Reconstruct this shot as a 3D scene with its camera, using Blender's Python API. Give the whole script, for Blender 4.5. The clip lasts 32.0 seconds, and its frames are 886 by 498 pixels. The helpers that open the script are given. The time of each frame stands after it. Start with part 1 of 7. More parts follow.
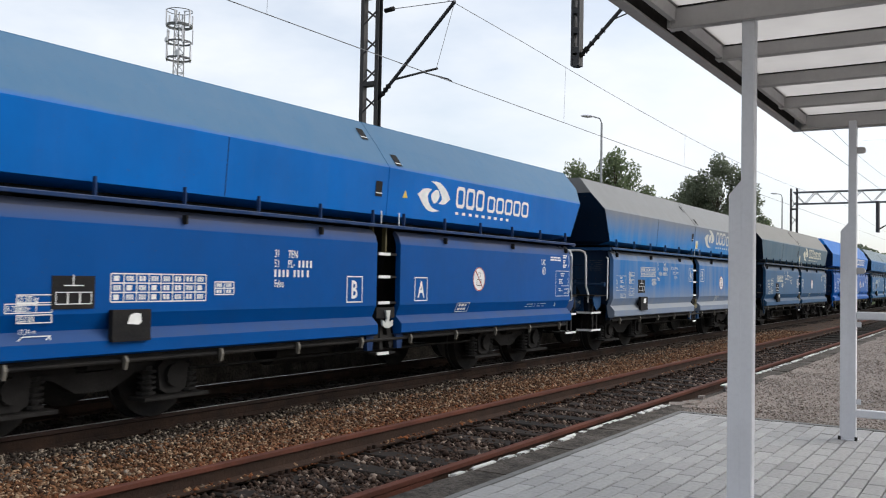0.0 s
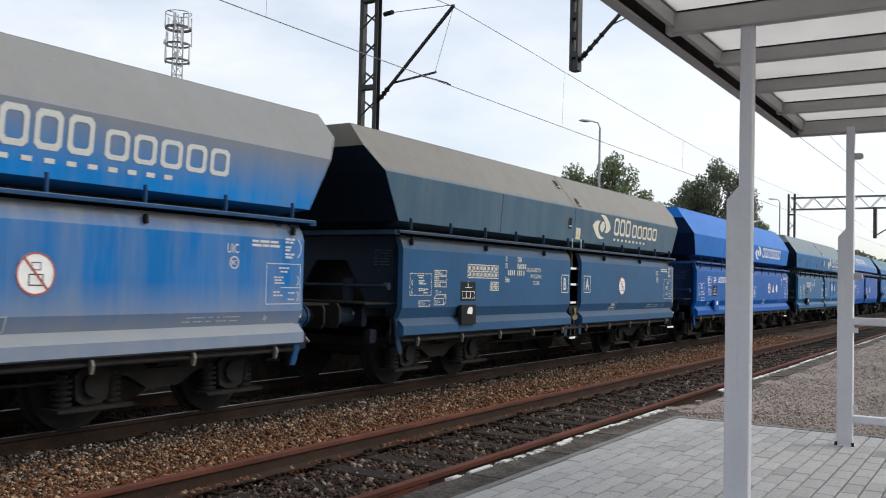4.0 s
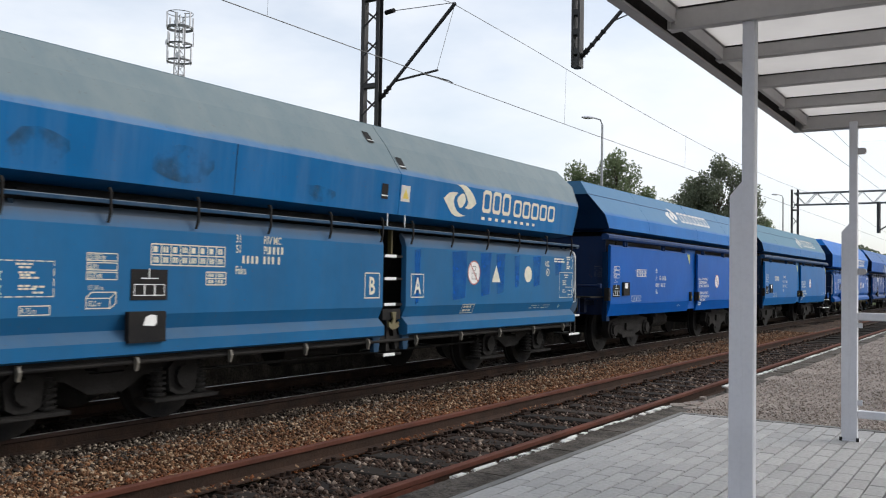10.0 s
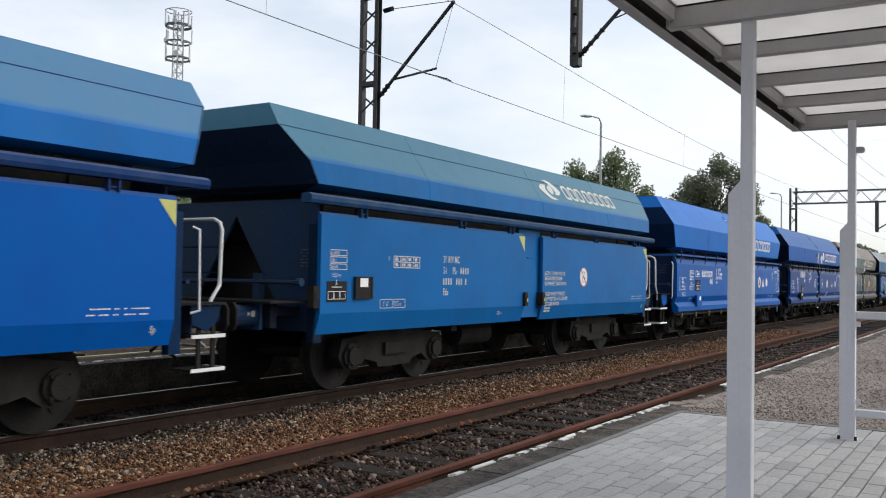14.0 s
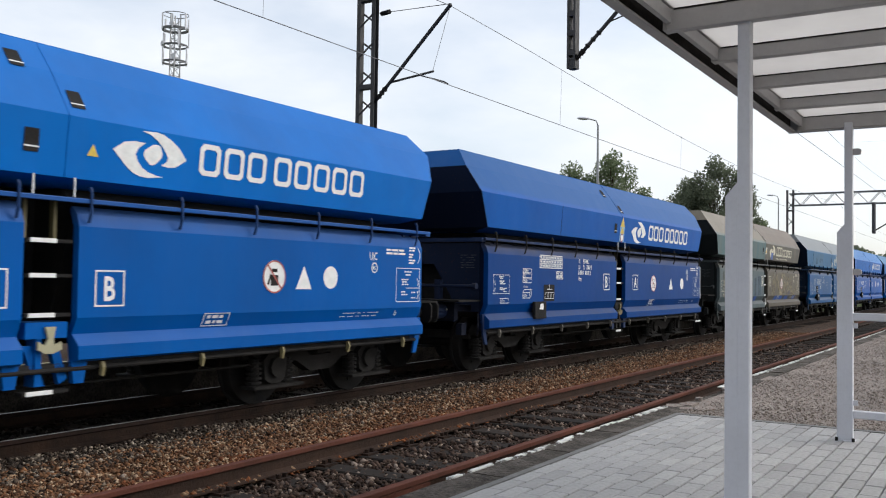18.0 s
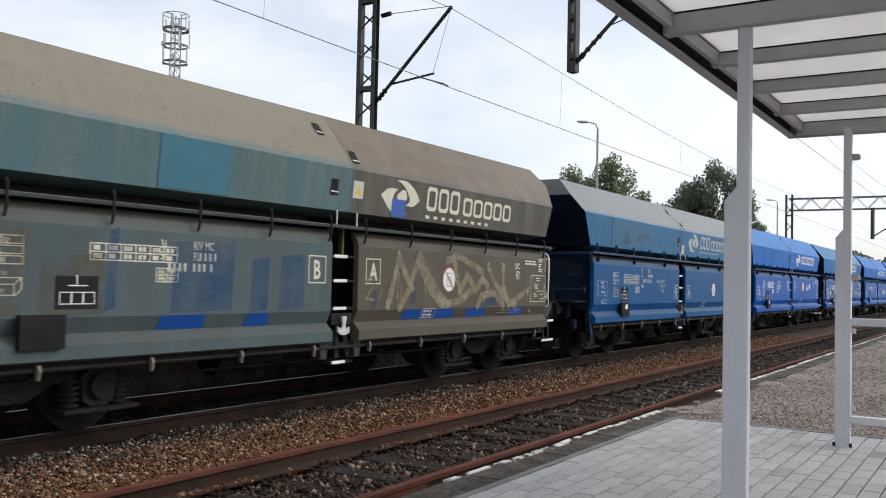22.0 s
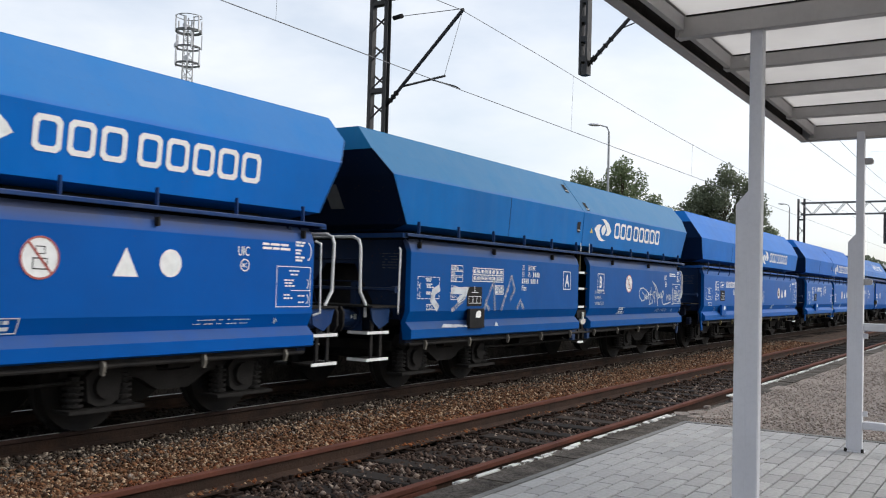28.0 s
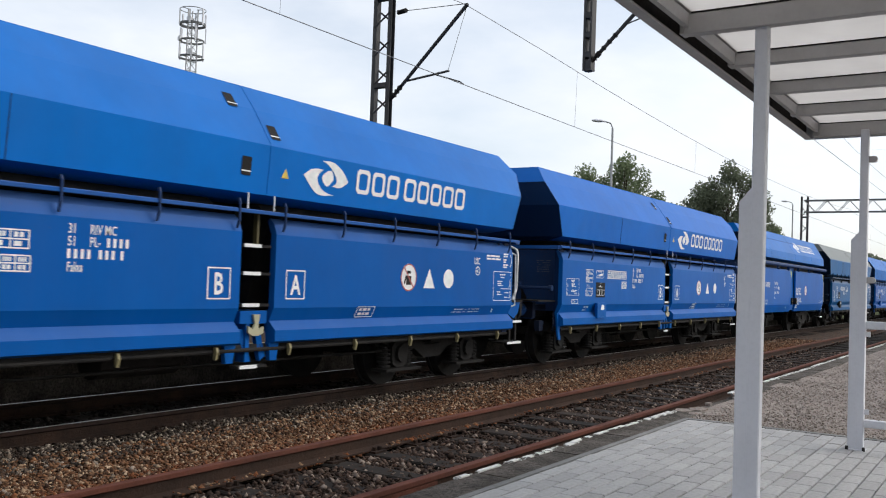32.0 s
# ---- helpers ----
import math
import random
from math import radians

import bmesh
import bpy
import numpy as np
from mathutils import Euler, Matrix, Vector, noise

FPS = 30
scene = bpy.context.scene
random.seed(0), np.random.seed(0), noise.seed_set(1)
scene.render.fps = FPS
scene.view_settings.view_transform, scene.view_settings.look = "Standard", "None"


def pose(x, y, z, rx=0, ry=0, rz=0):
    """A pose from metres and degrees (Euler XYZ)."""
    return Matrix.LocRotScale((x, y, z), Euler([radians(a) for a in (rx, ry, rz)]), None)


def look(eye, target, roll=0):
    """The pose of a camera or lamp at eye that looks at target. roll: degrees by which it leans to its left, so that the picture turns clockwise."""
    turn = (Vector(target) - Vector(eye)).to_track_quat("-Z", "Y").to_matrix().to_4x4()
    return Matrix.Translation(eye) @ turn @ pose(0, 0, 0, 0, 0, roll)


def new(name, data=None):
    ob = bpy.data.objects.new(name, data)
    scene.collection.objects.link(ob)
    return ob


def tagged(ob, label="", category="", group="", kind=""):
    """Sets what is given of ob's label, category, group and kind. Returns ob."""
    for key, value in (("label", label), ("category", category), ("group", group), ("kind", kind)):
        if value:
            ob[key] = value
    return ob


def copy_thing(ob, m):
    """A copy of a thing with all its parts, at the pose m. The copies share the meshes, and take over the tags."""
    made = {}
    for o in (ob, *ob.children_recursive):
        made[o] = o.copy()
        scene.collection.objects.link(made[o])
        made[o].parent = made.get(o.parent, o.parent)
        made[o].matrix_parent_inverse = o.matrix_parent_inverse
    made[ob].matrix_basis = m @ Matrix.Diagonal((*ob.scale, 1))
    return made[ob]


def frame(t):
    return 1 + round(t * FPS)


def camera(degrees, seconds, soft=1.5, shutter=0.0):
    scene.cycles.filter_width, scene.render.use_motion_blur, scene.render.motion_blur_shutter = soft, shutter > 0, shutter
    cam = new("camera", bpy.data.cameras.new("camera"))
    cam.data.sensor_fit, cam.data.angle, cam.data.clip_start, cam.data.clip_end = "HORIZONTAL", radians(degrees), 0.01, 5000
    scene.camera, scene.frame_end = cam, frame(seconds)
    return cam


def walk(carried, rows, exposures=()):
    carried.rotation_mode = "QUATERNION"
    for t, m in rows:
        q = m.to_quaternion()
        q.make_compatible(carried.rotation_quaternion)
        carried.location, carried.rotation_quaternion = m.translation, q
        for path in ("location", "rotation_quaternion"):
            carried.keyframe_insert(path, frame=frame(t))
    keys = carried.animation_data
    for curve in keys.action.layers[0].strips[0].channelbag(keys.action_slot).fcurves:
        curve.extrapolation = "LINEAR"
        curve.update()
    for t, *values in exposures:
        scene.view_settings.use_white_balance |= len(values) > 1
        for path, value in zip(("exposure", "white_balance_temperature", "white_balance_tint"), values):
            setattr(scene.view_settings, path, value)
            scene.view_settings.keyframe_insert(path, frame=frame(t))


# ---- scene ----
EYE = (0.0, 0.0, 1.511)          # rail heads lie at z = 0, the tracks run along y


def aim(yaw, pitch, roll):
    """The camera's pose at its fixed stand: degrees to the left of the tracks, up, and lean."""
    a, b = radians(yaw), radians(pitch)
    way = Vector((-math.sin(a) * math.cos(b), math.cos(a) * math.cos(b), math.sin(b)))
    return look(EYE, Vector(EYE) + way, roll)


cam = camera(52.04, 32.0, soft=1.1, shutter=0.14)
walk(cam, [
    (0.0, aim(32.146, 1.778, 1.038)),
    (0.5, aim(32.126, 1.731, 0.947)),
    (1.0, aim(32.169, 1.752, 1.133)),
    (1.5, aim(32.242, 1.904, 1.241)),
    (2.0, aim(32.161, 1.902, 1.257)),
    (2.5, aim(32.077, 1.898, 1.168)),
    (3.0, aim(32.007, 1.869, 1.444)),
    (3.5, aim(32.039, 2.018, 1.394)),
    (5.5, aim(31.946, 1.906, 1.208)),
    (6.0, aim(32.053, 2.045, 1.106)),
    (6.5, aim(32.040, 2.008, 0.879)),
    (7.0, aim(31.988, 1.969, 0.752)),
    (7.5, aim(31.922, 1.995, 0.998)),
    (8.0, aim(31.855, 2.122, 1.376)),
    (8.5, aim(31.803, 1.930, 1.129)),
    (9.0, aim(31.887, 1.766, 0.835)),
    (9.5, aim(32.032, 1.744, 0.883)),
    (10.0, aim(32.201, 1.878, 0.932)),
    (10.5, aim(32.205, 1.971, 0.830)),
    (11.0, aim(32.098, 1.897, 0.886)),
    (11.5, aim(32.069, 1.805, 0.991)),
    (12.0, aim(32.155, 1.871, 1.057)),
    (12.5, aim(32.212, 1.928, 0.976)),
    (13.0, aim(32.170, 1.818, 0.800)),
    (13.5, aim(32.133, 1.789, 0.714)),
    (14.0, aim(32.107, 1.778, 0.989)),
    (14.5, aim(32.157, 1.963, 1.115)),
    (16.5, aim(32.006, 1.955, 1.068)),
    (17.0, aim(32.059, 2.089, 0.924)),
    (17.5, aim(31.993, 2.004, 0.808)),
    (18.0, aim(31.953, 1.952, 0.831)),
    (18.5, aim(31.933, 1.946, 1.235)),
    (19.0, aim(31.991, 2.062, 1.215)),
    (19.5, aim(31.950, 2.018, 1.121)),
    (20.0, aim(31.857, 1.960, 1.000)),
    (20.5, aim(31.846, 1.928, 1.116)),
    (21.0, aim(31.943, 2.082, 1.236)),
    (21.5, aim(31.927, 2.158, 1.258)),
    (22.0, aim(31.883, 2.091, 1.264)),
    (22.5, aim(31.844, 2.068, 1.563)),
    (23.0, aim(31.937, 2.184, 1.548)),
    (23.5, aim(32.054, 2.366, 1.472)),
    (24.0, aim(31.987, 2.319, 1.397)),
    (24.5, aim(31.871, 2.273, 1.447)),
    (25.0, aim(31.894, 2.228, 1.550)),
    (25.5, aim(32.052, 2.351, 1.693)),
    (27.5, aim(32.360, 1.935, 1.203)),
    (28.0, aim(32.543, 2.222, 1.604)),
    (28.5, aim(32.608, 2.283, 1.521)),
    (29.0, aim(32.577, 2.182, 1.745)),
    (29.5, aim(32.568, 2.044, 2.001)),
    (30.0, aim(32.631, 2.022, 2.058)),
    (30.5, aim(32.709, 2.087, 2.128)),
    (31.0, aim(32.699, 1.998, 1.982)),
    (31.5, aim(32.673, 1.960, 1.955)),
    (32.0, aim(32.694, 1.908, 2.014)),
])

# ---- world and light ----
world = bpy.data.worlds.new("sky")
world.use_nodes = True
scene.world = world
wn, wl = world.node_tree.nodes, world.node_tree.links
sky = wn.new("ShaderNodeTexSky")
sky.sky_type, sky.sun_disc = "NISHITA", False
sky.sun_elevation, sky.sun_rotation, sky.air_density, sky.dust_density = radians(35), radians(52), 1.0, 2.0
co = wn.new("ShaderNodeTexCoord")
stretch = wn.new("ShaderNodeMapping")
stretch.inputs["Scale"].default_value = (1.0, 1.0, 2.6)
cloud = wn.new("ShaderNodeTexNoise")
cloud.inputs["Scale"].default_value, cloud.inputs["Detail"].default_value, cloud.inputs["Roughness"].default_value = 2.2, 6.0, 0.55
cover = wn.new("ShaderNodeValToRGB")
cover.color_ramp.elements[0].position, cover.color_ramp.elements[0].color = 0.34, (0.48, 0.48, 0.48, 1)
cover.color_ramp.elements[1].position, cover.color_ramp.elements[1].color = 0.62, (1, 1, 1, 1)
thin = wn.new("ShaderNodeVectorMath")
thin.operation = "SCALE"
thin.inputs["Scale"].default_value = 0.165
blend = wn.new("ShaderNodeMix")
blend.data_type = "RGBA"
blend.inputs[7].default_value = (0.895, 0.93, 0.985, 1)
# the veiled sun lies ahead and to the right: the overcast is brighter on that side
toward = wn.new("ShaderNodeVectorMath")
toward.operation = "DOT_PRODUCT"
toward.inputs[1].default_value = (0.55, 0.60, 0.58)
glow = wn.new("ShaderNodeMapRange")
glow.interpolation_type = "SMOOTHSTEP"
glow.inputs["From Min"].default_value, glow.inputs["From Max"].default_value = 0.45, 1.0
glow.inputs["To Min"].default_value, glow.inputs["To Max"].default_value = 0.865, 1.35
bright = wn.new("ShaderNodeVectorMath")
bright.operation = "SCALE"
wl.new(co.outputs["Generated"], toward.inputs[0])
wl.new(toward.outputs["Value"], glow.inputs["Value"])
wl.new(glow.outputs["Result"], bright.inputs["Scale"])
wl.new(co.outputs["Generated"], stretch.inputs["Vector"])
wl.new(stretch.outputs["Vector"], cloud.inputs["Vector"])
wl.new(cloud.outputs["Fac"], cover.inputs["Fac"])
wl.new(sky.outputs["Color"], thin.inputs[0])
wl.new(cover.outputs["Color"], blend.inputs[0])
wl.new(thin.outputs["Vector"], blend.inputs[6])
wl.new(blend.outputs[2], bright.inputs[0])
wl.new(bright.outputs["Vector"], wn["Background"].inputs["Color"])
wn["Background"].inputs["Strength"].default_value = 1.0

sun = new("sun", bpy.data.lights.new("sun", "SUN"))
sun.data.energy, sun.data.angle, sun.data.color = 1.05, radians(30), (1.0, 0.96, 0.9)
sun.matrix_world = look((45, 45, 40), (0, 10, 0))
scene.view_settings.exposure = 0.36

# ---- materials ----
MATS = {}


def nodes_of(name):
    m = bpy.data.materials.new(name)
    m.use_nodes = True
    t = m.node_tree
    return m, t.nodes, t.links, t.nodes["Principled BSDF"]


def mixed(n, l, fac, a, b):
    """A colour mix; fac, a and b are sockets or values."""
    mx = n.new("ShaderNodeMix")
    mx.data_type = "RGBA"
    for i, v in ((0, fac), (6, a), (7, b)):
        if hasattr(v, "is_linked"):
            l.new(v, mx.inputs[i])
        else:
            mx.inputs[i].default_value = v if i == 0 else (*v, 1)
    return mx.outputs[2]


def noise_fac(n, l, scale, lo, hi, detail=5.0, stretch=(1, 1, 1), seed=0.0):
    """A noise in the thing's own space, cut to 0..1 between lo and hi."""
    c = n.new("ShaderNodeTexCoord")
    mp = n.new("ShaderNodeMapping")
    mp.inputs["Scale"].default_value = stretch
    mp.inputs["Location"].default_value = (seed, seed * 1.7, seed * 0.6)
    t = n.new("ShaderNodeTexNoise")
    t.inputs["Scale"].default_value, t.inputs["Detail"].default_value, t.inputs["Roughness"].default_value = scale, detail, 0.6
    r = n.new("ShaderNodeMapRange")
    r.inputs["From Min"].default_value, r.inputs["From Max"].default_value = lo, hi
    l.new(c.outputs["Object"], mp.inputs["Vector"])
    l.new(mp.outputs["Vector"], t.inputs["Vector"])
    l.new(t.outputs["Fac"], r.inputs["Value"])
    return r.outputs["Result"]


def times(n, l, a, k):
    m = n.new("ShaderNodeMath")
    m.operation = "MULTIPLY"
    l.new(a, m.inputs[0])
    if hasattr(k, "is_linked"):
        l.new(k, m.inputs[1])
    else:
        m.inputs[1].default_value = k
    return m.outputs[0]


def bumped(n, l, p, scale, strength, dist=0.01, detail=6.0):
    f = noise_fac(n, l, scale, 0.2, 0.8, detail)
    b = n.new("ShaderNodeBump")
    b.inputs["Strength"].default_value, b.inputs["Distance"].default_value = strength, dist
    l.new(f, b.inputs["Height"])
    l.new(b.outputs["Normal"], p.inputs["Normal"])


def surface(name, base, second, rough=0.7, metal=0.0, scale=4.0, lo=0.35, hi=0.65, fine=40.0, fine_col=None, fine_amt=0.3, bump=0.3, bump_scale=30.0, dist=0.01):
    """A worn surface: two tones at a broad scale, a grain at a fine one, and relief."""
    if name in MATS:
        return MATS[name]
    m, n, l, p = nodes_of(name)
    c = mixed(n, l, noise_fac(n, l, scale, lo, hi), base, second)
    if fine_col is None:
        fine_col = tuple(v * 0.55 for v in base)
    c = mixed(n, l, times(n, l, noise_fac(n, l, fine, 0.45, 0.7, 3.0), fine_amt), c, fine_col)
    l.new(c, p.inputs["Base Color"])
    p.inputs["Roughness"].default_value, p.inputs["Metallic"].default_value = rough, metal
    if rough > 0.74:
        p.inputs["Specular IOR Level"].default_value = 0.12
    if bump:
        bumped(n, l, p, bump_scale, bump, dist)
    MATS[name] = m
    return m


def paint(name, colour, dust=(0.42, 0.42, 0.40), top=0.3, side=0.12, wear=0.1, above=None, above_z=2.97, rough=0.42, seed=0.0, right=None, soft=0.06, foot=0.0, brow=0.0):
    """Wagon paint: faded patches, dust that lies on what faces up and runs down in streaks, chips of rust.
    above: another paint from the height above_z upwards; right: a pair of such paints beyond the middle seam."""
    m, n, l, p = nodes_of(name)
    c = mixed(n, l, noise_fac(n, l, 0.9, 0.35, 0.7, 4.0, seed=seed), colour, tuple(v * 0.82 + 0.002 for v in colour))
    geo = n.new("ShaderNodeNewGeometry")
    sep = n.new("ShaderNodeSeparateXYZ")
    l.new(geo.outputs["Normal"], sep.inputs[0])
    if above is not None:
        tc, sz = n.new("ShaderNodeTexCoord"), n.new("ShaderNodeSeparateXYZ")
        l.new(tc.outputs["Object"], sz.inputs[0])
        wob = n.new("ShaderNodeMath")
        wob.operation = "MULTIPLY_ADD"
        l.new(noise_fac(n, l, 1.3, 0.0, 1.0, 5.0, (1, 1, 0.5), seed), wob.inputs[0])
        wob.inputs[1].default_value = 0.10
        l.new(sz.outputs["Z"], wob.inputs[2])
        rg = n.new("ShaderNodeMapRange")
        rg.inputs["From Min"].default_value, rg.inputs["From Max"].default_value = above_z + 0.09 - soft, above_z + 0.09
        l.new(wob.outputs[0], rg.inputs["Value"])
        c = mixed(n, l, rg.outputs["Result"], c, above)
        if right is not None:
            half = n.new("ShaderNodeMath")
            half.operation = "GREATER_THAN"
            half.inputs[1].default_value = 0.175
            l.new(sz.outputs["Y"], half.inputs[0])
            c = mixed(n, l, half.outputs[0], c, mixed(n, l, rg.outputs["Result"], *right))
    up = n.new("ShaderNodeMapRange")
    up.inputs["From Min"].default_value, up.inputs["From Max"].default_value, up.inputs["To Max"].default_value = 0.1, 0.75, top
    l.new(sep.outputs["Z"], up.inputs["Value"])
    patchy = noise_fac(n, l, 2.0, -0.1, 0.55, 6.0, seed=seed + 3)
    c = mixed(n, l, times(n, l, up.outputs["Result"], patchy), c, dust)
    if foot:
        # dust thrown up from below, thinning out upwards
        ft, fz = n.new("ShaderNodeTexCoord"), n.new("ShaderNodeSeparateXYZ")
        l.new(ft.outputs["Object"], fz.inputs[0])
        fr = n.new("ShaderNodeMapRange")
        fr.inputs["From Min"].default_value, fr.inputs["From Max"].default_value = 1.45, 1.0
        fr.inputs["To Max"].default_value = foot
        l.new(fz.outputs["Z"], fr.inputs["Value"])
        c = mixed(n, l, fr.outputs["Result"], c, dust)
    if brow:
        # brown dust lying under the flange on the top edge of a door
        bt, bz = n.new("ShaderNodeTexCoord"), n.new("ShaderNodeSeparateXYZ")
        l.new(bt.outputs["Object"], bz.inputs[0])
        br = n.new("ShaderNodeMapRange")
        br.inputs["From Min"].default_value, br.inputs["From Max"].default_value = 1.93, 2.05
        br.inputs["To Max"].default_value = brow
        l.new(bz.outputs["Z"], br.inputs["Value"])
        c = mixed(n, l, times(n, l, br.outputs["Result"], noise_fac(n, l, 1.5, 0.2, 0.5, 4.0, (1, 1, 0.3), seed + 2)), c, (0.095, 0.084, 0.07))
    streak = noise_fac(n, l, 2.0, 0.42, 0.75, 5.0, (1.0, 1.5, 0.16), seed + 7)
    c = mixed(n, l, times(n, l, streak, side), c, dust)
    grime = noise_fac(n, l, 7.0, 0.52, 0.8, 6.0, (1, 1, 0.5), seed + 5)
    c = mixed(n, l, times(n, l, grime, wear * 1.4), c, tuple(v * 0.35 + 0.012 for v in colour))
    chips = noise_fac(n, l, 26.0, 0.66, 0.7, 3.0, seed=seed + 11)
    c = mixed(n, l, times(n, l, chips, wear * 4 if wear * 4 < 0.8 else 0.8), c, (0.10, 0.05, 0.03))
    l.new(c, p.inputs["Base Color"])
    p.inputs["Roughness"].default_value = rough
    p.inputs["Specular IOR Level"].default_value = 0.05
    bumped(n, l, p, 2.2, 0.25, 0.012, 2.0)
    return m


def plain(name, colour, rough=0.6, metal=0.0):
    if name not in MATS:
        m, n, l, p = nodes_of(name)
        c = mixed(n, l, noise_fac(n, l, 9.0, 0.3, 0.75, 4.0), colour, tuple(v * 0.78 for v in colour))
        l.new(c, p.inputs["Base Color"])
        p.inputs["Roughness"].default_value, p.inputs["Metallic"].default_value = rough, metal
        MATS[name] = m
    return MATS[name]


def varied(name, colours, rough=0.9, island=False, fine=60.0):
    """Pieces that differ one by one in tone."""
    m, n, l, p = nodes_of(name)
    if island:
        src = n.new("ShaderNodeNewGeometry").outputs["Random Per Island"]
    else:
        src = n.new("ShaderNodeObjectInfo").outputs["Random"]
    ramp = n.new("ShaderNodeValToRGB")
    el = ramp.color_ramp.elements
    while len(el) < len(colours):
        el.new(0.5)
    for i, c in enumerate(colours):
        el[i].position, el[i].color = i / max(1, len(colours) - 1), (*c, 1)
    l.new(src, ramp.inputs["Fac"])
    c = mixed(n, l, times(n, l, noise_fac(n, l, fine, 0.4, 0.75, 4.0), 0.35), ramp.outputs["Color"], tuple(v * 0.5 for v in colours[0]))
    l.new(c, p.inputs["Base Color"])
    p.inputs["Roughness"].default_value = rough
    p.inputs["Specular IOR Level"].default_value = 0.12
    bumped(n, l, p, fine, 0.25, 0.004)
    return m


def sprayed_paint(name, colour, lo=0.42, hi=0.6, scale=7.0, most=0.85):
    """Thin or worn-off paint that leaves the ground showing through in patches."""
    m, n, l, p = nodes_of(name)
    l.new(mixed(n, l, noise_fac(n, l, 3.0, 0.3, 0.7), colour, tuple(v * 0.7 for v in colour)), p.inputs["Base Color"])
    p.inputs["Roughness"].default_value = 0.7
    p.inputs["Specular IOR Level"].default_value = 0.1
    clear = n.new("ShaderNodeBsdfTransparent")
    mx = n.new("ShaderNodeMixShader")
    l.new(times(n, l, noise_fac(n, l, scale, lo, hi, 6.0), most), mx.inputs[0])
    l.new(clear.outputs[0], mx.inputs[1])
    l.new(p.outputs[0], mx.inputs[2])
    l.new(mx.outputs[0], n["Material Output"].inputs["Surface"])
    return m


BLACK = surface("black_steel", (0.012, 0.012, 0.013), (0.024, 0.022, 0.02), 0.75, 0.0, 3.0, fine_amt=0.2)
GRIME = surface("brake_dust_steel", (0.026, 0.0245, 0.0235), (0.012, 0.0115, 0.011), 0.85, 0.0, 2.5, bump=0.4)
WHITE = plain("white_marking_paint", (0.74, 0.75, 0.74), 0.55)
DULLWHITE = plain("aged_marking_paint", (0.50, 0.51, 0.48), 0.6)
YELLOW = plain("yellow_paint", (0.62, 0.46, 0.06), 0.5)
PALEYELLOW = plain("faded_yellow_paint", (0.46, 0.46, 0.13), 0.6)
DULLYELLOW = plain("soiled_yellow_paint", (0.12, 0.1, 0.04), 0.6)
RED = plain("red_paint", (0.34, 0.07, 0.055), 0.5)
PAPER = plain("paper", (0.82, 0.82, 0.80), 0.8)
STEEL = plain("worn_bright_steel", (0.45, 0.45, 0.44), 0.4, 0.9)
RUSTRAIL = surface("rusty_rail_steel", (0.118, 0.043, 0.028), (0.074, 0.030, 0.021), 0.8, 0.0, 2.0, fine=50, bump=0.3)
WORNRAIL = surface("dull_rail_steel", (0.026, 0.015, 0.012), (0.016, 0.011, 0.009), 0.8, 0.0, 2.0, fine=50, bump=0.2)
SLEEPER = surface("tarred_sleeper_wood", (0.030, 0.026, 0.023), (0.055, 0.045, 0.038), 0.9, 0.0, 3.0, fine=35, bump=0.6, bump_scale=18)
CONCRETE = surface("old_concrete", (0.12, 0.105, 0.09), (0.05, 0.043, 0.036), 0.9, 0.0, 4.0, fine=32, fine_col=(0.022, 0.019, 0.016), fine_amt=0.75, bump=0.8, dist=0.02)
WHITELINE = sprayed_paint("worn_white_line_paint", (0.70, 0.69, 0.66), 0.455, 0.525, 7.0, 0.95)
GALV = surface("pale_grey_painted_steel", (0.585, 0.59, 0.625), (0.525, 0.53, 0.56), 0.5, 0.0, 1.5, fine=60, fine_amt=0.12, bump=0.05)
MAST = surface("weathered_mast_steel", (0.022, 0.022, 0.025), (0.038, 0.036, 0.036), 0.7, 0.0, 2.0, bump=0.1)
ZINC = surface("galvanised_steel", (0.36, 0.37, 0.38), (0.28, 0.285, 0.29), 0.5, 0.6, 3.0, bump=0.05)
WIRE = surface("dull_wire_metal", (0.24, 0.24, 0.245), (0.17, 0.168, 0.165), 0.85, 0.0, 3.0, bump=0.0)
BARK = surface("bark", (0.10, 0.08, 0.06), (0.05, 0.04, 0.03), 0.95, 0.0, 3.0, bump=0.8)

# ---- mesh helpers ----


def part(name, bm, material, parent=None, label=""):
    """Links a bmesh as one mesh object, under a thing or a part."""
    me = bpy.data.meshes.new(name)
    bm.normal_update()
    bm.to_mesh(me)
    bm.free()
    me.materials.append(material)
    ob = new(name, me)
    ob.parent = parent
    if label:
        ob["label"] = label
    return ob


def again(ob, m, parent=None):
    """Another piece on the same mesh, at the pose m in its parent's space."""
    o = new(ob.name.split(".")[0], ob.data)
    o.parent = parent if parent is not None else ob.parent
    o.matrix_basis = m
    if "label" in ob:
        o["label"] = ob["label"]
    return o


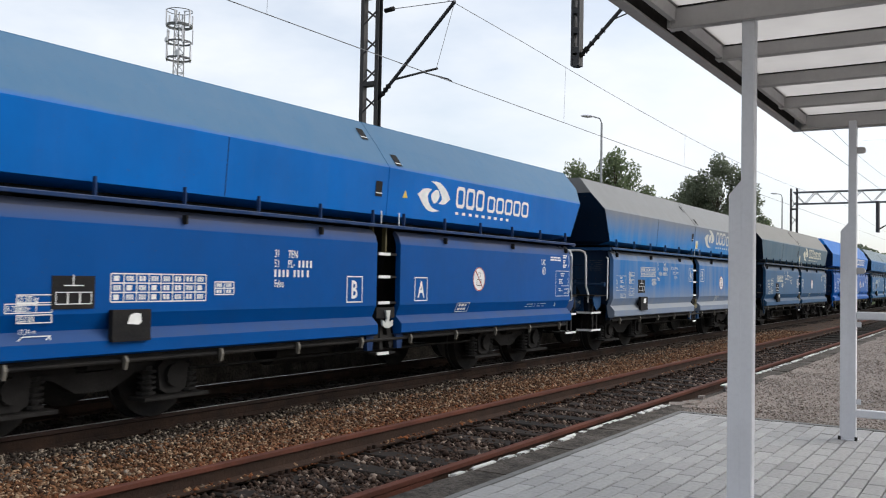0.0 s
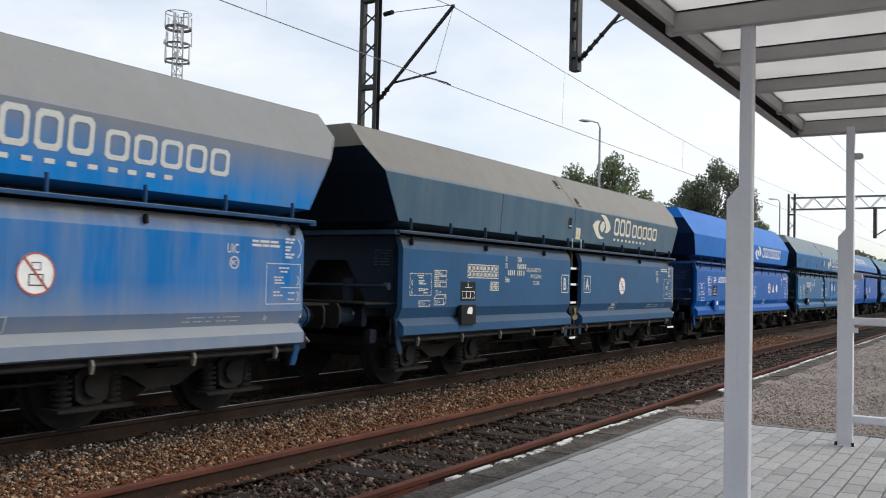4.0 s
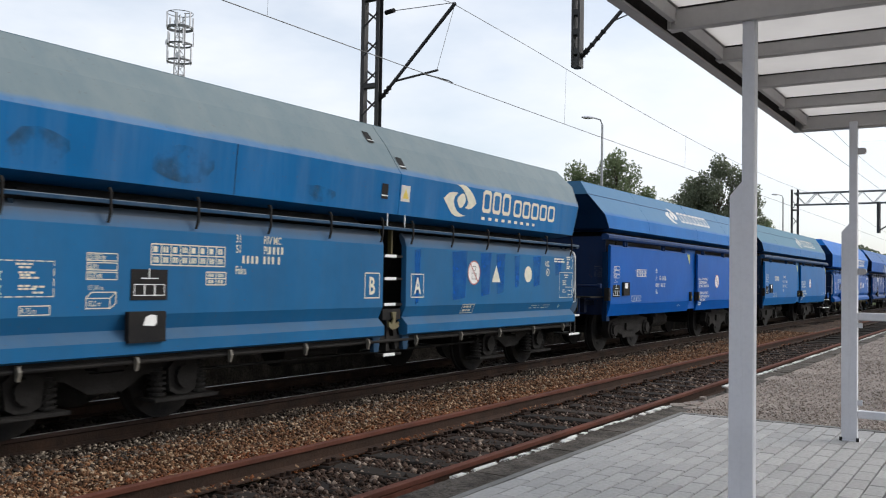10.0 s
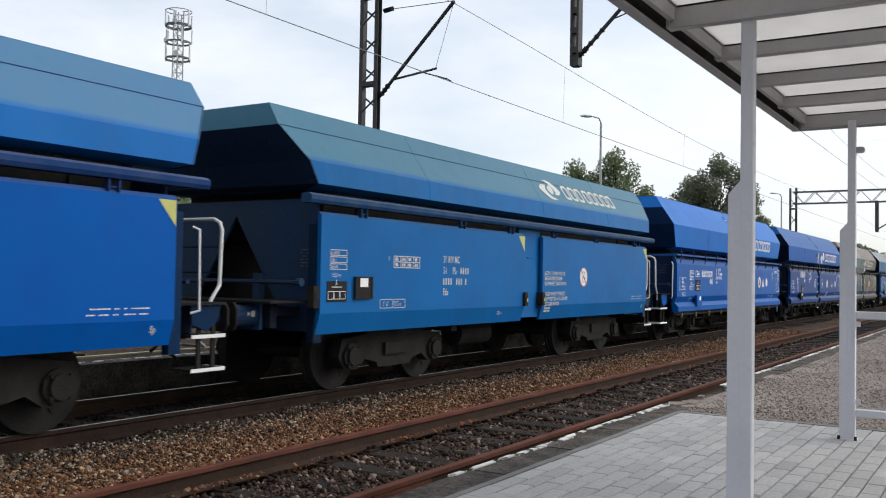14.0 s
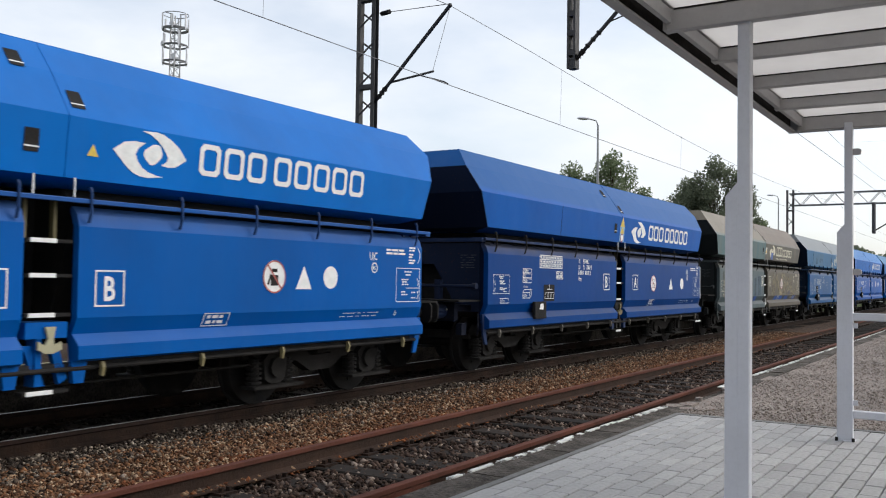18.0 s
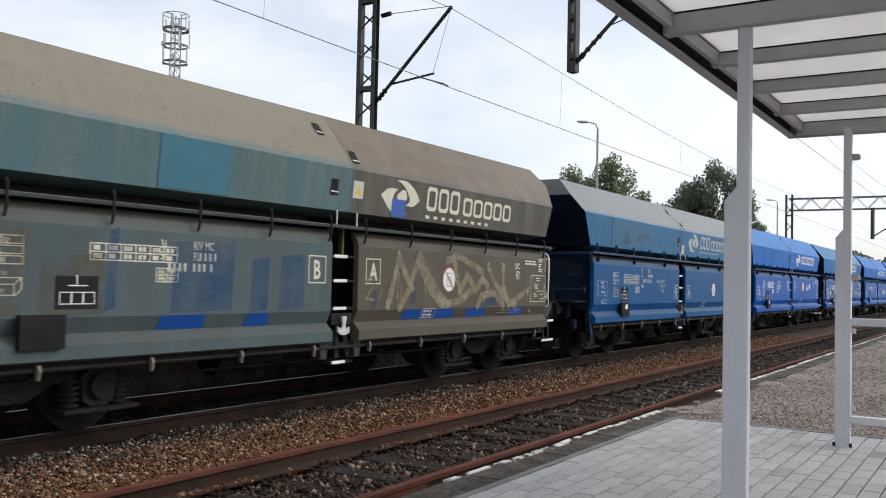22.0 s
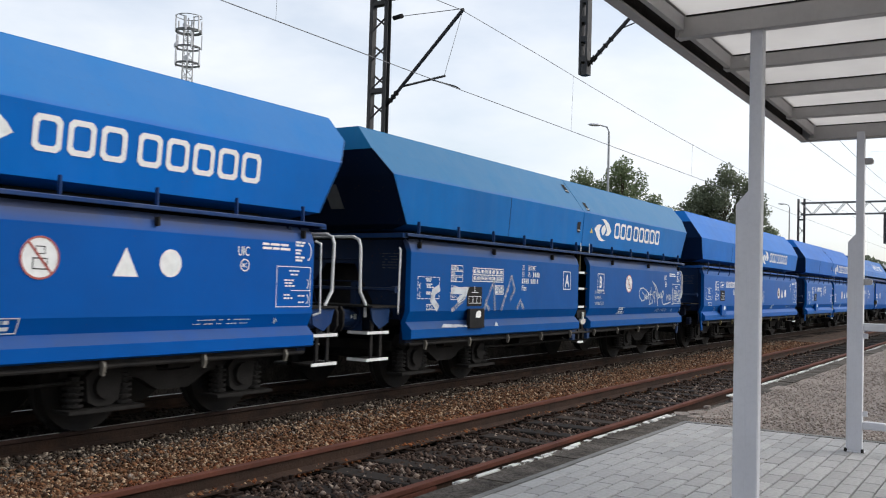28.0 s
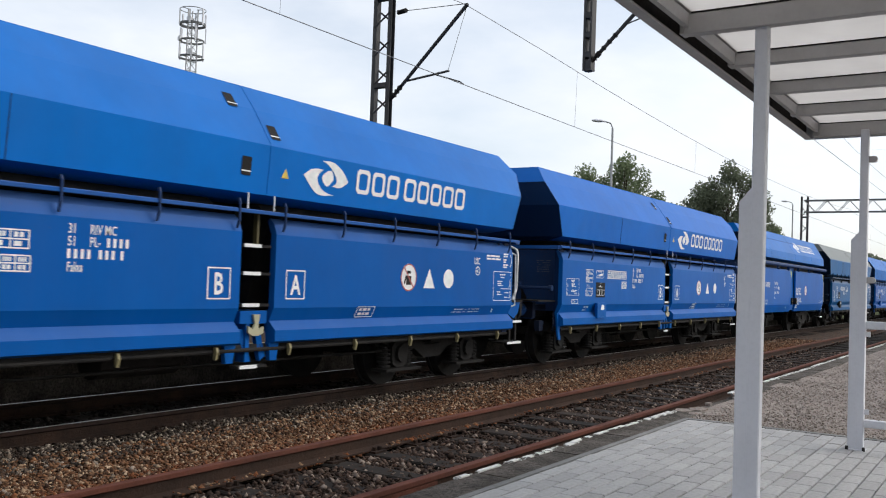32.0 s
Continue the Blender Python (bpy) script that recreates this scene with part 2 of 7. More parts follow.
def box(bm, x0, x1, y0, y1, z0, z1, bevel=0.0, m=None):
    vs = [bm.verts.new((x, y, z)) for x in (x0, x1) for y in (y0, y1) for z in (z0, z1)]
    fs = [(0, 1, 3, 2), (4, 6, 7, 5), (0, 4, 5, 1), (2, 3, 7, 6), (0, 2, 6, 4), (1, 5, 7, 3)]
    faces = [bm.faces.new([vs[i] for i in f]) for f in fs]
    if bevel:
        bmesh.ops.bevel(bm, geom=list({e for f in faces for e in f.edges}), offset=bevel, segments=1, affect="EDGES", clamp_overlap=True)
    elif m is not None:
        bmesh.ops.transform(bm, matrix=m, verts=vs)
    return bm


def prism(bm, outline, y0, y1, axis="y"):
    """Sweeps a closed outline (in x, z for axis y; in y, z for axis x) from y0 to y1."""
    if axis == "y":
        rings = [[bm.verts.new((a, y, b)) for a, b in outline] for y in (y0, y1)]
    elif axis == "x":
        rings = [[bm.verts.new((y, a, b)) for a, b in outline] for y in (y0, y1)]
    else:
        rings = [[bm.verts.new((a, b, y)) for a, b in outline] for y in (y0, y1)]
    k = len(outline)
    for i in range(k):
        j = (i + 1) % k
        bm.faces.new((rings[0][i], rings[0][j], rings[1][j], rings[1][i]))
    bm.faces.new(rings[0][::-1])
    bm.faces.new(rings[1])
    bmesh.ops.recalc_face_normals(bm, faces=bm.faces)
    return bm


def rod(bm, a, b, r, seg=8, r2=None):
    a, b = Vector(a), Vector(b)
    d = b - a
    m = Matrix.Translation((a + b) / 2) @ d.to_track_quat("Z", "Y").to_matrix().to_4x4()
    bmesh.ops.create_cone(bm, cap_ends=True, segments=seg, radius1=r, radius2=r if r2 is None else r2, depth=d.length, matrix=m)
    return bm


def pipe(bm, pts, r, seg=6):
    """A round tube through the points, in one piece."""
    pts = [Vector(p) for p in pts]
    ways = [(b - a).normalized() for a, b in zip(pts, pts[1:])]
    side = ways[0].orthogonal().normalized()
    rings = []
    for i, p in enumerate(pts):
        w = ways[0] if i == 0 else ways[-1] if i == len(pts) - 1 else (ways[i - 1] + ways[i]).normalized()
        side = (side - w * side.dot(w)).normalized()
        up = w.cross(side)
        rings.append([bm.verts.new(p + (side * math.cos(k * 2 * math.pi / seg) + up * math.sin(k * 2 * math.pi / seg)) * r) for k in range(seg)])
    for a, b in zip(rings, rings[1:]):
        for k in range(seg):
            bm.faces.new((a[k], a[(k + 1) % seg], b[(k + 1) % seg], b[k]))
    bm.faces.new(rings[0][::-1])
    bm.faces.new(rings[-1])
    return bm


def fresh():
    return bmesh.new()


def thing(name, label, category, group="", at=(0, 0, 0)):
    ob = new(name)
    ob.empty_display_size = 0.2
    ob.location = at
    return tagged(ob, label, category, group)


# ---- ground, tracks, platform ----
BROWN_TONES = [(0.016, 0.010, 0.007), (0.115, 0.053, 0.028), (0.24, 0.118, 0.058), (0.034, 0.019, 0.013), (0.16, 0.087, 0.048), (0.48, 0.35, 0.23)]
GREY_TONES = [(0.010, 0.008, 0.007), (0.050, 0.040, 0.033), (0.10, 0.080, 0.064), (0.018, 0.014, 0.012), (0.072, 0.048, 0.034), (0.42, 0.36, 0.29)]
RUST_TONES = [(0.038, 0.016, 0.010), (0.155, 0.053, 0.022), (0.235, 0.086, 0.034), (0.07, 0.027, 0.014), (0.155, 0.067, 0.031), (0.34, 0.24, 0.15)]
TRACK_X = -8.456            # centre of the track that the train runs on
NEAR_X, GAUGE = -4.589, 0.7535


def ground_material(name, tones, scale, rough=0.95, bump=1.0, dist=0.03, stain=None):
    """Loose stone seen from some way off: cells of many tones with relief."""
    m, n, l, p = nodes_of(name)
    c = n.new("ShaderNodeTexCoord")
    v = n.new("ShaderNodeTexVoronoi")
    v.inputs["Scale"].default_value = scale
    l.new(c.outputs["Object"], v.inputs["Vector"])
    sep = n.new("ShaderNodeSeparateColor")
    l.new(v.outputs["Color"], sep.inputs[0])
    ramp = n.new("ShaderNodeValToRGB")
    el = ramp.color_ramp.elements
    while len(el) < len(tones):
        el.new(0.5)
    for i, t in enumerate(tones):
        el[i].position, el[i].color = i / (len(tones) - 1), (*t, 1)
    l.new(sep.outputs[0], ramp.inputs["Fac"])
    col = ramp.outputs["Color"]
    if stain:
        col = mixed(n, l, noise_fac(n, l, 0.5, 0.4, 0.65, 5.0), col, stain)
    col = mixed(n, l, times(n, l, noise_fac(n, l, 1.7, 0.4, 0.75, 6.0), 0.5), col, tuple(q * 0.6 for q in tones[0]))
    l.new(col, p.inputs["Base Color"])
    p.inputs["Roughness"].default_value = rough
    p.inputs["Specular IOR Level"].default_value = 0.1
    b = n.new("ShaderNodeBump")
    b.inputs["Strength"].default_value, b.inputs["Distance"].default_value = bump, dist
    l.new(v.outputs["Distance"], b.inputs["Height"])
    l.new(b.outputs["Normal"], p.inputs["Normal"])
    return m


BALLAST = ground_material("brown_ballast", [(0.035, 0.025, 0.02), (0.065, 0.046, 0.034), (0.09, 0.05, 0.03), (0.045, 0.035, 0.03), (0.11, 0.088, 0.07)], 16.0)
GRAVEL = ground_material("pale_platform_gravel", [(0.18, 0.15, 0.13), (0.27, 0.235, 0.205), (0.21, 0.178, 0.155), (0.33, 0.295, 0.265), (0.19, 0.125, 0.105)], 42.0, dist=0.012, bump=0.8)
GRASS = ground_material("rough_grass", [(0.05, 0.075, 0.025), (0.085, 0.10, 0.04), (0.10, 0.095, 0.05), (0.04, 0.06, 0.02)], 9.0)


def heaved(bm, x0, x1, y0, y1, nx, ny, z, amp, seed=0):
    grid = []
    for j in range(ny + 1):
        y = y0 + (y1 - y0) * j / ny
        grid.append([bm.verts.new((x0 + (x1 - x0) * i / nx, y, z + amp * noise.noise((x0 + (x1 - x0) * i / nx * 1.0 + seed, y, seed)))) for i in range(nx + 1)])
    for j in range(ny):
        for i in range(nx):
            bm.faces.new((grid[j][i], grid[j][i + 1], grid[j + 1][i + 1], grid[j + 1][i]))


bm = fresh()
box(bm, -1500, 1500, -600, 3000, -1.2, -0.42)
ground = tagged(part("ground", bm, GRASS), "rough grassy ground reaching to the horizon", "ground", kind="structure")

bm = fresh()
heaved(bm, -7.62, -5.3, -6, 60, 12, 260, -0.20, 0.045, 3)
heaved(bm, -5.3, -2.6, -6, 60, 12, 260, -0.222, 0.012, 3)
heaved(bm, -7.62, -2.6, 60, 420, 10, 120, -0.20, 0.03, 5)
bed = tagged(part("ballast_bed", bm, BALLAST), "bed of brown stone ballast under two tracks", "ballast", kind="structure")

# bed under the train: its deep shade is put into the stone colour
SHADEBED = ground_material("oil_soaked_ballast", [(0.012, 0.011, 0.010), (0.026, 0.023, 0.020), (0.018, 0.015, 0.013), (0.036, 0.031, 0.027)], 16.0)
bm = fresh()
heaved(bm, -10.4, -7.62, -6, 60, 12, 260, -0.20, 0.045, 3)
heaved(bm, -10.4, -7.62, 60, 420, 4, 120, -0.20, 0.03, 5)
tagged(part("ballast_bed", bm, SHADEBED), "ballast coloured near black for the shade under the train", "ballast", kind="structure")

# loose stones on the bed, thickest where they are seen from nearest
rng = np.random.default_rng(7)


def stones(name, count, x0, x1, y0, y1, z, size, material, label, fall=1.0, amp=0.045):
    u = rng.random(count)
    ys = y0 + (y1 - y0) * u ** fall
    xs = x0 + (x1 - x0) * rng.random(count)
    base = np.array([(1, 0, 0), (-1, 0, 0), (0, 1, 0), (0, -1, 0), (0, 0, 1), (0, 0, -1)], float)
    tri = np.array([(0, 2, 4), (2, 1, 4), (1, 3, 4), (3, 0, 4), (2, 0, 5), (1, 2, 5), (3, 1, 5), (0, 3, 5)])
    v = base[None] * rng.uniform(0.55, 1.25, (count, 6, 1)) * size * np.minimum(rng.lognormal(0, 0.45, (count, 1, 1)), 2.1)
    v = v + rng.normal(0, 0.18 * size, (count, 6, 3))
    a = rng.random(count) * 6.283
    ca, sa = np.cos(a)[:, None], np.sin(a)[:, None]
    vx, vy = v[..., 0] * ca - v[..., 1] * sa, v[..., 0] * sa + v[..., 1] * ca
    tilt = rng.normal(0, 0.5, count)[:, None]
    vz = v[..., 2] * 0.75 * np.cos(tilt) + vx * np.sin(tilt)
    zs = z + rng.normal(0, 0.009, count) + np.array([amp * noise.noise((float(p) + 3, float(q), 3)) for p, q in zip(xs, ys)])
    verts = np.stack([vx + xs[:, None], vy + ys[:, None], vz + zs[:, None]], -1).reshape(-1, 3)
    faces = (tri[None] + 6 * np.arange(count)[:, None, None]).reshape(-1, 3)
    me = bpy.data.meshes.new(name)
    me.vertices.add(len(verts))
    me.vertices.foreach_set("co", verts.ravel())
    me.loops.add(faces.size)
    me.loops.foreach_set("vertex_index", faces.ravel())
    me.polygons.add(len(faces))
    me.polygons.foreach_set("loop_start", np.arange(0, faces.size, 3))
    me.update(calc_edges=True)
    me.materials.append(material)
    return tagged(new(name, me), label, "ballast", kind="stuff")


STONE = varied("broken_brown_stone", BROWN_TONES, 0.9, True, 30.0)
GREYSTONE = varied("broken_grey_stone", GREY_TONES, 0.9, True, 30.0)
RUSTSTONE = varied("rust_stained_stone", RUST_TONES, 0.9, True, 30.0)
DARKSTONE = varied("oily_ballast_stone", [(0.010, 0.008, 0.007), (0.046, 0.030, 0.023), (0.085, 0.056, 0.042), (0.020, 0.014, 0.011), (0.066, 0.040, 0.029), (0.27, 0.215, 0.175)], 0.9, True, 30.0)
# stones under the train, toned near black for the shade there
SHADESTONE = varied("oil_soaked_stone", [(0.010, 0.009, 0.008), (0.030, 0.025, 0.022), (0.016, 0.013, 0.012), (0.06, 0.05, 0.043)], 0.9, True, 30.0)
PALESTONE = varied("pale_broken_stone", [(0.08, 0.055, 0.04), (0.22, 0.17, 0.12), (0.12, 0.09, 0.07), (0.34, 0.29, 0.24)], 0.9, True, 30.0)
stones("ballast_stones", 90000, -7.2, -5.3, 3.2, 34, -0.167, 0.0155, STONE, "loose brown ballast stones between the tracks", fall=1.8)
stones("ballast_stones", 22000, -7.62, -6.75, 4.2, 34, -0.166, 0.0155, GREYSTONE, "fine grey ballast stones beside the busy track", fall=1.6)
stones("ballast_stones", 28000, -6.1, -5.28, 3.2, 30, -0.163, 0.0165, RUSTSTONE, "rust-stained ballast stones along the disused rail", fall=1.7)
stones("ballast_stones", 1800, -7.6, -5.3, 3.2, 26, -0.160, 0.019, PALESTONE, "larger pale ballast stones strewn between the tracks", fall=1.7)
stones("ballast_stones", 34000, -5.25, -3.0, 3.0, 28, -0.204, 0.022, DARKSTONE, "dark oily ballast stones between the sleepers", fall=1.5, amp=0.012)
stones("ballast_stones", 9000, -11.6, -7.62, 3.0, 24, -0.185, 0.026, SHADESTONE, "ballast stones coloured near black for the shade under the train", fall=1.5)

RAIL_HEAD = [(-0.033, 0.0), (0.033, 0.0), (0.036, -0.004), (0.036, -0.035), (0.010, -0.048), (-0.010, -0.048), (-0.036, -0.035), (-0.036, -0.004)]
RAIL_WEB = [(-0.009, -0.048), (0.009, -0.048), (0.009, -0.13), (0.07, -0.155), (0.07, -0.168), (-0.07, -0.168), (-0.07, -0.155), (-0.009, -0.13)]
# web steels: caked dirt, and the shadow below the head, in one tone
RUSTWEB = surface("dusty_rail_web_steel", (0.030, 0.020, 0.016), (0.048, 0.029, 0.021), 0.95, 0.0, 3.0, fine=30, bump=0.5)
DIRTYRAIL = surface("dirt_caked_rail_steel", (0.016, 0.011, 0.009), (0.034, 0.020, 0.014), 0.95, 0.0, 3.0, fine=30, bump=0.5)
SLEEPER_TONES = varied("old_timber_sleeper", [(0.019, 0.017, 0.015), (0.032, 0.026, 0.022), (0.015, 0.013, 0.012), (0.044, 0.034, 0.027)], 0.95, False, 12.0)


def sleeper_mesh(bm):
    box(bm, -1.28, 1.28, -0.125, 0.125, -0.16, 0.0, 0.012)


def chair_mesh(bm):
    box(bm, -0.17, 0.17, -0.09, 0.09, 0.0, 0.02)
    for a in (-0.12, 0.12):
        rod(bm, (a, 0.04, 0.02), (a, 0.04, 0.055), 0.022, 6)
        rod(bm, (a, -0.04, 0.02), (a, -0.04, 0.055), 0.022, 6)


def track(name, cx, rail_material, web_material, label, near_from, near_to, polished=False):
    t = tagged(new(name), label, "railway track", kind="structure")
    for s in (1, -1):
        bm = fresh()
        prism(bm, [(a + cx + s * GAUGE, b) for a, b in RAIL_HEAD], -8, 420)
        rail = part("rail", bm, rail_material, t)
        bm = fresh()
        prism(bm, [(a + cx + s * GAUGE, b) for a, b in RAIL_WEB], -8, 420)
        part("rail_web", bm, web_material, rail, "dirt-caked rail web and foot, with shade put into its tone")
        if polished:
            bm = fresh()
            box(bm, cx + s * GAUGE - 0.015, cx + s * GAUGE + 0.015, -8, 420, -0.003, 0.002)
            part("running_surface", bm, STEEL, rail, "bright worn running surface")
    bm = fresh()
    sleeper_mesh(bm)
    first = part("sleeper", bm, SLEEPER_TONES, t)
    first.location = (cx, near_from, -0.185)
    bm = fresh()
    chair_mesh(bm)
    plate = part("tie_plate", bm, DIRTYRAIL, first)
    plate.location = (GAUGE, 0, 0)
    again(plate, pose(-GAUGE, 0, 0), first)
    y, rnd = near_from + 0.64, random.Random(5)
    while y < near_to:
        o = again(first, pose(cx + rnd.uniform(-0.04, 0.04), y, -0.185 + rnd.uniform(-0.01, 0.006), 0, 0, rnd.uniform(-0.8, 0.8)), t)
        again(plate, pose(GAUGE, 0, 0), o)
        again(plate, pose(-GAUGE, 0, 0), o)
        y += 0.64
    bm = fresh()
    while y < 150:
        box(bm, cx - 1.28, cx + 1.28, y - 0.125, y + 0.125, -0.34, -0.188)
        y += 0.64
    part("far_sleepers", bm, SLEEPER, t, "row of dark sleepers")["kind"] = "stuff"
    return t


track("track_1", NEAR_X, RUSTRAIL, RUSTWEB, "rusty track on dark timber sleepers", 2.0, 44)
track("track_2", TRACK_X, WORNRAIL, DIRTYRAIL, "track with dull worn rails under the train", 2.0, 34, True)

# rail joints of the near track
for x in (NEAR_X + GAUGE,):
    bm = fresh()
    for s in (1, -1):
        box(bm, x + s * 0.03 - 0.012, x + s * 0.03 + 0.012, 5.2, 5.95, -0.125, -0.045)
        for k in range(4):
            rod(bm, (x + s * 0.04, 5.3 + 0.18 * k, -0.085), (x + s * 0.065, 5.3 + 0.18 * k, -0.085), 0.02, 6)
    tagged(part("fish_plate", bm, RUSTRAIL), "rusty bolted fish plate joining the rail", "rail joint")

# ---- platform ----
EDGE_X, TOP = -2.92, 0.30
platform = tagged(new("platform"), "low station platform of gravel with a concrete edge", "platform", kind="structure")
bm = fresh()
box(bm, -2.70, 9.0, -12, 8.36, -0.5, 0.215)
box(bm, -2.70, 9.0, 8.36, 300, -0.5, 0.255)
part("platform_core", bm, CONCRETE, platform)
bm = fresh()
heaved(bm, -2.71, 9.0, 8.37, 40, 50, 130, TOP - 0.012, 0.02, 9)
heaved(bm, -2.71, 9.0, 40, 300, 8, 40, TOP - 0.012, 0.02, 11)
part("gravel_surface", bm, GRAVEL, platform, "pale brownish gravel surface")
stones("platform_gravel", 52000, -2.62, 1.2, 8.42, 24, 0.290, 0.0095, varied("pale_gravel_stone", [(0.15, 0.12, 0.10), (0.30, 0.26, 0.23), (0.22, 0.185, 0.16), (0.42, 0.38, 0.345)], 0.9, True, 60.0), "small pale stones strewn on the platform", fall=1.5, amp=0.015)

# edge slabs, worn and chipped, with what is left of the white line
rnd = random.Random(11)
y, k = -3.0, 0
while y < 46:
    ln = 1.0 if y < 8.3 or y > 11.0 else 0.72
    bm = fresh()
    chip = rnd.uniform(0.01, 0.05)
    drop = 0.05 if 8.9 < y < 10.6 else 0.0
    pts = [(EDGE_X + rnd.uniform(0, 0.02), y + 0.01), (EDGE_X + chip, y + ln * 0.3), (EDGE_X + rnd.uniform(0, 0.015), y + ln * 0.55), (EDGE_X + rnd.uniform(0, 0.03), y + ln - 0.012), (EDGE_X + 0.28, y + ln - 0.012), (EDGE_X + 0.28, y + 0.01)]
    prism(bm, pts, -0.42, TOP - 0.004 - drop + rnd.uniform(-0.006, 0.006), "z")
    part("edge_slab", bm, CONCRETE, platform)
    y, k = y + ln, k + 1
bm = fresh()
rnd2 = random.Random(4)
y = 4.75
while y < 45:
    ln = rnd2.uniform(0.6, 1.4)
    if not 8.7 < y < 10.5:
        e0, e1 = rnd2.uniform(0.0, 0.02), rnd2.uniform(0.0, 0.02)
        prism(bm, [(EDGE_X + e0, y), (EDGE_X + e1, y + ln), (EDGE_X + e1 + rnd2.uniform(0.03, 0.07), y + ln), (EDGE_X + e0 + rnd2.uniform(0.03, 0.07), y)], TOP - 0.004, TOP + 0.008, "z")
    y += ln
part("white_edge_line", bm, WHITELINE, platform, "worn white edge line")
bm = fresh()
for k in range(10):
    a, b = rnd.uniform(-2.85, -2.4), rnd.uniform(8.6, 11.2)
    r = rnd.uniform(0.05, 0.16)
    n_ = rnd.randint(5, 7)
    prism(bm, [(a + r * rnd.uniform(0.6, 1.2) * math.cos(q * 6.283 / n_), b + 1.6 * r * rnd.uniform(0.6, 1.2) * math.sin(q * 6.283 / n_)) for q in range(n_)], TOP - 0.03, TOP + rnd.uniform(-0.004, 0.004), "z")
part("broken_concrete", bm, GRAVEL, platform, "crumbled flat lumps of concrete")

# kerb and paving of the shelter
kerb = surface("grey_kerb_concrete", (0.20, 0.20, 0.195), (0.14, 0.14, 0.135), 0.9, fine=50)
bm = fresh()
box(bm, -2.64, 9, 8.33, 8.40, -0.1, TOP + 0.004)
part("paving_kerb", bm, kerb, platform, "flush grey kerb")
bm = fresh()
box(bm, -2.645, -2.60, -8, 8.33, -0.1, TOP + 0.003)
part("paving_kerb", bm, kerb, platform, "flush grey kerb")
PAVER_TONES = [(0.29, 0.288, 0.284), (0.345, 0.343, 0.338), (0.315, 0.313, 0.309), (0.375, 0.372, 0.366), (0.26, 0.258, 0.255)]
PAVER = varied("grey_concrete_paver", PAVER_TONES, 0.85, False, 45.0)
PAVER_FAR = varied("grey_concrete_paver_outer", PAVER_TONES, 0.85, True, 45.0)
paving = tagged(new("paving"), "grey concrete block paving under the shelter", "paving", kind="structure")
PL, PW = 0.28, 0.115
bm = fresh()
box(bm, 0.004, PW - 0.004, 0.004, PL - 0.004, 0, 0.06, 0.005)
stone0 = part("paver", bm, PAVER, paving)
stone0.location = (-2.596, 8.33 - PL, TOP - 0.06)
rows = []
far = fresh()
for i in range(48):
    x = -2.596 + i * PW
    off = PL / 2 if i % 2 else 0.0
    y = 8.33 - PL + (off if i % 2 else 0)
    j = 0
    while y > -6:
        if i == 0 and j == 0:
            pass
        elif y > 4.45 and x < -0.35 and y + PL <= 8.34:
            again(stone0, pose(x, y, TOP - 0.06 + rnd.uniform(-0.0025, 0.002), rnd.uniform(-0.25, 0.25), rnd.uniform(-0.25, 0.25), 0), paving)
        elif y + PL > 8.34:
            box(far, x + 0.002, x + PW - 0.002, y + 0.002, 8.328, TOP - 0.06, TOP)
        else:
            box(far, x + 0.002, x + PW - 0.002, y + 0.002, y + PL - 0.002, TOP - 0.06, TOP)
        y -= PL
        j += 1
part("outer_pavers", far, PAVER_FAR, paving, "further grey pavers")["kind"] = "stuff"

# ---- the shelter ----
MILK, n, l, p = nodes_of("milky_roof_sheet")
p.inputs["Base Color"].default_value = (0.80, 0.80, 0.76, 1)
p.inputs["Roughness"].default_value = 0.6
tr = n.new("ShaderNodeBsdfTranslucent")
tr.inputs["Color"].default_value = (0.95, 0.95, 0.92, 1)
mx = n.new("ShaderNodeMixShader")
stain_c = mixed(n, l, noise_fac(n, l, 1.4, 0.4, 0.7, 6.0), (0.74, 0.72, 0.70), (0.65, 0.63, 0.615))
l.new(stain_c, tr.inputs["Color"])
mx.inputs[0].default_value = 0.85
l.new(p.outputs[0], mx.inputs[1])
l.new(tr.outputs[0], mx.inputs[2])
l.new(mx.outputs[0], n["Material Output"].inputs["Surface"])
GLASS, n, l, p = nodes_of("clear_wall_pane")
p.inputs["Base Color"].default_value = (0.96, 0.97, 0.98, 1)
p.inputs["Roughness"].default_value, p.inputs["Transmission Weight"].default_value, p.inputs["IOR"].default_value = 0.0, 1.0, 1.12
# same paint as the posts, toned darker for the shade under the roof
GALV_SHADED = surface("soffit_grey_steel", (0.41, 0.395, 0.39), (0.36, 0.347, 0.342), 0.55, fine_amt=0.1, bump=0.05)

shelter = thing("platform_shelter", "grey steel platform shelter with a milky flat roof", "shelter", at=(0, 0, 0))
RAFTERS = [2.66, 3.52, 4.40, 5.26, 6.09, 6.92, 7.76]
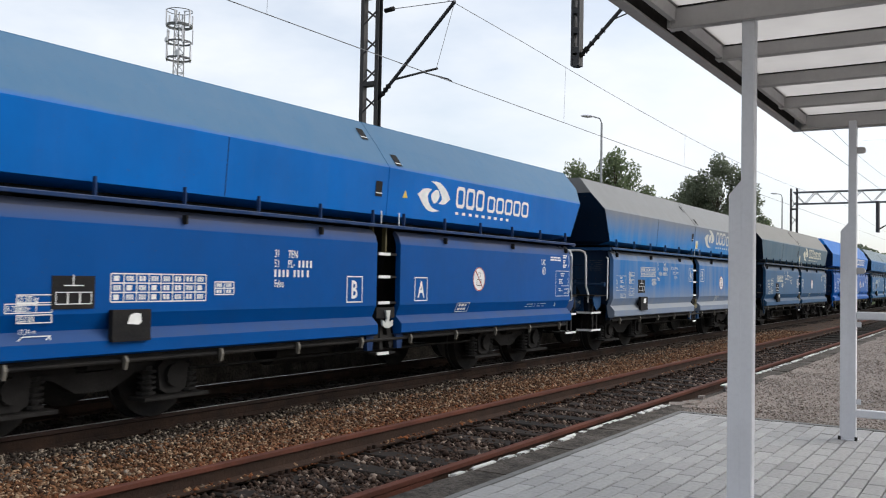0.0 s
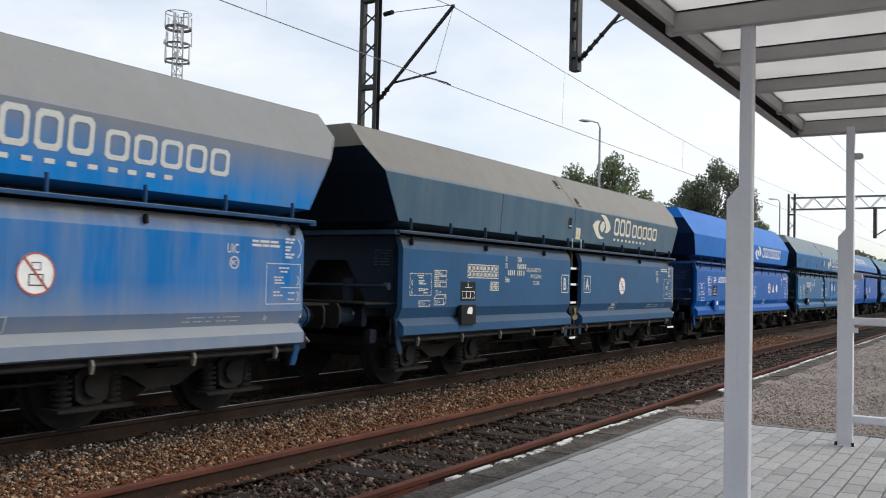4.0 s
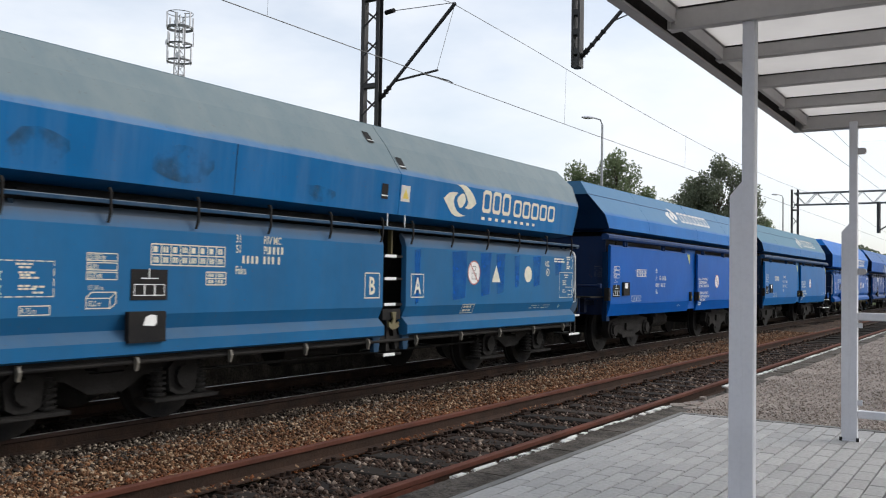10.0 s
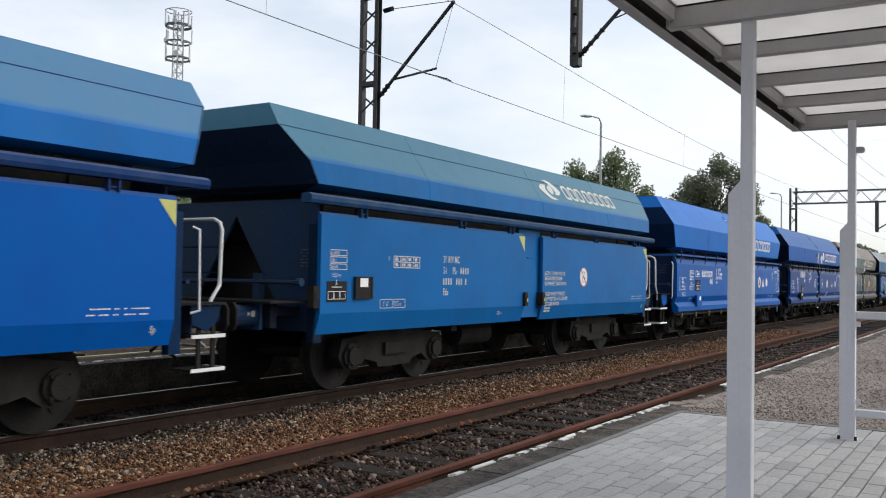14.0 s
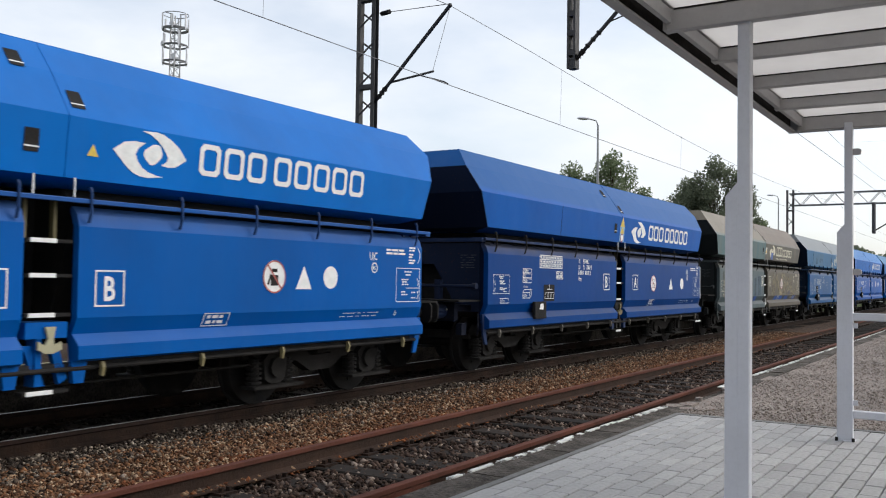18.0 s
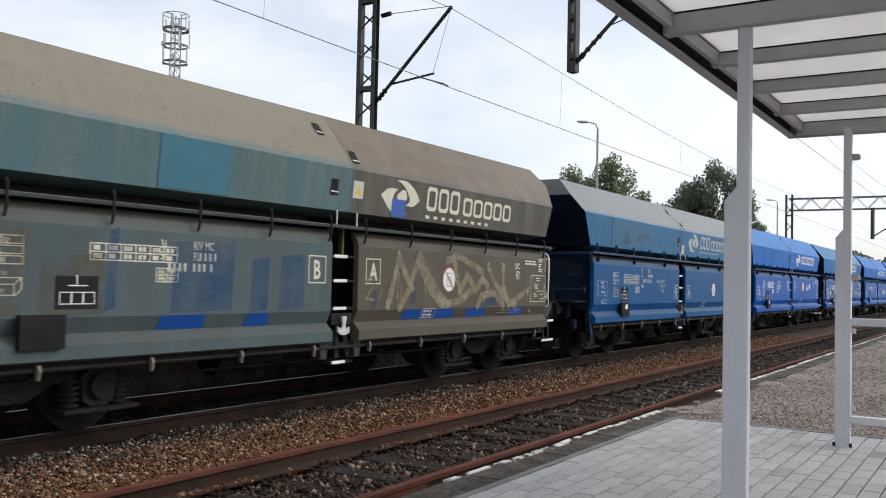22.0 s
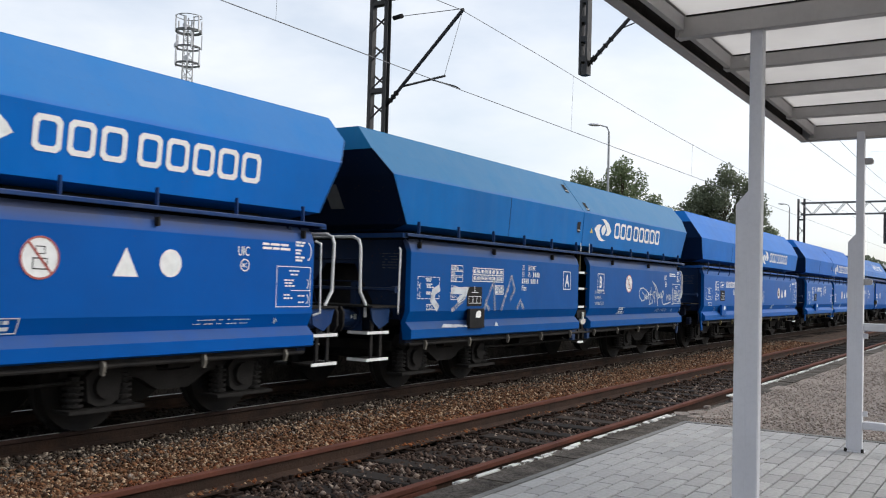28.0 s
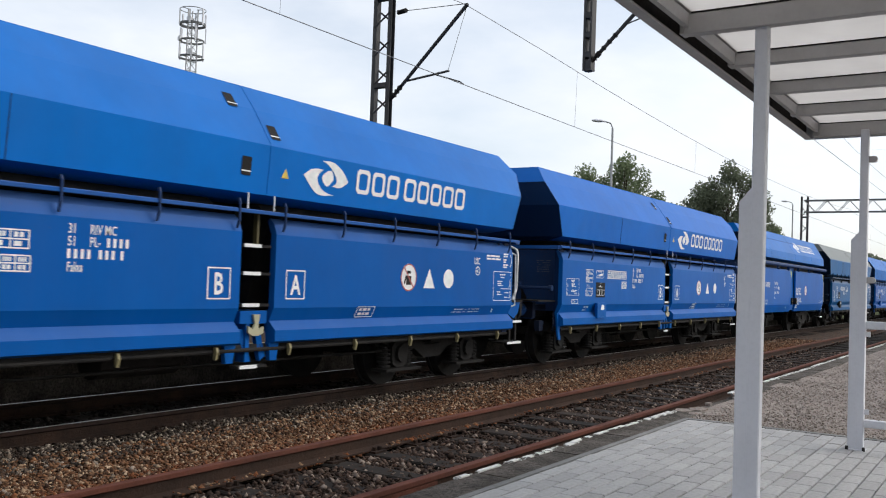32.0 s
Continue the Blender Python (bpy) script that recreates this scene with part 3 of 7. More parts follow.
for y in RAFTERS:
    deep = 0.108 if y in (4.40, 7.76, 2.66) else 0.08
    bm = fresh()
    box(bm, -1.44, 1.6, y - 0.03, y + 0.03, 2.87 - deep, 2.865, 0.004)
    part("rafter", bm, GALV_SHADED, shelter)
    bm = fresh()
    box(bm, -1.452, -1.436, y - 0.04, y + 0.04, 2.872 - deep, 2.865)
    for q in (2.80, 2.835):
        rod(bm, (-1.42, y - 0.03, q), (-1.42, y - 0.042, q), 0.011, 8)
    part("rafter_bracket", bm, GALV_SHADED, shelter)
    # added black strip that draws the gap's shadow above the rafter
    bm = fresh()
    box(bm, -1.40, 1.6, y - 0.034, y + 0.034, 2.8655, 2.8715)
    part("gasket", bm, BLACK, shelter, "black strip drawn for the shadow of the gap")
bm = fresh()
prism(bm, [(-1.53, 2.76), (-1.475, 2.76), (-1.475, 2.772), (-1.518, 2.772), (-1.518, 2.89), (-1.40, 2.89), (-1.40, 2.905), (-1.53, 2.905)], 0.4, 7.80)
part("gutter_beam", bm, GALV_SHADED, shelter)
# strip inside the gutter: shade and reddish dust put into one dark colour
bm = fresh()
box(bm, -1.516, -1.512, 0.4, 7.78, 2.776, 2.888)
part("gutter_liner", bm, surface("dirty_gutter_lining", (0.05, 0.042, 0.04), (0.03, 0.026, 0.025), 0.9), shelter, "inside of the gutter, shade and reddish dust in its colour")
bm = fresh()
box(bm, -1.44, -1.412, 0.4, 7.78, 2.80, 2.868)
part("edge_beam", bm, GALV_SHADED, shelter)
bm = fresh()
box(bm, -1.53, 1.6, 7.79, 7.82, 2.755, 2.90)
part("end_fascia", bm, GALV, shelter)
for a, b in zip(RAFTERS, RAFTERS[1:]):
    bm = fresh()
    box(bm, -1.40, 1.6, a + 0.004, b - 0.004, 2.872, 2.882)
    part("roof_sheet", bm, MILK, shelter, "milky translucent roof sheet")
bm = fresh()
box(bm, -1.40, 1.6, 0.4, 2.655, 2.872, 2.882)
part("roof_sheet", bm, MILK, shelter, "milky translucent roof sheet")
for y in (4.42, 7.74):
    bm = fresh()
    box(bm, -1.095, -1.035, y - 0.03, y + 0.03, TOP, 2.80, 0.005)
    post = part("post", bm, GALV, shelter)
    bm = fresh()
    prism(bm, [(-1.15, TOP), (-1.09, TOP), (-1.09, 2.0), (-1.15, 1.93)], y - 0.0285, y + 0.0285)
    part("post_stiffener", bm, GALV, post)
    bm = fresh()
    box(bm, -1.16, -1.02, y - 0.05, y + 0.05, TOP, TOP + 0.008)
    part("foot_plate", bm, GALV, post)
    for q in (-1.15, -1.03):
        bm = fresh()
        rod(bm, (q, y - 0.045, TOP), (q, y - 0.045, TOP + 0.03), 0.012, 6)
        part("anchor_bolt", bm, BLACK, post)
bm = fresh()
prism(bm, [(-0.05, -0.024), (0.02, -0.024), (0.034, -0.018), (0.04, 0.0), (0.034, 0.018), (0.02, 0.024), (-0.05, 0.024)], -0.02, 0.02)
ob = part("glass_clamp", bm, GALV_SHADED, shelter, "grey rounded glass clamp on the post")
ob.location = (-1.012, 7.74, 2.565)
again(ob, pose(-1.012, 7.74, 1.62), shelter)
bm = fresh()
box(bm, -1.015, 1.58, 7.737, 7.743, 1.33, 2.64)
pane = part("upper_pane", bm, GLASS, shelter, "clear frameless glass pane")
pane.visible_shadow = False
# the glazed side screen beyond the far post
for z0, z1 in ((1.24, 1.30), (0.48, 0.54)):
    bm = fresh()
    box(bm, -1.035, 1.6, 7.715, 7.765, z0, z1, 0.006)
    part("screen_rail", bm, GALV, shelter)
bm = fresh()
box(bm, -1.03, 1.58, 7.737, 7.743, 0.545, 1.235)
pane = part("screen_pane", bm, GLASS, shelter, "clear glass pane")
pane.visible_shadow = False
for z in (0.6, 1.2):
    bm = fresh()
    box(bm, -1.035, -1.0, 7.725, 7.735, z - 0.02, z + 0.02)
    part("pane_clip", bm, GALV, shelter)

# ---- overhead line ----


def lattice_mast(name, x, y, z0, z1, w, d, label, step=0.8):
    """Two channel legs laced together with flat bars."""
    t = thing(name, label, "catenary mast", "masts of the overhead line", at=(x, y, z0))
    h = z1 - z0
    for s in (-1, 1):
        bm = fresh()
        a, b = s * (w / 2 - 0.045), s * (w / 2 + 0.045)
        c = a + s * 0.02
        prism(bm, [(b, -d / 2), (b, -d / 2 + 0.012), (c, -d / 2 + 0.012), (c, d / 2 - 0.012), (b, d / 2 - 0.012), (b, d / 2), (a, d / 2), (a, -d / 2)], 0, h, "z")
        part("leg", bm, MAST, t)
    k, z = 0, 0.3
    while z + step < h:
        for q, off in ((-d / 2, 0.0), (d / 2, step * 0.5)):
            bm = fresh()
            rod(bm, (-w / 2, q, z + off + (0 if q < 0 else step * 0.1)), (w / 2, q, z + off + step * (0.46 if q < 0 else -0.36)), 0.02, 5)
            part("lacing_bar", bm, MAST, t)
        z += step
        k += 1
        if k % 3 == 0:
            bm = fresh()
            box(bm, -w / 2 + 0.03, w / 2 - 0.03, -d / 2 - 0.01, d / 2 + 0.01, z - 0.045, z + 0.045)
            part("batten_plate", bm, MAST, t)
    return t


GANTRY_Y = 14.7
mast = lattice_mast("catenary_mast", -11.05, GANTRY_Y, -0.3, 8.3, 0.37, 0.13, "dark lattice catenary mast behind the train", 0.60)


def catenary_arm(base, tip, parent_label, stay=None):
    t = thing("cantilever", parent_label, "cantilever", at=base)
    b, e = Vector(base), Vector(tip)
    d = e - b
    bm = fresh()
    rod(bm, d * 0.16, d, 0.035, 8)
    part("tube", bm, MAST, t)
    bm = fresh()
    rod(bm, d * -0.03, d * 0.17, 0.03, 8)
    for k in range(7):
        rod(bm, d * (0.02 + 0.02 * k), d * (0.032 + 0.02 * k), 0.055 if k % 2 else 0.035, 8)
    part("insulator", bm, BLACK, t)
    return t


ARM_B, ARM_T = (-10.85, 14.75, 5.12), (-8.75, 14.18, 6.62)
arm = catenary_arm(ARM_B, ARM_T, "dark steel cantilever with an insulator")
o = Vector(ARM_B)
j = o + (Vector(ARM_T) - o) * 0.2
bm = fresh()
pipe(bm, [j - o, Vector((-10.36, 14.67, 5.44)) - o, Vector((-9.25, 14.40, 5.47)) - o], 0.022)
part("steady_arm", bm, MAST, arm)
bm = fresh()
pipe(bm, [Vector((-9.62, 14.48, 5.45)) - o, Vector((-8.95, 14.31, 5.22)) - o, Vector((-8.85, 14.29, 5.16)) - o], 0.014)
part("registration_arm", bm, MAST, arm)
bm = fresh()
pipe(bm, [Vector(ARM_T) - o, Vector((-9.27, 14.40, 5.48)) - o], 0.005, 4)
part("dropper", bm, ZINC, arm)
bm = fresh()
pipe(bm, [Vector((-10.9, 14.9, 6.95)) - o, Vector(ARM_T) + Vector((0, 0.02, 0.02)) - o], 0.008, 4)
part("stay_wire", bm, MAST, arm)
bm = fresh()
rod(bm, Vector((-10.85, 14.9, 6.93)) - o, Vector((-10.62, 14.85, 6.93)) - o, 0.05, 8)
part("insulator", bm, BLACK, arm)


def gantry(y, z0, z1, x0, x1, label, step=0.62, steel=None):
    t = thing("portal_beam", label, "portal beam", "portals of the overhead line", at=(x0, y, z0))
    n_ = int((x1 - x0) / step)
    for s in (-1, 1):
        for z in (0, z1 - z0):
            bm = fresh()
            box(bm, 0, x1 - x0, s * 0.22 - 0.035, s * 0.22 + 0.035, z - 0.035, z + 0.035)
            part("chord", bm, steel or MAST, t)
        for k in range(n_):
            a, b = (0, z1 - z0) if k % 2 else (z1 - z0, 0)
            bm = fresh()
            rod(bm, (k * step, s * 0.22, a), ((k + 1) * step, s * 0.22, b), 0.022, 5)
            part("diagonal", bm, ZINC, t)
    return t


gantry(GANTRY_Y, 7.35, 8.0, -11.1, 2.0, "lattice portal beam over both tracks", 0.6)
# the further platform behind the train
bm = fresh()
box(bm, -10.5, -10.15, -10, 60, -0.6, 0.30)
far_side = tagged(part("far_platform", bm, CONCRETE), "low concrete platform edge behind the train", "platform", kind="structure")
bm = fresh()
heaved(bm, -16.0, -10.45, -10, 60, 14, 70, 0.29, 0.02, 21)
part("worn_surface", bm, BALLAST, far_side, "dark worn surface")
bm = fresh()
box(bm, -16.0, -10.5, -10, 60, -0.6, 0.24)
part("platform_core", bm, CONCRETE, far_side)

bm = fresh()
box(bm, -11.05, -10.95, -10, 60, 0.27, 0.318)
part("edge_line", bm, plain("pale_yellow_line_paint", (0.55, 0.50, 0.28), 0.8), far_side, "pale yellow line")
bm = fresh()
box(bm, -10.47, -10.35, -10, 60, 0.27, 0.306)
part("edge_line", bm, WHITELINE, far_side, "worn white line")
gantry(57.6, 6.30, 7.0, -11.2, 4.0, "grey lattice portal beam spanning the tracks further off", 0.62, surface("grey_portal_steel", (0.11, 0.115, 0.12), (0.08, 0.083, 0.086), 0.7))
lattice_mast("catenary_mast", -11.2, 57.6, -0.3, 7.25, 0.34, 0.24, "dark catenary mast of the further portal", 1.0)

far_post = thing("drop_post", "dark drop post under the further portal", "drop post", at=(-6.6, 57.6, 6.30))
bm = fresh()
box(bm, -0.08, 0.08, -0.26, 0.26, -1.75, 0.05)
part("post", bm, MAST, far_post)
far_arm = catenary_arm((-6.5, 57.6, 4.75), (-4.9, 57.5, 5.75), "dark cantilever of the further portal")
bm = fresh()
pipe(bm, [(0.5, 0, 0.31), (1.2, -0.05, 0.45), (1.75, -0.1, 0.3)], 0.02)
part("steady_arm", bm, MAST, far_arm)

hang = thing("drop_post", "dark steel drop post hanging from the portal", "drop post", at=(-6.52, GANTRY_Y, 7.35))
bm = fresh()
for s in (-1, 1):
    box(bm, s * 0.06 - 0.02, s * 0.06 + 0.02, -0.09, 0.09, -2.08, 0.1)
box(bm, -0.04, 0.04, -0.08, 0.08, -2.09, -1.9)
for k in range(6):
    box(bm, -0.04, 0.04, -0.085, 0.085, -0.35 * k - 0.1, -0.35 * k)
box(bm, -0.1, 0.1, -0.255, 0.255, -0.02, 0.04)
part("post", bm, MAST, hang)
arm2 = catenary_arm((-6.45, 14.68, 5.43), (-5.35, 14.6, 6.45), "dark steel cantilever with a chain of insulators")
bm = fresh()
for k in range(9):
    q = Vector((1.07, -0.08, 0.99)) * (0.06 + 0.05 * k)
    rod(bm, q - Vector((0.012, 0, 0.012)), q + Vector((0.012, 0, 0.012)), 0.05 if k % 2 else 0.03, 8)
part("insulator", bm, BLACK, arm2)
bm = fresh()
pipe(bm, [(0.56, -0.04, 0.55), (0.9, -0.1, 0.62), (1.6, -0.2, 0.5)], 0.012)
part("steady_arm", bm, MAST, arm2)


def wire(name, pts, r, label):
    bm = fresh()
    pipe(bm, pts, r, 5)
    return tagged(part(name, bm, WIRE), label, "wire")


def sag(x, y0, y1, z0, z1, k=14, dip=0.9):
    return [(x, y0 + (y1 - y0) * i / k, z0 + (z1 - z0) * i / k - dip * 4 * (i / k) * (1 - i / k)) for i in range(k + 1)]


wire("contact_wire", [(-8.85, -30, 5.13), (-8.85, 13.4, 5.15), (-8.72, 58, 5.15), (-8.6, 200, 5.2)], 0.0075, "grey contact wire over the train")
wire("messenger_wire", sag(-8.8, -32, 14.2, 6.62, 6.62, 12, 0.75) + sag(-8.78, 14.2, 58, 6.66, 6.5, 14, 0.55)[1:] + sag(-8.7, 58, 110, 6.5, 6.5, 10, 0.7)[1:], 0.0065, "sagging messenger wire over the train")
for y, z in ((9.3, 6.4), (19.2, 6.42), (28.3, 6.18), (37.5, 6.07), (46.5, 6.15)):
    wire("dropper", [(-8.82, y, 5.15), (-8.79, y, z)], 0.0028, "thin vertical dropper wire")
wire("contact_wire", [(-4.6, -30, 5.4), (-4.6, 14.6, 5.42), (-4.6, 58, 5.45), (-4.6, 200, 5.5)], 0.0075, "grey contact wire over the empty track")
wire("messenger_wire", sag(-4.6, -32, 14.48, 6.9, 6.9, 12, 0.8) + sag(-4.6, 14.48, 58, 6.9, 6.9, 14, 0.85)[1:] + sag(-4.6, 58, 110, 6.9, 6.9, 10, 0.7)[1:], 0.0065, "sagging messenger wire over the empty track")
wire("hanger_insulator", [(-4.6, 14.48, 6.88), (-4.6, 14.48, 7.36)], 0.03, "dark hanging insulator under the portal")

# ---- beyond the tracks ----


def street_lamp(x, y, h, label):
    t = thing("street_lamp", label, "street lamp", "lamps along the far road", at=(x, y, -0.42))
    bm = fresh()
    rod(bm, (0, 0, 0), (0, 0, 4.2), 0.09, 10, 0.075)
    rod(bm, (0, 0, 4.2), (0, 0, h), 0.065, 10, 0.05)
    part("pole", bm, ZINC, t)
    bm = fresh()
    pipe(bm, [(0, 0, h), (-0.08, -0.06, h + 0.22), (-0.35, -0.3, h + 0.3)], 0.035, 6)
    part("bracket_arm", bm, ZINC, t)
    bm = fresh()
    bmesh.ops.create_uvsphere(bm, u_segments=12, v_segments=8, radius=1.0, matrix=Matrix.Translation((-0.54, -0.47, h + 0.3)) @ Matrix.Rotation(0.72, 4, "Z") @ Matrix.Diagonal((0.33, 0.13, 0.075, 1)))
    part("lamp_head", bm, GALV, t)


street_lamp(-16.42, 40.0, 9.33, "pale grey street lamp on a tapering pole")
street_lamp(-16.3, 79.0, 9.1, "pale grey street lamp further along")

TOWER = (-68.3, 60.0)
tower = thing("telecom_tower", "slim lattice telecom tower with panel antennas", "radio tower", at=(TOWER[0], TOWER[1], -0.42))
corner = [(0.52 * math.cos(a), 0.52 * math.sin(a)) for a in (0.4, 2.494, 4.589)]
for cx, cy in corner:
    bm = fresh()
    rod(bm, (cx * 1.3, cy * 1.3, 0), (cx, cy, 27.2), 0.07, 6)
    part("leg", bm, ZINC, tower)
bm = fresh()
z = 0.5
while z < 26.5:
    for i in range(3):
        a, b = corner[i], corner[(i + 1) % 3]
        s0, s1 = 1.3 - 0.3 * z / 27, 1.3 - 0.3 * (z + 0.9) / 27
        rod(bm, (a[0] * s0, a[1] * s0, z), (b[0] * s1, b[1] * s1, z + 0.9), 0.03, 5)
        rod(bm, (a[0] * s0, a[1] * s0, z), (b[0] * s0, b[1] * s0, z), 0.03, 5)
    z += 0.9
part("bracing", bm, ZINC, tower, "thin steel bracing bars")["kind"] = "stuff"


def hoop(bm, r, z, t, k=24):
    """A flat ring of square section in one piece."""
    rows = [[bm.verts.new((q * math.cos(i * 2 * math.pi / k), q * math.sin(i * 2 * math.pi / k), h)) for i in range(k)] for q, h in ((r - t, z - t), (r, z - t), (r, z + t), (r - t, z + t))]
    for n_ in range(4):
        a, b = rows[n_], rows[(n_ + 1) % 4]
        for i in range(k):
            bm.faces.new((a[i], a[(i + 1) % k], b[(i + 1) % k], b[i]))


for z, r, t in ((22.55, 1.20, 0.09), (24.15, 1.20, 0.08), (25.75, 1.24, 0.12), (27.2, 1.24, 0.035)):
    bm = fresh()
    hoop(bm, r, z, t)
    part("antenna_ring", bm, surface("grey_portal_steel", (0.11, 0.115, 0.12), (0.08, 0.083, 0.086), 0.7), tower, "dark steel ring")
    for q in range(3):
        bm = fresh()
        a = q * 2.094 + 0.4
        rod(bm, (0.4 * math.cos(a), 0.4 * math.sin(a), z), ((r - 0.02) * math.cos(a), (r - 0.02) * math.sin(a), z), 0.04, 5)
        part("ring_spoke", bm, MAST, tower)
for z, h, n_, turn_ in ((22.55, 1.35, 6, 0.3), (24.2, 1.25, 5, 0.8), (25.8, 1.4, 6, 0.1)):
    for i in range(n_):
        bm = fresh()
        a = i * 2 * math.pi / n_ + turn_
        box(bm, -0.075, 0.075, -0.05, 0.05, z - 0.15, z + h - (0.25 if i % 2 else 0.0), 0, Matrix.Translation((1.27 * math.cos(a), 1.27 * math.sin(a), 0)) @ Matrix.Rotation(a + 1.57, 4, "Z"))
        part("panel_antenna", bm, GALV, tower)
for k, (q, z) in enumerate(((0.75, 22.9), (-0.7, 24.3), (0.5, 26.1))):
    bm = fresh()
    rod(bm, (q, -0.75, z), (q * 1.05, -0.95, z), 0.28, 14)
    part("dish_antenna", bm, GALV, tower)

# trees


def leafy(name, tones):
    """Leaves that let some light through."""
    m = varied(name, tones, 0.7, True, 3.0)
    n, l = m.node_tree.nodes, m.node_tree.links
    p = n["Principled BSDF"]
    tr = n.new("ShaderNodeBsdfTranslucent")
    mx = n.new("ShaderNodeMixShader")
    mx.inputs[0].default_value = 0.45
    l.new(p.inputs["Base Color"].links[0].from_socket, tr.inputs["Color"])
    l.new(p.outputs[0], mx.inputs[1])
    l.new(tr.outputs[0], mx.inputs[2])
    l.new(mx.outputs[0], n["Material Output"].inputs["Surface"])
    return m


LEAF = leafy("green_leaves", [(0.15, 0.19, 0.105), (0.205, 0.25, 0.135), (0.12, 0.155, 0.09), (0.27, 0.31, 0.18)])
LEAF_DARK = leafy("dark_green_leaves", [(0.145, 0.165, 0.115), (0.185, 0.21, 0.14), (0.115, 0.135, 0.097), (0.24, 0.265, 0.175)])


def crown_mesh(name, clumps, leaf, per, material, seed):
    """Leaves in clumps; clumps: (x, y, z, rx, rz)."""
    r = np.random.default_rng(seed)
    vs, fs = [], []
    for cx, cy, cz, rx, rz in clumps:
        k = int(per * rx * rx * rz * 2.2)
        d = r.normal(size=(k, 3))
        d /= np.linalg.norm(d, axis=1, keepdims=True)
        d *= (r.random((k, 1)) ** 0.4) * np.array([rx, rx, rz]) * (1 + 0.12 * np.sin(d[:, :1] * 7 + d[:, 1:2] * 5 + seed))
        for p in d:
            u = r.normal(size=3)
            u /= np.linalg.norm(u)
            w = np.cross(u, r.normal(size=3))
            w /= np.linalg.norm(w)
            s = leaf * r.uniform(0.6, 1.3)
            c = np.array([cx, cy, cz]) + p
            b = len(vs)
            vs += [c - u * s, c + w * s * 0.55, c + u * s, c - w * s * 0.55]
            fs.append((b, b + 1, b + 2, b + 3))
    me = bpy.data.meshes.new(name)
    me.from_pydata([tuple(v) for v in vs], [], fs)
    me.materials.append(material)
    return me


def tree(x, y, h, spread, seed, material, label, trunk_share=0.35, lean=1.0, leaf=0.10, per=430, bushy=False):
    r = random.Random(seed)
    t = thing("tree", label, "tree", "trees beyond the tracks", at=(x, y, -0.42))
    bm = fresh()
    rod(bm, (0, 0, -0.2), (0, 0, h * 0.55), 0.03 * h * 0.6, 9, 0.014 * h * 0.6)
    rod(bm, (0, 0, h * 0.55), (0, 0, h * 0.85), 0.014 * h * 0.6, 7, 0.05)
    part("trunk", bm, BARK, t)
    clumps = []
    n_ = 20 if bushy else 16
    for k in range(n_):
        f = trunk_share + (0.93 - trunk_share) * (k + 0.5) / n_
        a = k * 2.4 + r.uniform(-0.5, 0.5)
        reach = spread * (math.sin(math.pi * min(1, (f - trunk_share) / (1 - trunk_share) * 0.8 + 0.2)) ** 0.7) * r.uniform(0.4, 0.8)
        rad = spread * r.uniform(0.26, 0.44)
        c = (reach * math.cos(a), reach * math.sin(a), h * f)
        clumps.append((*c, rad, rad * r.uniform(0.8, 1.25) * lean))
        bm = fresh()
        rod(bm, (0, 0, h * f * 0.72), c, 0.05, 6, 0.02)
        part("limb", bm, BARK, t)
    clumps.append((0, 0, h * 0.92, spread * 0.3, spread * 0.4 * lean))
    ob = new("crown", crown_mesh("crown", clumps, leaf, per, material, seed))
    ob.parent = t
    return t


tree(-26.3, 60, 10.4, 2.0, 1, LEAF, "slender leafy tree behind the tracks", 0.35, 1.2)
tree(-23.5, 60, 11.0, 2.4, 2, LEAF, "leafy green tree behind the tracks", 0.3, 1.2)
tree(-21.6, 61, 8.6, 1.9, 3, LEAF, "small leafy tree behind the tracks", 0.3, 1.0)
tree(-24.0, 80, 11.0, 3.1, 4, LEAF_DARK, "broad dark green tree beyond the tracks", 0.2, 1.0, 0.125, 300, True)
tree(-21.9, 80, 13.0, 3.0, 5, LEAF_DARK, "tall dark green tree beyond the tracks", 0.2, 1.1, 0.125, 300, True)
tree(-19.8, 81, 12.2, 2.1, 6, LEAF_DARK, "tall dark green tree beyond the tracks", 0.25, 1.2, 0.125, 300)
tree(-20.8, 92, 8.3, 2.3, 7, LEAF, "leafy green tree beyond the tracks", 0.2, 1.0)
for i in range(16):
    r_ = random.Random(100 + i)
    tree(-30 - r_.uniform(0, 6), 8 + i * 3.6, 5.6 + 0.13 * i + r_.uniform(-0.6, 0.8), 2.6, 40 + i, (LEAF, LEAF_DARK)[i % 2], "low leafy tree in the row behind the station", 0.12, 1.0, 0.24, 45, True)
tree(-36.5, 19.5, 14.2, 2.6, 77, LEAF, "tall leafy tree behind the station", 0.3, 1.2)
for i in range(9):
    r_ = random.Random(300 + i)
    tree(-70 + i * 7.5, 190 + r_.uniform(-10, 10), 8 + r_.uniform(-1, 2), 6.0, 60 + i, LEAF_DARK, "far leafy tree on the horizon", 0.1, 0.8, 0.6, 5, True)


# ---- the train ----
CACHE = {}


def cpart(name, key, build, material, parent, label="", m=None):
    """A part whose mesh is built once and shared; its material hangs on the object."""
    if key not in CACHE:
        bm = fresh()
        build(bm)
        me = bpy.data.meshes.new(name)
        bm.normal_update()
        bm.to_mesh(me)
        bm.free()
        me.materials.append(material)
        CACHE[key] = me
    ob = new(name, CACHE[key])
    ob.parent = parent
    ob.material_slots[0].link = "OBJECT"
    ob.material_slots[0].material = material
    if m is not None:
        ob.matrix_basis = m
    if label:
        ob["label"] = label
    return ob


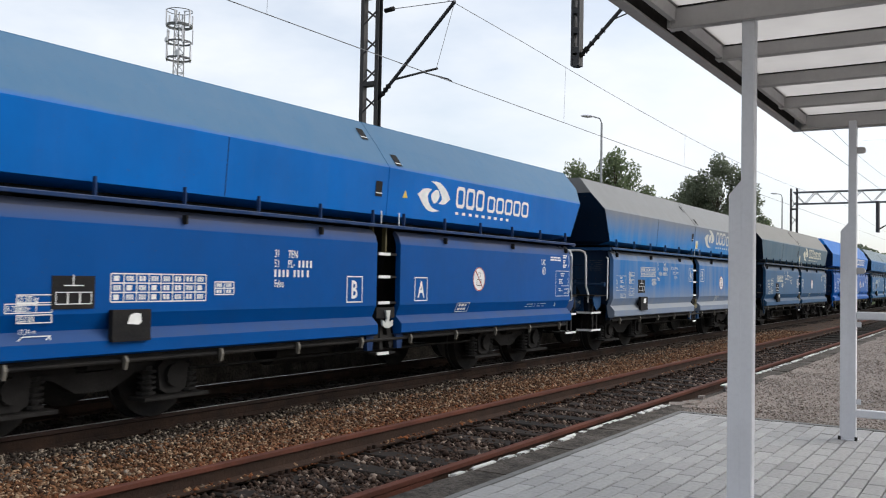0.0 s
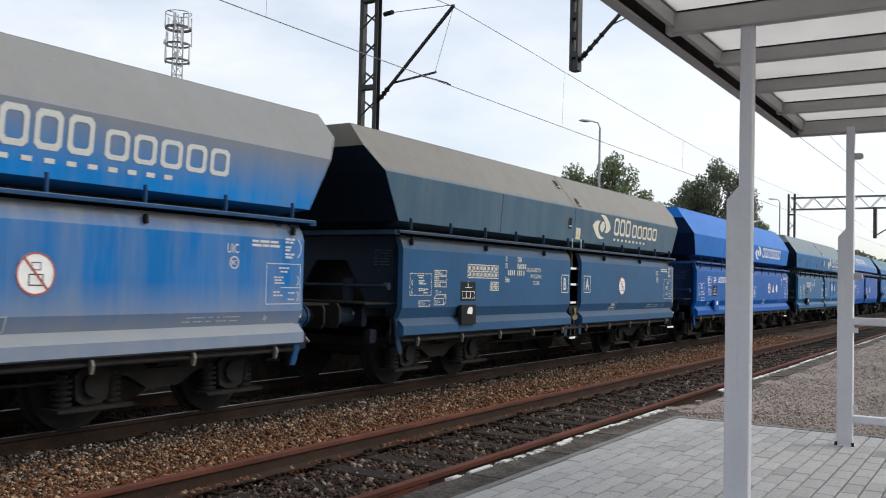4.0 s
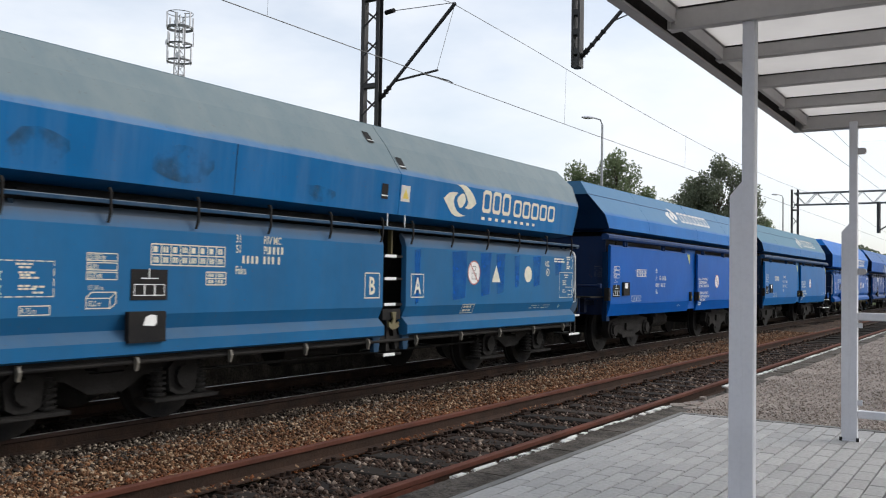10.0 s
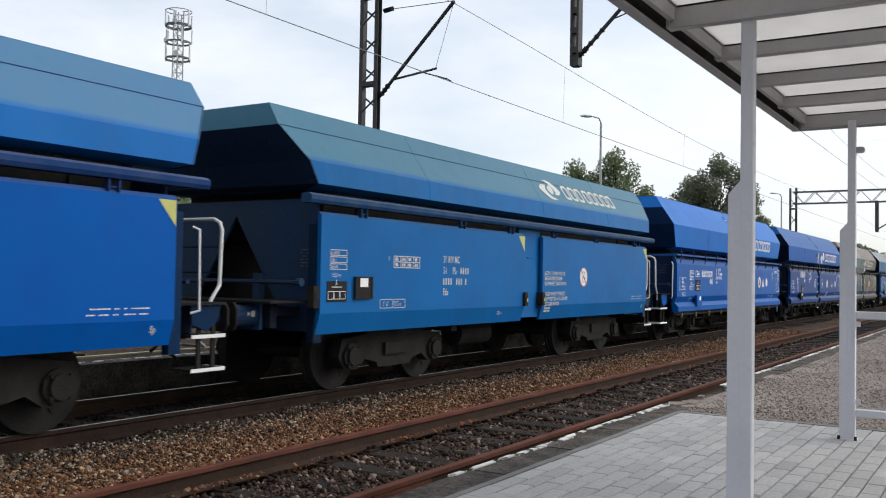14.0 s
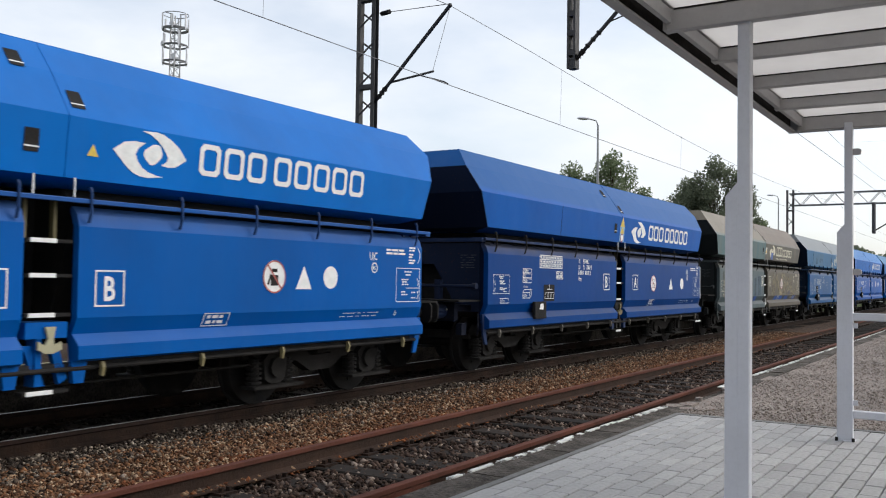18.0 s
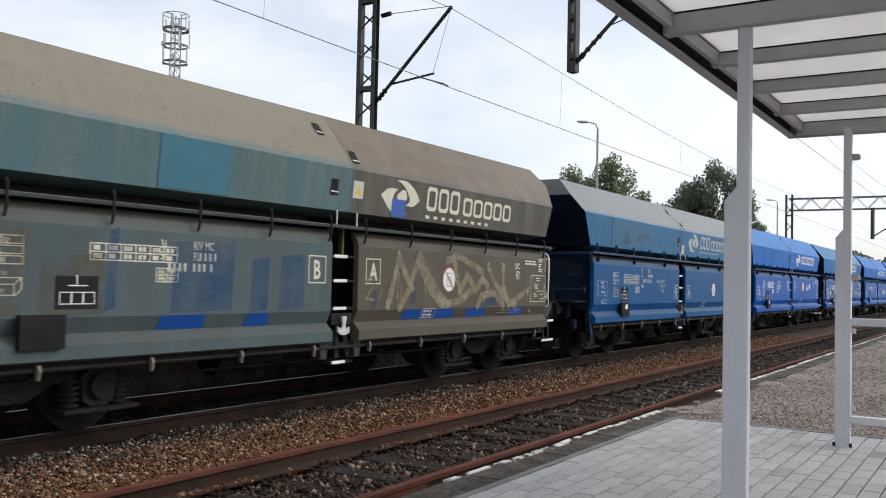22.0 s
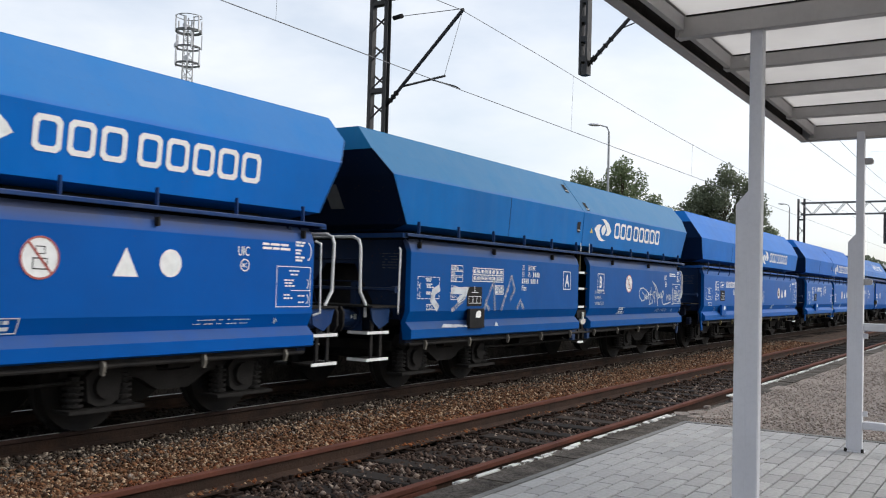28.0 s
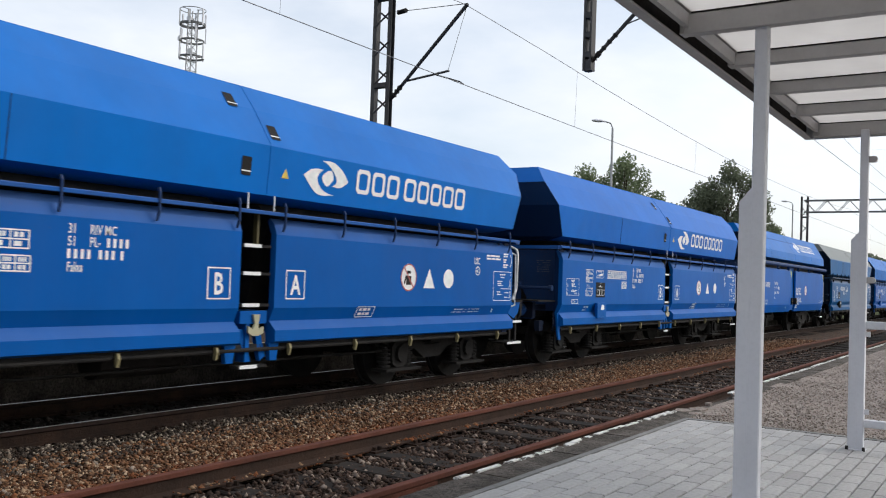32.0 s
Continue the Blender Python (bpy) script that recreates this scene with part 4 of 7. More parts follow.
def text_data(words, bold=0.0):
    key = ("text", words, bold)
    if key not in CACHE:
        cu = bpy.data.curves.new("words", "FONT")
        cu.body, cu.size, cu.offset, cu.resolution_u = words, 1.0, bold, 2
        tmp = new("words", cu)
        bpy.context.view_layer.update()
        CACHE[key] = bpy.data.meshes.new_from_object(tmp.evaluated_get(bpy.context.evaluated_depsgraph_get()))
        bpy.data.objects.remove(tmp)
        bpy.data.curves.remove(cu)
    return CACHE[key]


def side_pose(y, z, x=1.504, lean=0.0, sy=1.0, sz=1.0):
    """The pose of a marking on a wagon's flank: its x runs along the train, its y up."""
    turn = Matrix(((0, 0, 1), (1, 0, 0), (0, 1, 0))).to_4x4()
    return Matrix.Translation((x, y, z)) @ Matrix.Rotation(lean, 4, "Y") @ turn @ Matrix.Diagonal((sy, sz, 1, 1))


def words_on(parent, words, y, z, height, material=None, x=1.504, lean=0.0, squeeze=0.8, bold=0.01):
    """Words whose left foot stands at y, z; height is that of a capital."""
    me = text_data(words, bold)
    ob = new("lettering", me)
    if not me.materials:
        me.materials.append(WHITE)
    ob.parent = parent
    ob.material_slots[0].link = "OBJECT"
    ob.material_slots[0].material = material or WHITE
    s = height / 0.7
    ob.matrix_basis = side_pose(y, z, x, lean, s * squeeze, s)
    return ob


def flat_poly(bm, pts):
    bm.faces.new([bm.verts.new((a, b, 0)) for a, b in pts])


def flat_box(bm, a0, a1, b0, b1):
    flat_poly(bm, ((a0, b0), (a1, b0), (a1, b1), (a0, b1)))


def frame_lines(bm, a0, a1, b0, b1, w):
    flat_box(bm, a0, a1, b0, b0 + w)
    flat_box(bm, a0, a1, b1 - w, b1)
    flat_box(bm, a0, a0 + w, b0 + w, b1 - w)
    flat_box(bm, a1 - w, a1, b0 + w, b1 - w)


def disc(bm, a, b, r, r_in=0.0, seg=28, sa=1.0):
    ring = [(a + sa * r * math.cos(i * 2 * math.pi / seg), b + r * math.sin(i * 2 * math.pi / seg)) for i in range(seg)]
    if r_in <= 0:
        flat_poly(bm, ring)
        return
    inn = [(a + sa * r_in * math.cos(i * 2 * math.pi / seg), b + r_in * math.sin(i * 2 * math.pi / seg)) for i in range(seg)]
    for i in range(seg):
        j = (i + 1) % seg
        flat_poly(bm, (ring[i], ring[j], inn[j], inn[i]))


def ribbon(bm, pts, w):
    """A painted stroke through the points, mitred at its bends."""
    p = [Vector((a, b)) for a, b in pts]
    d = [(q - o).normalized() for o, q in zip(p, p[1:])]
    rows = []
    for i, o in enumerate(p):
        if i == 0:
            n, k, e = Vector((-d[0].y, d[0].x)), 1.0, -d[0] * w * 0.3
        elif i == len(p) - 1:
            n, k, e = Vector((-d[-1].y, d[-1].x)), 1.0, d[-1] * w * 0.3
        else:
            t = d[i - 1] + d[i]
            t = t.normalized() if t.length > 0.05 else Vector((-d[i].y, d[i].x))
            n = Vector((-t.y, t.x))
            k, e = 1 / max(0.42, abs(n.dot(Vector((-d[i].y, d[i].x))))), Vector((0, 0))
        rows.append([bm.verts.new((*(o + e + n * k * s * w / 2), 0)) for s in (-1, 1)])
    for r0, r1 in zip(rows, rows[1:]):
        bm.faces.new((r0[0], r1[0], r1[1], r0[1]))


def bars(bm, a, b, widths, h, gap):
    for w in widths:
        flat_box(bm, a, a + w, b, b + h)
        a += w + gap


def loft(bm, rings):
    """A hollow body from rings (z, half width, reach to -y, reach to +y); the top stays open with a rim and an inner lining."""
    vs = []
    for z, hw, back, fore in rings:
        vs.append([bm.verts.new((hw * a, fore if b > 0 else -back, z)) for a, b in ((1, -1), (1, 1), (-1, 1), (-1, -1))])
    for k, (r0, r1) in enumerate(zip(vs, vs[1:])):
        for i in range(4):
            if k < 3 and i in (1, 3):
                continue
            j = (i + 1) % 4
            bm.faces.new((r0[i], r0[j], r1[j], r1[i]))
    bm.faces.new(vs[0][::-1])
    bm.faces.new(vs[-1])


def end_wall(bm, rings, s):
    """The outward-leaning end wall below the bevelled top edge, 30 mm thick."""
    rows = []
    for z, hw, back, fore in rings[:4]:
        hl = fore if s > 0 else back
        rows.append([bm.verts.new((hw * a, s * (hl - b), z)) for a, b in ((-1, 0), (1, 0), (1, 0.03), (-1, 0.03))])
    for r0, r1 in zip(rows, rows[1:]):
        for i in range(4):
            j = (i + 1) % 4
            bm.faces.new((r0[i], r0[j], r1[j], r1[i]))
    bmesh.ops.recalc_face_normals(bm, faces=bm.faces)


def hopper_rings(kind):
    """Underside, lip, knuckle, bevel and rim of a hopper: height, half width, reach to either end."""
    out = {
        "A": [(2.25, 1.10, 5.68, 5.84), (2.315, 1.42, 5.79, 5.95), (2.95, 1.468, 6.19, 6.27), (3.28, 1.225, 6.36, 6.62), (3.585, 0.985, 6.35, 6.58)],
        "A1": [(2.30, 1.10, 5.56, 5.79), (2.365, 1.42, 5.66, 5.89), (2.91, 1.468, 5.95, 6.05), (3.33, 1.185, 5.97, 6.38), (3.615, 0.955, 5.80, 6.16)],
        "B": [(2.55, 1.22, 5.67, 5.74), (2.60, 1.476, 5.77, 5.83), (2.87, 1.437, 5.89, 5.93), (3.28, 1.155, 6.13, 6.24), (3.545, 0.985, 6.11, 6.21)],
    }[kind]
    z, hw, back, fore = out[-1]
    return out + [(z, hw - 0.05, back - 0.05, fore - 0.05), (z - 0.42, hw - 0.02, back - 0.36, fore - 0.36)]


def hopper_face(kind, z, out=0.006):
    """Where the hopper's flank stands at the height z, and its lean there."""
    r = hopper_rings(kind)[1:5]
    for (z0, w0, _, _), (z1, w1, _, _) in zip(r, r[1:]):
        if z <= z1 or z1 == r[-1][0]:
            lean = math.atan2(w1 - w0, z1 - z0)
            return w0 + (w1 - w0) * (z - z0) / (z1 - z0) + out / math.cos(lean), lean


def hopper_rib(bm, kind, y0, y1, proud, top=True):
    """A strip round the flank from lip to rim."""
    r = hopper_rings(kind)[1:5 if top else 3]
    prism(bm, [(w + proud, z) for z, w, _, _ in r] + [(w - 0.016, z) for z, w, _, _ in r[::-1]], y0, y1)


def rim_bars(bm, kind):
    z, hw, back, fore = hopper_rings(kind)[4]
    for a, b, c, d in ((hw - 0.055, hw - 0.004, -back + 0.004, fore - 0.004), (-hw + 0.004, -hw + 0.055, -back + 0.004, fore - 0.004), (-hw + 0.055, hw - 0.055, fore - 0.055, fore - 0.004), (-hw + 0.055, hw - 0.055, -back + 0.004, -back + 0.055)):
        box(bm, a, b, c, d, z - 0.012, z + 0.008)


PANEL_A = [(1.39, 2.12), (1.46, 2.05), (1.50, 1.94), (1.50, 1.13), (1.435, 0.985), (1.535, 0.885), (1.535, 0.765), (1.50, 0.745), (1.40, 0.745), (1.36, 0.98), (1.42, 1.13), (1.42, 1.94), (1.36, 2.09)]
PANEL_B = [(1.46, 2.27), (1.50, 2.23), (1.50, 1.05), (1.43, 0.80), (1.38, 0.80), (1.44, 1.05), (1.44, 2.23)]


def mirrored(outline):
    return [(-a, b) for a, b in outline][::-1]


def y25(bm):
    """Bogie frame with its springs, 1.8 m between the axles."""
    for s in (1, -1):
        x = s * 0.98
        prism(bm, [(-1.25, 0.62), (-1.1, 0.78), (-0.35, 0.72), (-0.2, 0.55), (0.2, 0.55), (0.35, 0.72), (1.1, 0.78), (1.25, 0.62), (1.1, 0.56), (0.45, 0.5), (0.2, 0.36), (-0.2, 0.36), (-0.45, 0.5), (-1.1, 0.56)], x - 0.07, x + 0.07, "x")
        box(bm, x - 0.16, x + 0.16, -0.16, 0.16, 0.58, 0.84)
    box(bm, -0.95, 0.95, -0.2, 0.2, 0.5, 0.8)
    for e in (-1, 1):
        box(bm, -0.95, 0.95, e * 1.22 - 0.05, e * 1.22 + 0.05, 0.55, 0.68)


def axlebox(bm):
    prism(bm, [(-0.17, 0.32), (-0.2, 0.55), (-0.12, 0.62), (0.12, 0.62), (0.2, 0.55), (0.17, 0.32), (0.08, 0.27), (-0.08, 0.27)], -0.14, 0.14, "x")
    rod(bm, (0.13, 0, 0.46), (0.19, 0, 0.46), 0.12, 12)
    box(bm, -0.05, 0.22, -0.42, 0.42, 0.225, 0.26)


def coil(bm):
    for k in range(5):
        rod(bm, (0, 0, 0.275 + 0.055 * k), (0, 0, 0.302 + 0.055 * k), 0.095, 12)
    rod(bm, (0, 0, 0.26), (0, 0, 0.56), 0.06, 8)


def wheelset(bm):
    """Origin on the axle; it lies along x."""
    for s in (1, -1):
        rod(bm, (s * 0.69, 0, 0), (s * 0.82, 0, 0), 0.46, 28)
        rod(bm, (s * 0.66, 0, 0), (s * 0.70, 0, 0), 0.49, 28)
        rod(bm, (s * 0.82, 0, 0), (s * 0.9, 0, 0), 0.13, 12)
        for k in range(3):
            a = k * 2.094
            box(bm, s * 0.826 - 0.006, s * 0.826 + 0.006, -0.03, 0.03, 0.25, 0.33, 0, Matrix.Rotation(a, 4, "X"))
    rod(bm, (-0.98, 0, 0), (0.98, 0, 0), 0.075, 12)


def cast_bogie(bm):
    """Heavy cast side frames, 2.0 m between the axles."""
    for s in (1, -1):
        x = s * 1.03
        prism(bm, [(-1.25, 0.45), (-1.18, 0.68), (-0.75, 0.72), (-0.4, 0.82), (0.4, 0.82), (0.75, 0.72), (1.18, 0.68), (1.25, 0.45), (1.14, 0.3), (0.86, 0.28), (0.68, 0.4), (0.42, 0.34), (0.38, 0.27), (-0.38, 0.27), (-0.42, 0.34), (-0.68, 0.4), (-0.86, 0.28), (-1.14, 0.3)], x - 0.08, x + 0.08, "x")
        box(bm, x - 0.13, x + 0.13, -0.28, 0.28, 0.44, 0.6)
    box(bm, -0.95, 0.95, -0.22, 0.22, 0.5, 0.82)


def round_box(bm):
    rod(bm, (-0.1, 0, 0.46), (0.12, 0, 0.46), 0.17, 16)
    rod(bm, (0.12, 0, 0.46), (0.16, 0, 0.46), 0.12, 16)
    for k in range(4):
        a = k * math.pi / 2 + 0.78
        rod(bm, (0.12, 0.14 * math.cos(a), 0.46 + 0.14 * math.sin(a)), (0.15, 0.14 * math.cos(a), 0.46 + 0.14 * math.sin(a)), 0.02, 6)


def buffer_housing(bm):
    rod(bm, (0, 0, 0), (0, 0.42, 0), 0.125, 16)
    rod(bm, (0, 0.42, 0), (0, 0.45, 0), 0.145, 16)
    rod(bm, (0, 0.02, 0), (0, 0.06, 0), 0.145, 16)
    box(bm, -0.17, 0.17, -0.02, 0.02, -0.17, 0.17)


def buffer_head(bm):
    rod(bm, (0, 0.36, 0), (0, 0.585, 0), 0.09, 14)
    prism(bm, [(-0.25, -0.09), (-0.20, -0.16), (0.20, -0.16), (0.25, -0.09), (0.25, 0.09), (0.20, 0.16), (-0.20, 0.16), (-0.25, 0.09)], 0.585, 0.62)


def logo_swirl(bm):
    """Two curved blades round a rounded rhomb, in a field 1 wide and 0.74 high."""
    flat_poly(bm, ((0.0, 0.37), (0.14, 0.51), (0.27, 0.545), (0.414, 0.54), (0.33, 0.45), (0.295, 0.35), (0.33, 0.24), (0.397, 0.143), (0.48, 0.09), (0.583, 0.054), (0.69, 0.04), (0.48, 0.0), (0.36, 0.01), (0.27, 0.055), (0.176, 0.147), (0.09, 0.26))[::-1])
    flat_poly(bm, ((0.363, 0.72), (0.55, 0.74), (0.65, 0.72), (0.753, 0.66), (0.85, 0.58), (0.922, 0.496), (1.0, 0.36), (0.854, 0.225), (0.76, 0.205), (0.644, 0.22), (0.72, 0.29), (0.736, 0.36), (0.70, 0.44), (0.65, 0.52), (0.583, 0.597), (0.48, 0.68))[::-1])
    flat_poly(bm, ((0.515, 0.53), (0.57, 0.545), (0.617, 0.527), (0.655, 0.42), (0.65, 0.35), (0.583, 0.248), (0.54, 0.21), (0.498, 0.205), (0.43, 0.283), (0.397, 0.36), (0.41, 0.43))[::-1])


def name_blocks(body, y, z, ink, x, lean, width, height, low=False):
    """The owner's name as a row of open blocks with cut corners: three, a space, five more."""
    w = width / (8 + 0.2 * 6 + 0.45)

    def block(bm):
        ring = lambda a, b, c, d: ((a + c, b), (1 - a - c, b), (1 - a, b + d), (1 - a, 1 - b - d), (1 - a - c, 1 - b), (a + c, 1 - b), (a, 1 - b - d), (a, b + d))
        o = [bm.verts.new((p, q, 0)) for p, q in ring(0, 0, 0.16, 0.13)]
        i = [bm.verts.new((p, q, 0)) for p, q in ring(0.19, 0.165, 0.10, 0.08)]
        for q in range(8):
            bm.faces.new((o[q], o[(q + 1) % 8], i[(q + 1) % 8], i[q]))
    a = y
    for i in range(8):
        if i == 3:
            a += w * 0.25
        mark(body, "name_block", ("nblock",), block, a, z, ink, x, lean, w, height * (0.8 if low and i >= 3 else 1.0))
        a += w * 1.2


def code_bars(panel, y, z, ink, groups, h):
    """The wagon's number as plain bars; groups: (along, up, count)."""
    for a, b, n in groups:
        for i in range(n):
            mark(panel, "code_bar", ("cbar",), lambda bm: flat_box(bm, 0, 1, 0, 1), y + a + i * 0.067, z + b, ink, sy=0.032, sz=h)


def load_grid(cols, rows, w, h, seed):
    """A ruled table with cells of small print."""
    def build(bm):
        rnd = random.Random(seed)
        t = 0.012
        for r in range(rows + 1):
            flat_box(bm, 0, w, r * h / rows - t / 2, r * h / rows + t / 2)
        for c in range(cols + 1):
            flat_box(bm, c * w / cols - t / 2, c * w / cols + t / 2, 0, h)
        for r in range(rows):
            for c in range(cols):
                cw, ch = w / cols, h / rows
                k = rnd.choice((1, 2, 3))
                for i in range(k):
                    flat_box(bm, c * cw + cw * (0.2 + 0.6 * i / k), c * cw + cw * (0.2 + 0.6 * i / k) + cw * 0.42 / k, r * ch + ch * 0.22, r * ch + ch * 0.78)
    return build


def small_print(lines, w, h, seed, frame_it=True):
    def build(bm):
        rnd = random.Random(seed)
        if frame_it:
            frame_lines(bm, 0, w, 0, h, 0.009)
        m = 0.08 if frame_it else 0.0
        for i in range(lines):
            b = h * (1 - m) - (i + 1) * h * (1 - 2 * m) / lines + h * 0.35 / lines
            a = w * m
            while a < w * (1 - m) - 0.05:
                l = rnd.uniform(0.02, 0.06)
                l = min(l, w * (1 - m) - a)
                if rnd.random() < 0.8:
                    flat_box(bm, a, a + l, b, b + h * 0.24 / lines)
                a += l + 0.012
    return build


def arc(bm, a, b, r, a0, a1, w, seg=8):
    ribbon(bm, [(a + r * math.cos(a0 + (a1 - a0) * i / seg), b + r * math.sin(a0 + (a1 - a0) * i / seg)) for i in range(seg + 1)], w)


def instruction_panel(w, h, seed, dashed=False, flip=False):
    """A ruled sheet of door instructions: headings, lines of small print, lever arcs."""
    def build(bm):
        rnd = random.Random(seed)
        t = 0.009
        if dashed:
            a = 0.0
            while a < w - 0.03:
                e = min(w, a + 0.075)
                flat_box(bm, a, e, 0, t)
                flat_box(bm, a, e, h - t, h)
                a += 0.095
            b = t
            while b < h - 0.03:
                e = min(h - t, b + 0.065)
                flat_box(bm, 0, t, b, e)
                flat_box(bm, w - t, w, b, e)
                b += 0.085
        else:
            frame_lines(bm, 0, w, 0, h, t)
            flat_box(bm, w * 0.42, w - t, h * 0.40, h * 0.40 + t)
        side = 0.16 if flip else 0.84
        x0 = 0.30 if flip else 0.12
        for c, b, k in ((0.5, 0.87, 3), (0.5, 0.78, 2), (x0 + 0.25, 0.64, 3), (x0 + 0.22, 0.57, 2), (x0 + 0.27, 0.50, 3), (x0 + 0.2, 0.28, 2), (x0 + 0.25, 0.20, 3), (0.74, 0.26, 2), (0.74, 0.10, 2)):
            a = w * c - 0.028 * k
            for _ in range(k):
                ln = rnd.uniform(0.035, 0.055)
                flat_box(bm, a, a + ln, h * b, h * b + 0.017)
                a += ln + 0.012
        q = math.pi if flip else 0.0
        for b in (0.58, 0.20):
            arc(bm, w * side, h * b, h * 0.13, q - 1.0, q + 1.0, 0.012)
    return build


def stripe_sign(bm):
    """A small ruled plate with a slanting bar and a dot."""
    frame_lines(bm, 0, 0.34, 0, 0.15, 0.009)
    flat_poly(bm, ((0.11, 0.03), (0.30, 0.05), (0.30, 0.10), (0.11, 0.065)))
    flat_box(bm, 0.03, 0.05, 0.03, 0.05)
    bars(bm, 0.08, 0.115, (0.05, 0.04, 0.06), 0.016, 0.012)


def mark(parent, name, key, build, y, z, material=None, x=1.504, lean=0.0, sy=1.0, sz=1.0, label=""):
    ob = cpart(name, ("mark",) + key, build, material or WHITE, parent, label, side_pose(y, z, x, lean, sy, sz))
    if name in ("maintenance_grid", "small_print", "load_table", "small_table", "name_bar"):
        ob["kind"] = "stuff"
    return ob


def flank_markings_a(panel_l, panel_r, spec, ink):
    """Lettering on the two doors that face the platform."""
    seed = spec["seed"]
    left, right = ("A", "B") if spec["flip"] else ("B", "A")
    lay = spec["lay"]
    ly, lz = lay["letters"]
    for pn, let, y in ((panel_l, left, -ly), (panel_r, right, ly + 0.04)):
        mark(pn, "letter_frame", ("lf",), lambda bm: frame_lines(bm, -0.16, 0.16, -0.165, 0.165, 0.014), y, lz, ink)
        words_on(pn, let, y - 0.075, lz - 0.11, 0.22, ink, squeeze=0.75, bold=0.02)
    ty, tz, tw, th = lay["table"]
    mark(panel_l, "load_table", ("lt", seed % 2, tw), load_grid(8 if seed % 2 else 6, 3 if th > 0.2 else 2, tw, th, seed), ty - tw / 2, tz - th / 2, ink)
    mark(panel_l, "small_table", ("st", seed % 2), load_grid(2, 2, 0.27, 0.13, seed + 9), ty + tw / 2 + (0.12 if tw > 1 else -0.25), tz - th / 2 - (-0.06 if tw > 1 else 0.19), ink)
    wy, wz = lay["weights"]
    for k, (wd, z) in enumerate((("25 500 kg", wz + 0.07), ("20,0 t", wz - 0.015), ("35,0 kN", wz - 0.1))):
        mark(panel_l, "weight_frame", ("wf",), lambda bm: frame_lines(bm, 0, 0.33, 0, 0.075, 0.009), wy - 0.165, z, ink)
        words_on(panel_l, wd, wy - 0.15, z + 0.012, 0.052, ink, squeeze=0.62, bold=0.016)
    words_on(panel_l, "13,34 m", wy - 0.15, wz - 0.19, 0.045, ink, squeeze=0.8, bold=0.0)
    cy0, cz0 = lay["code"]
    if lay["home"]:
        hy, hz = lay["home"]
        for k, line in enumerate(("STACJA MACIERZYSTA", "OPOLE GLOWNE", "CT SLASK")):
            words_on(panel_l, line, hy - 0.028 * len(line), hz + 0.10 - 0.11 * k, 0.065, ink, squeeze=0.62, bold=0.0)
    mark(panel_l, "volume_sign", ("vol",), lambda bm: (frame_lines(bm, 0, 0.26, 0, 0.1, 0.01), ribbon(bm, ((0, 0.1), (0.06, 0.15), (0.32, 0.15), (0.32, 0.05), (0.26, 0)), 0.01), ribbon(bm, ((0.26, 0.1), (0.32, 0.15)), 0.01)), wy - 0.165, wz - 0.36, ink)
    words_on(panel_l, "82,0 m", wy - 0.135, wz - 0.335, 0.05, ink, squeeze=0.68, bold=0.0)
    if spec["new"]:
        mark(panel_l, "stripe_sign", ("stripe",), stripe_sign, -4.25, 1.64, ink)
        for k, line in enumerate(("Wazny dnia", "25.03.16")):
            words_on(panel_l, line, -4.78, 1.068 - 0.065 * k, 0.042, ink, x=1.477 - 0.029 * k, lean=0.42, squeeze=0.75, bold=0.0)
    # the code lines: the country and exchange marks can be read, the owner's and the wagon's numbers are bars
    words_on(panel_l, "31", cy0, cz0, 0.085, ink, squeeze=0.72)
    words_on(panel_l, spec["code"], cy0 + 0.22 + lay["gap"], cz0, 0.085, ink, squeeze=0.72)
    words_on(panel_l, "51", cy0, cz0 - 0.11, 0.085, ink, squeeze=0.72)
    words_on(panel_l, "PL-", cy0 + 0.22 + lay["gap"], cz0 - 0.11, 0.085, ink, squeeze=0.72)
    code_bars(panel_l, cy0 + lay["gap"] * 0.5, cz0 - 0.22, ink, ((0.40, 0.11, 4), (0.0, 0.0, 4), (0.32, 0.0, 3), (0.55, 0.0, 1)), 0.082)
    words_on(panel_l, "Falns", cy0, cz0 - 0.335, 0.085, ink, squeeze=0.66)
    if lay["grid"]:
        mark(panel_l, "maintenance_grid", ("plate_l",), instruction_panel(0.55, 0.31, 3, True, True), -5.60, 1.30, ink)
    mark(panel_l, "curve_frame", ("r75",), lambda bm: frame_lines(bm, 0, 0.29, 0, 0.085, 0.009), -5.37, 1.145, ink)
    words_on(panel_l, "R 75 m", -5.35, 1.162, 0.05, ink, squeeze=0.65, bold=0.0)
    # prohibition sign and the symbols beside it
    cy = spec["sign_y"]
    cz = lay["sign_z"]
    mark(panel_r, "prohibition_sign", ("ps",), lambda bm: disc(bm, 0, 0, 0.185), cy, cz, WHITE, label="round white sign plate with a red ring")
    mark(panel_r, "sign_ring", ("pr",), lambda bm: (disc(bm, 0, 0, 0.185, 0.168), ribbon(bm, ((-0.11, 0.13), (0.11, -0.13)), 0.022)), cy, cz, RED, x=1.507)
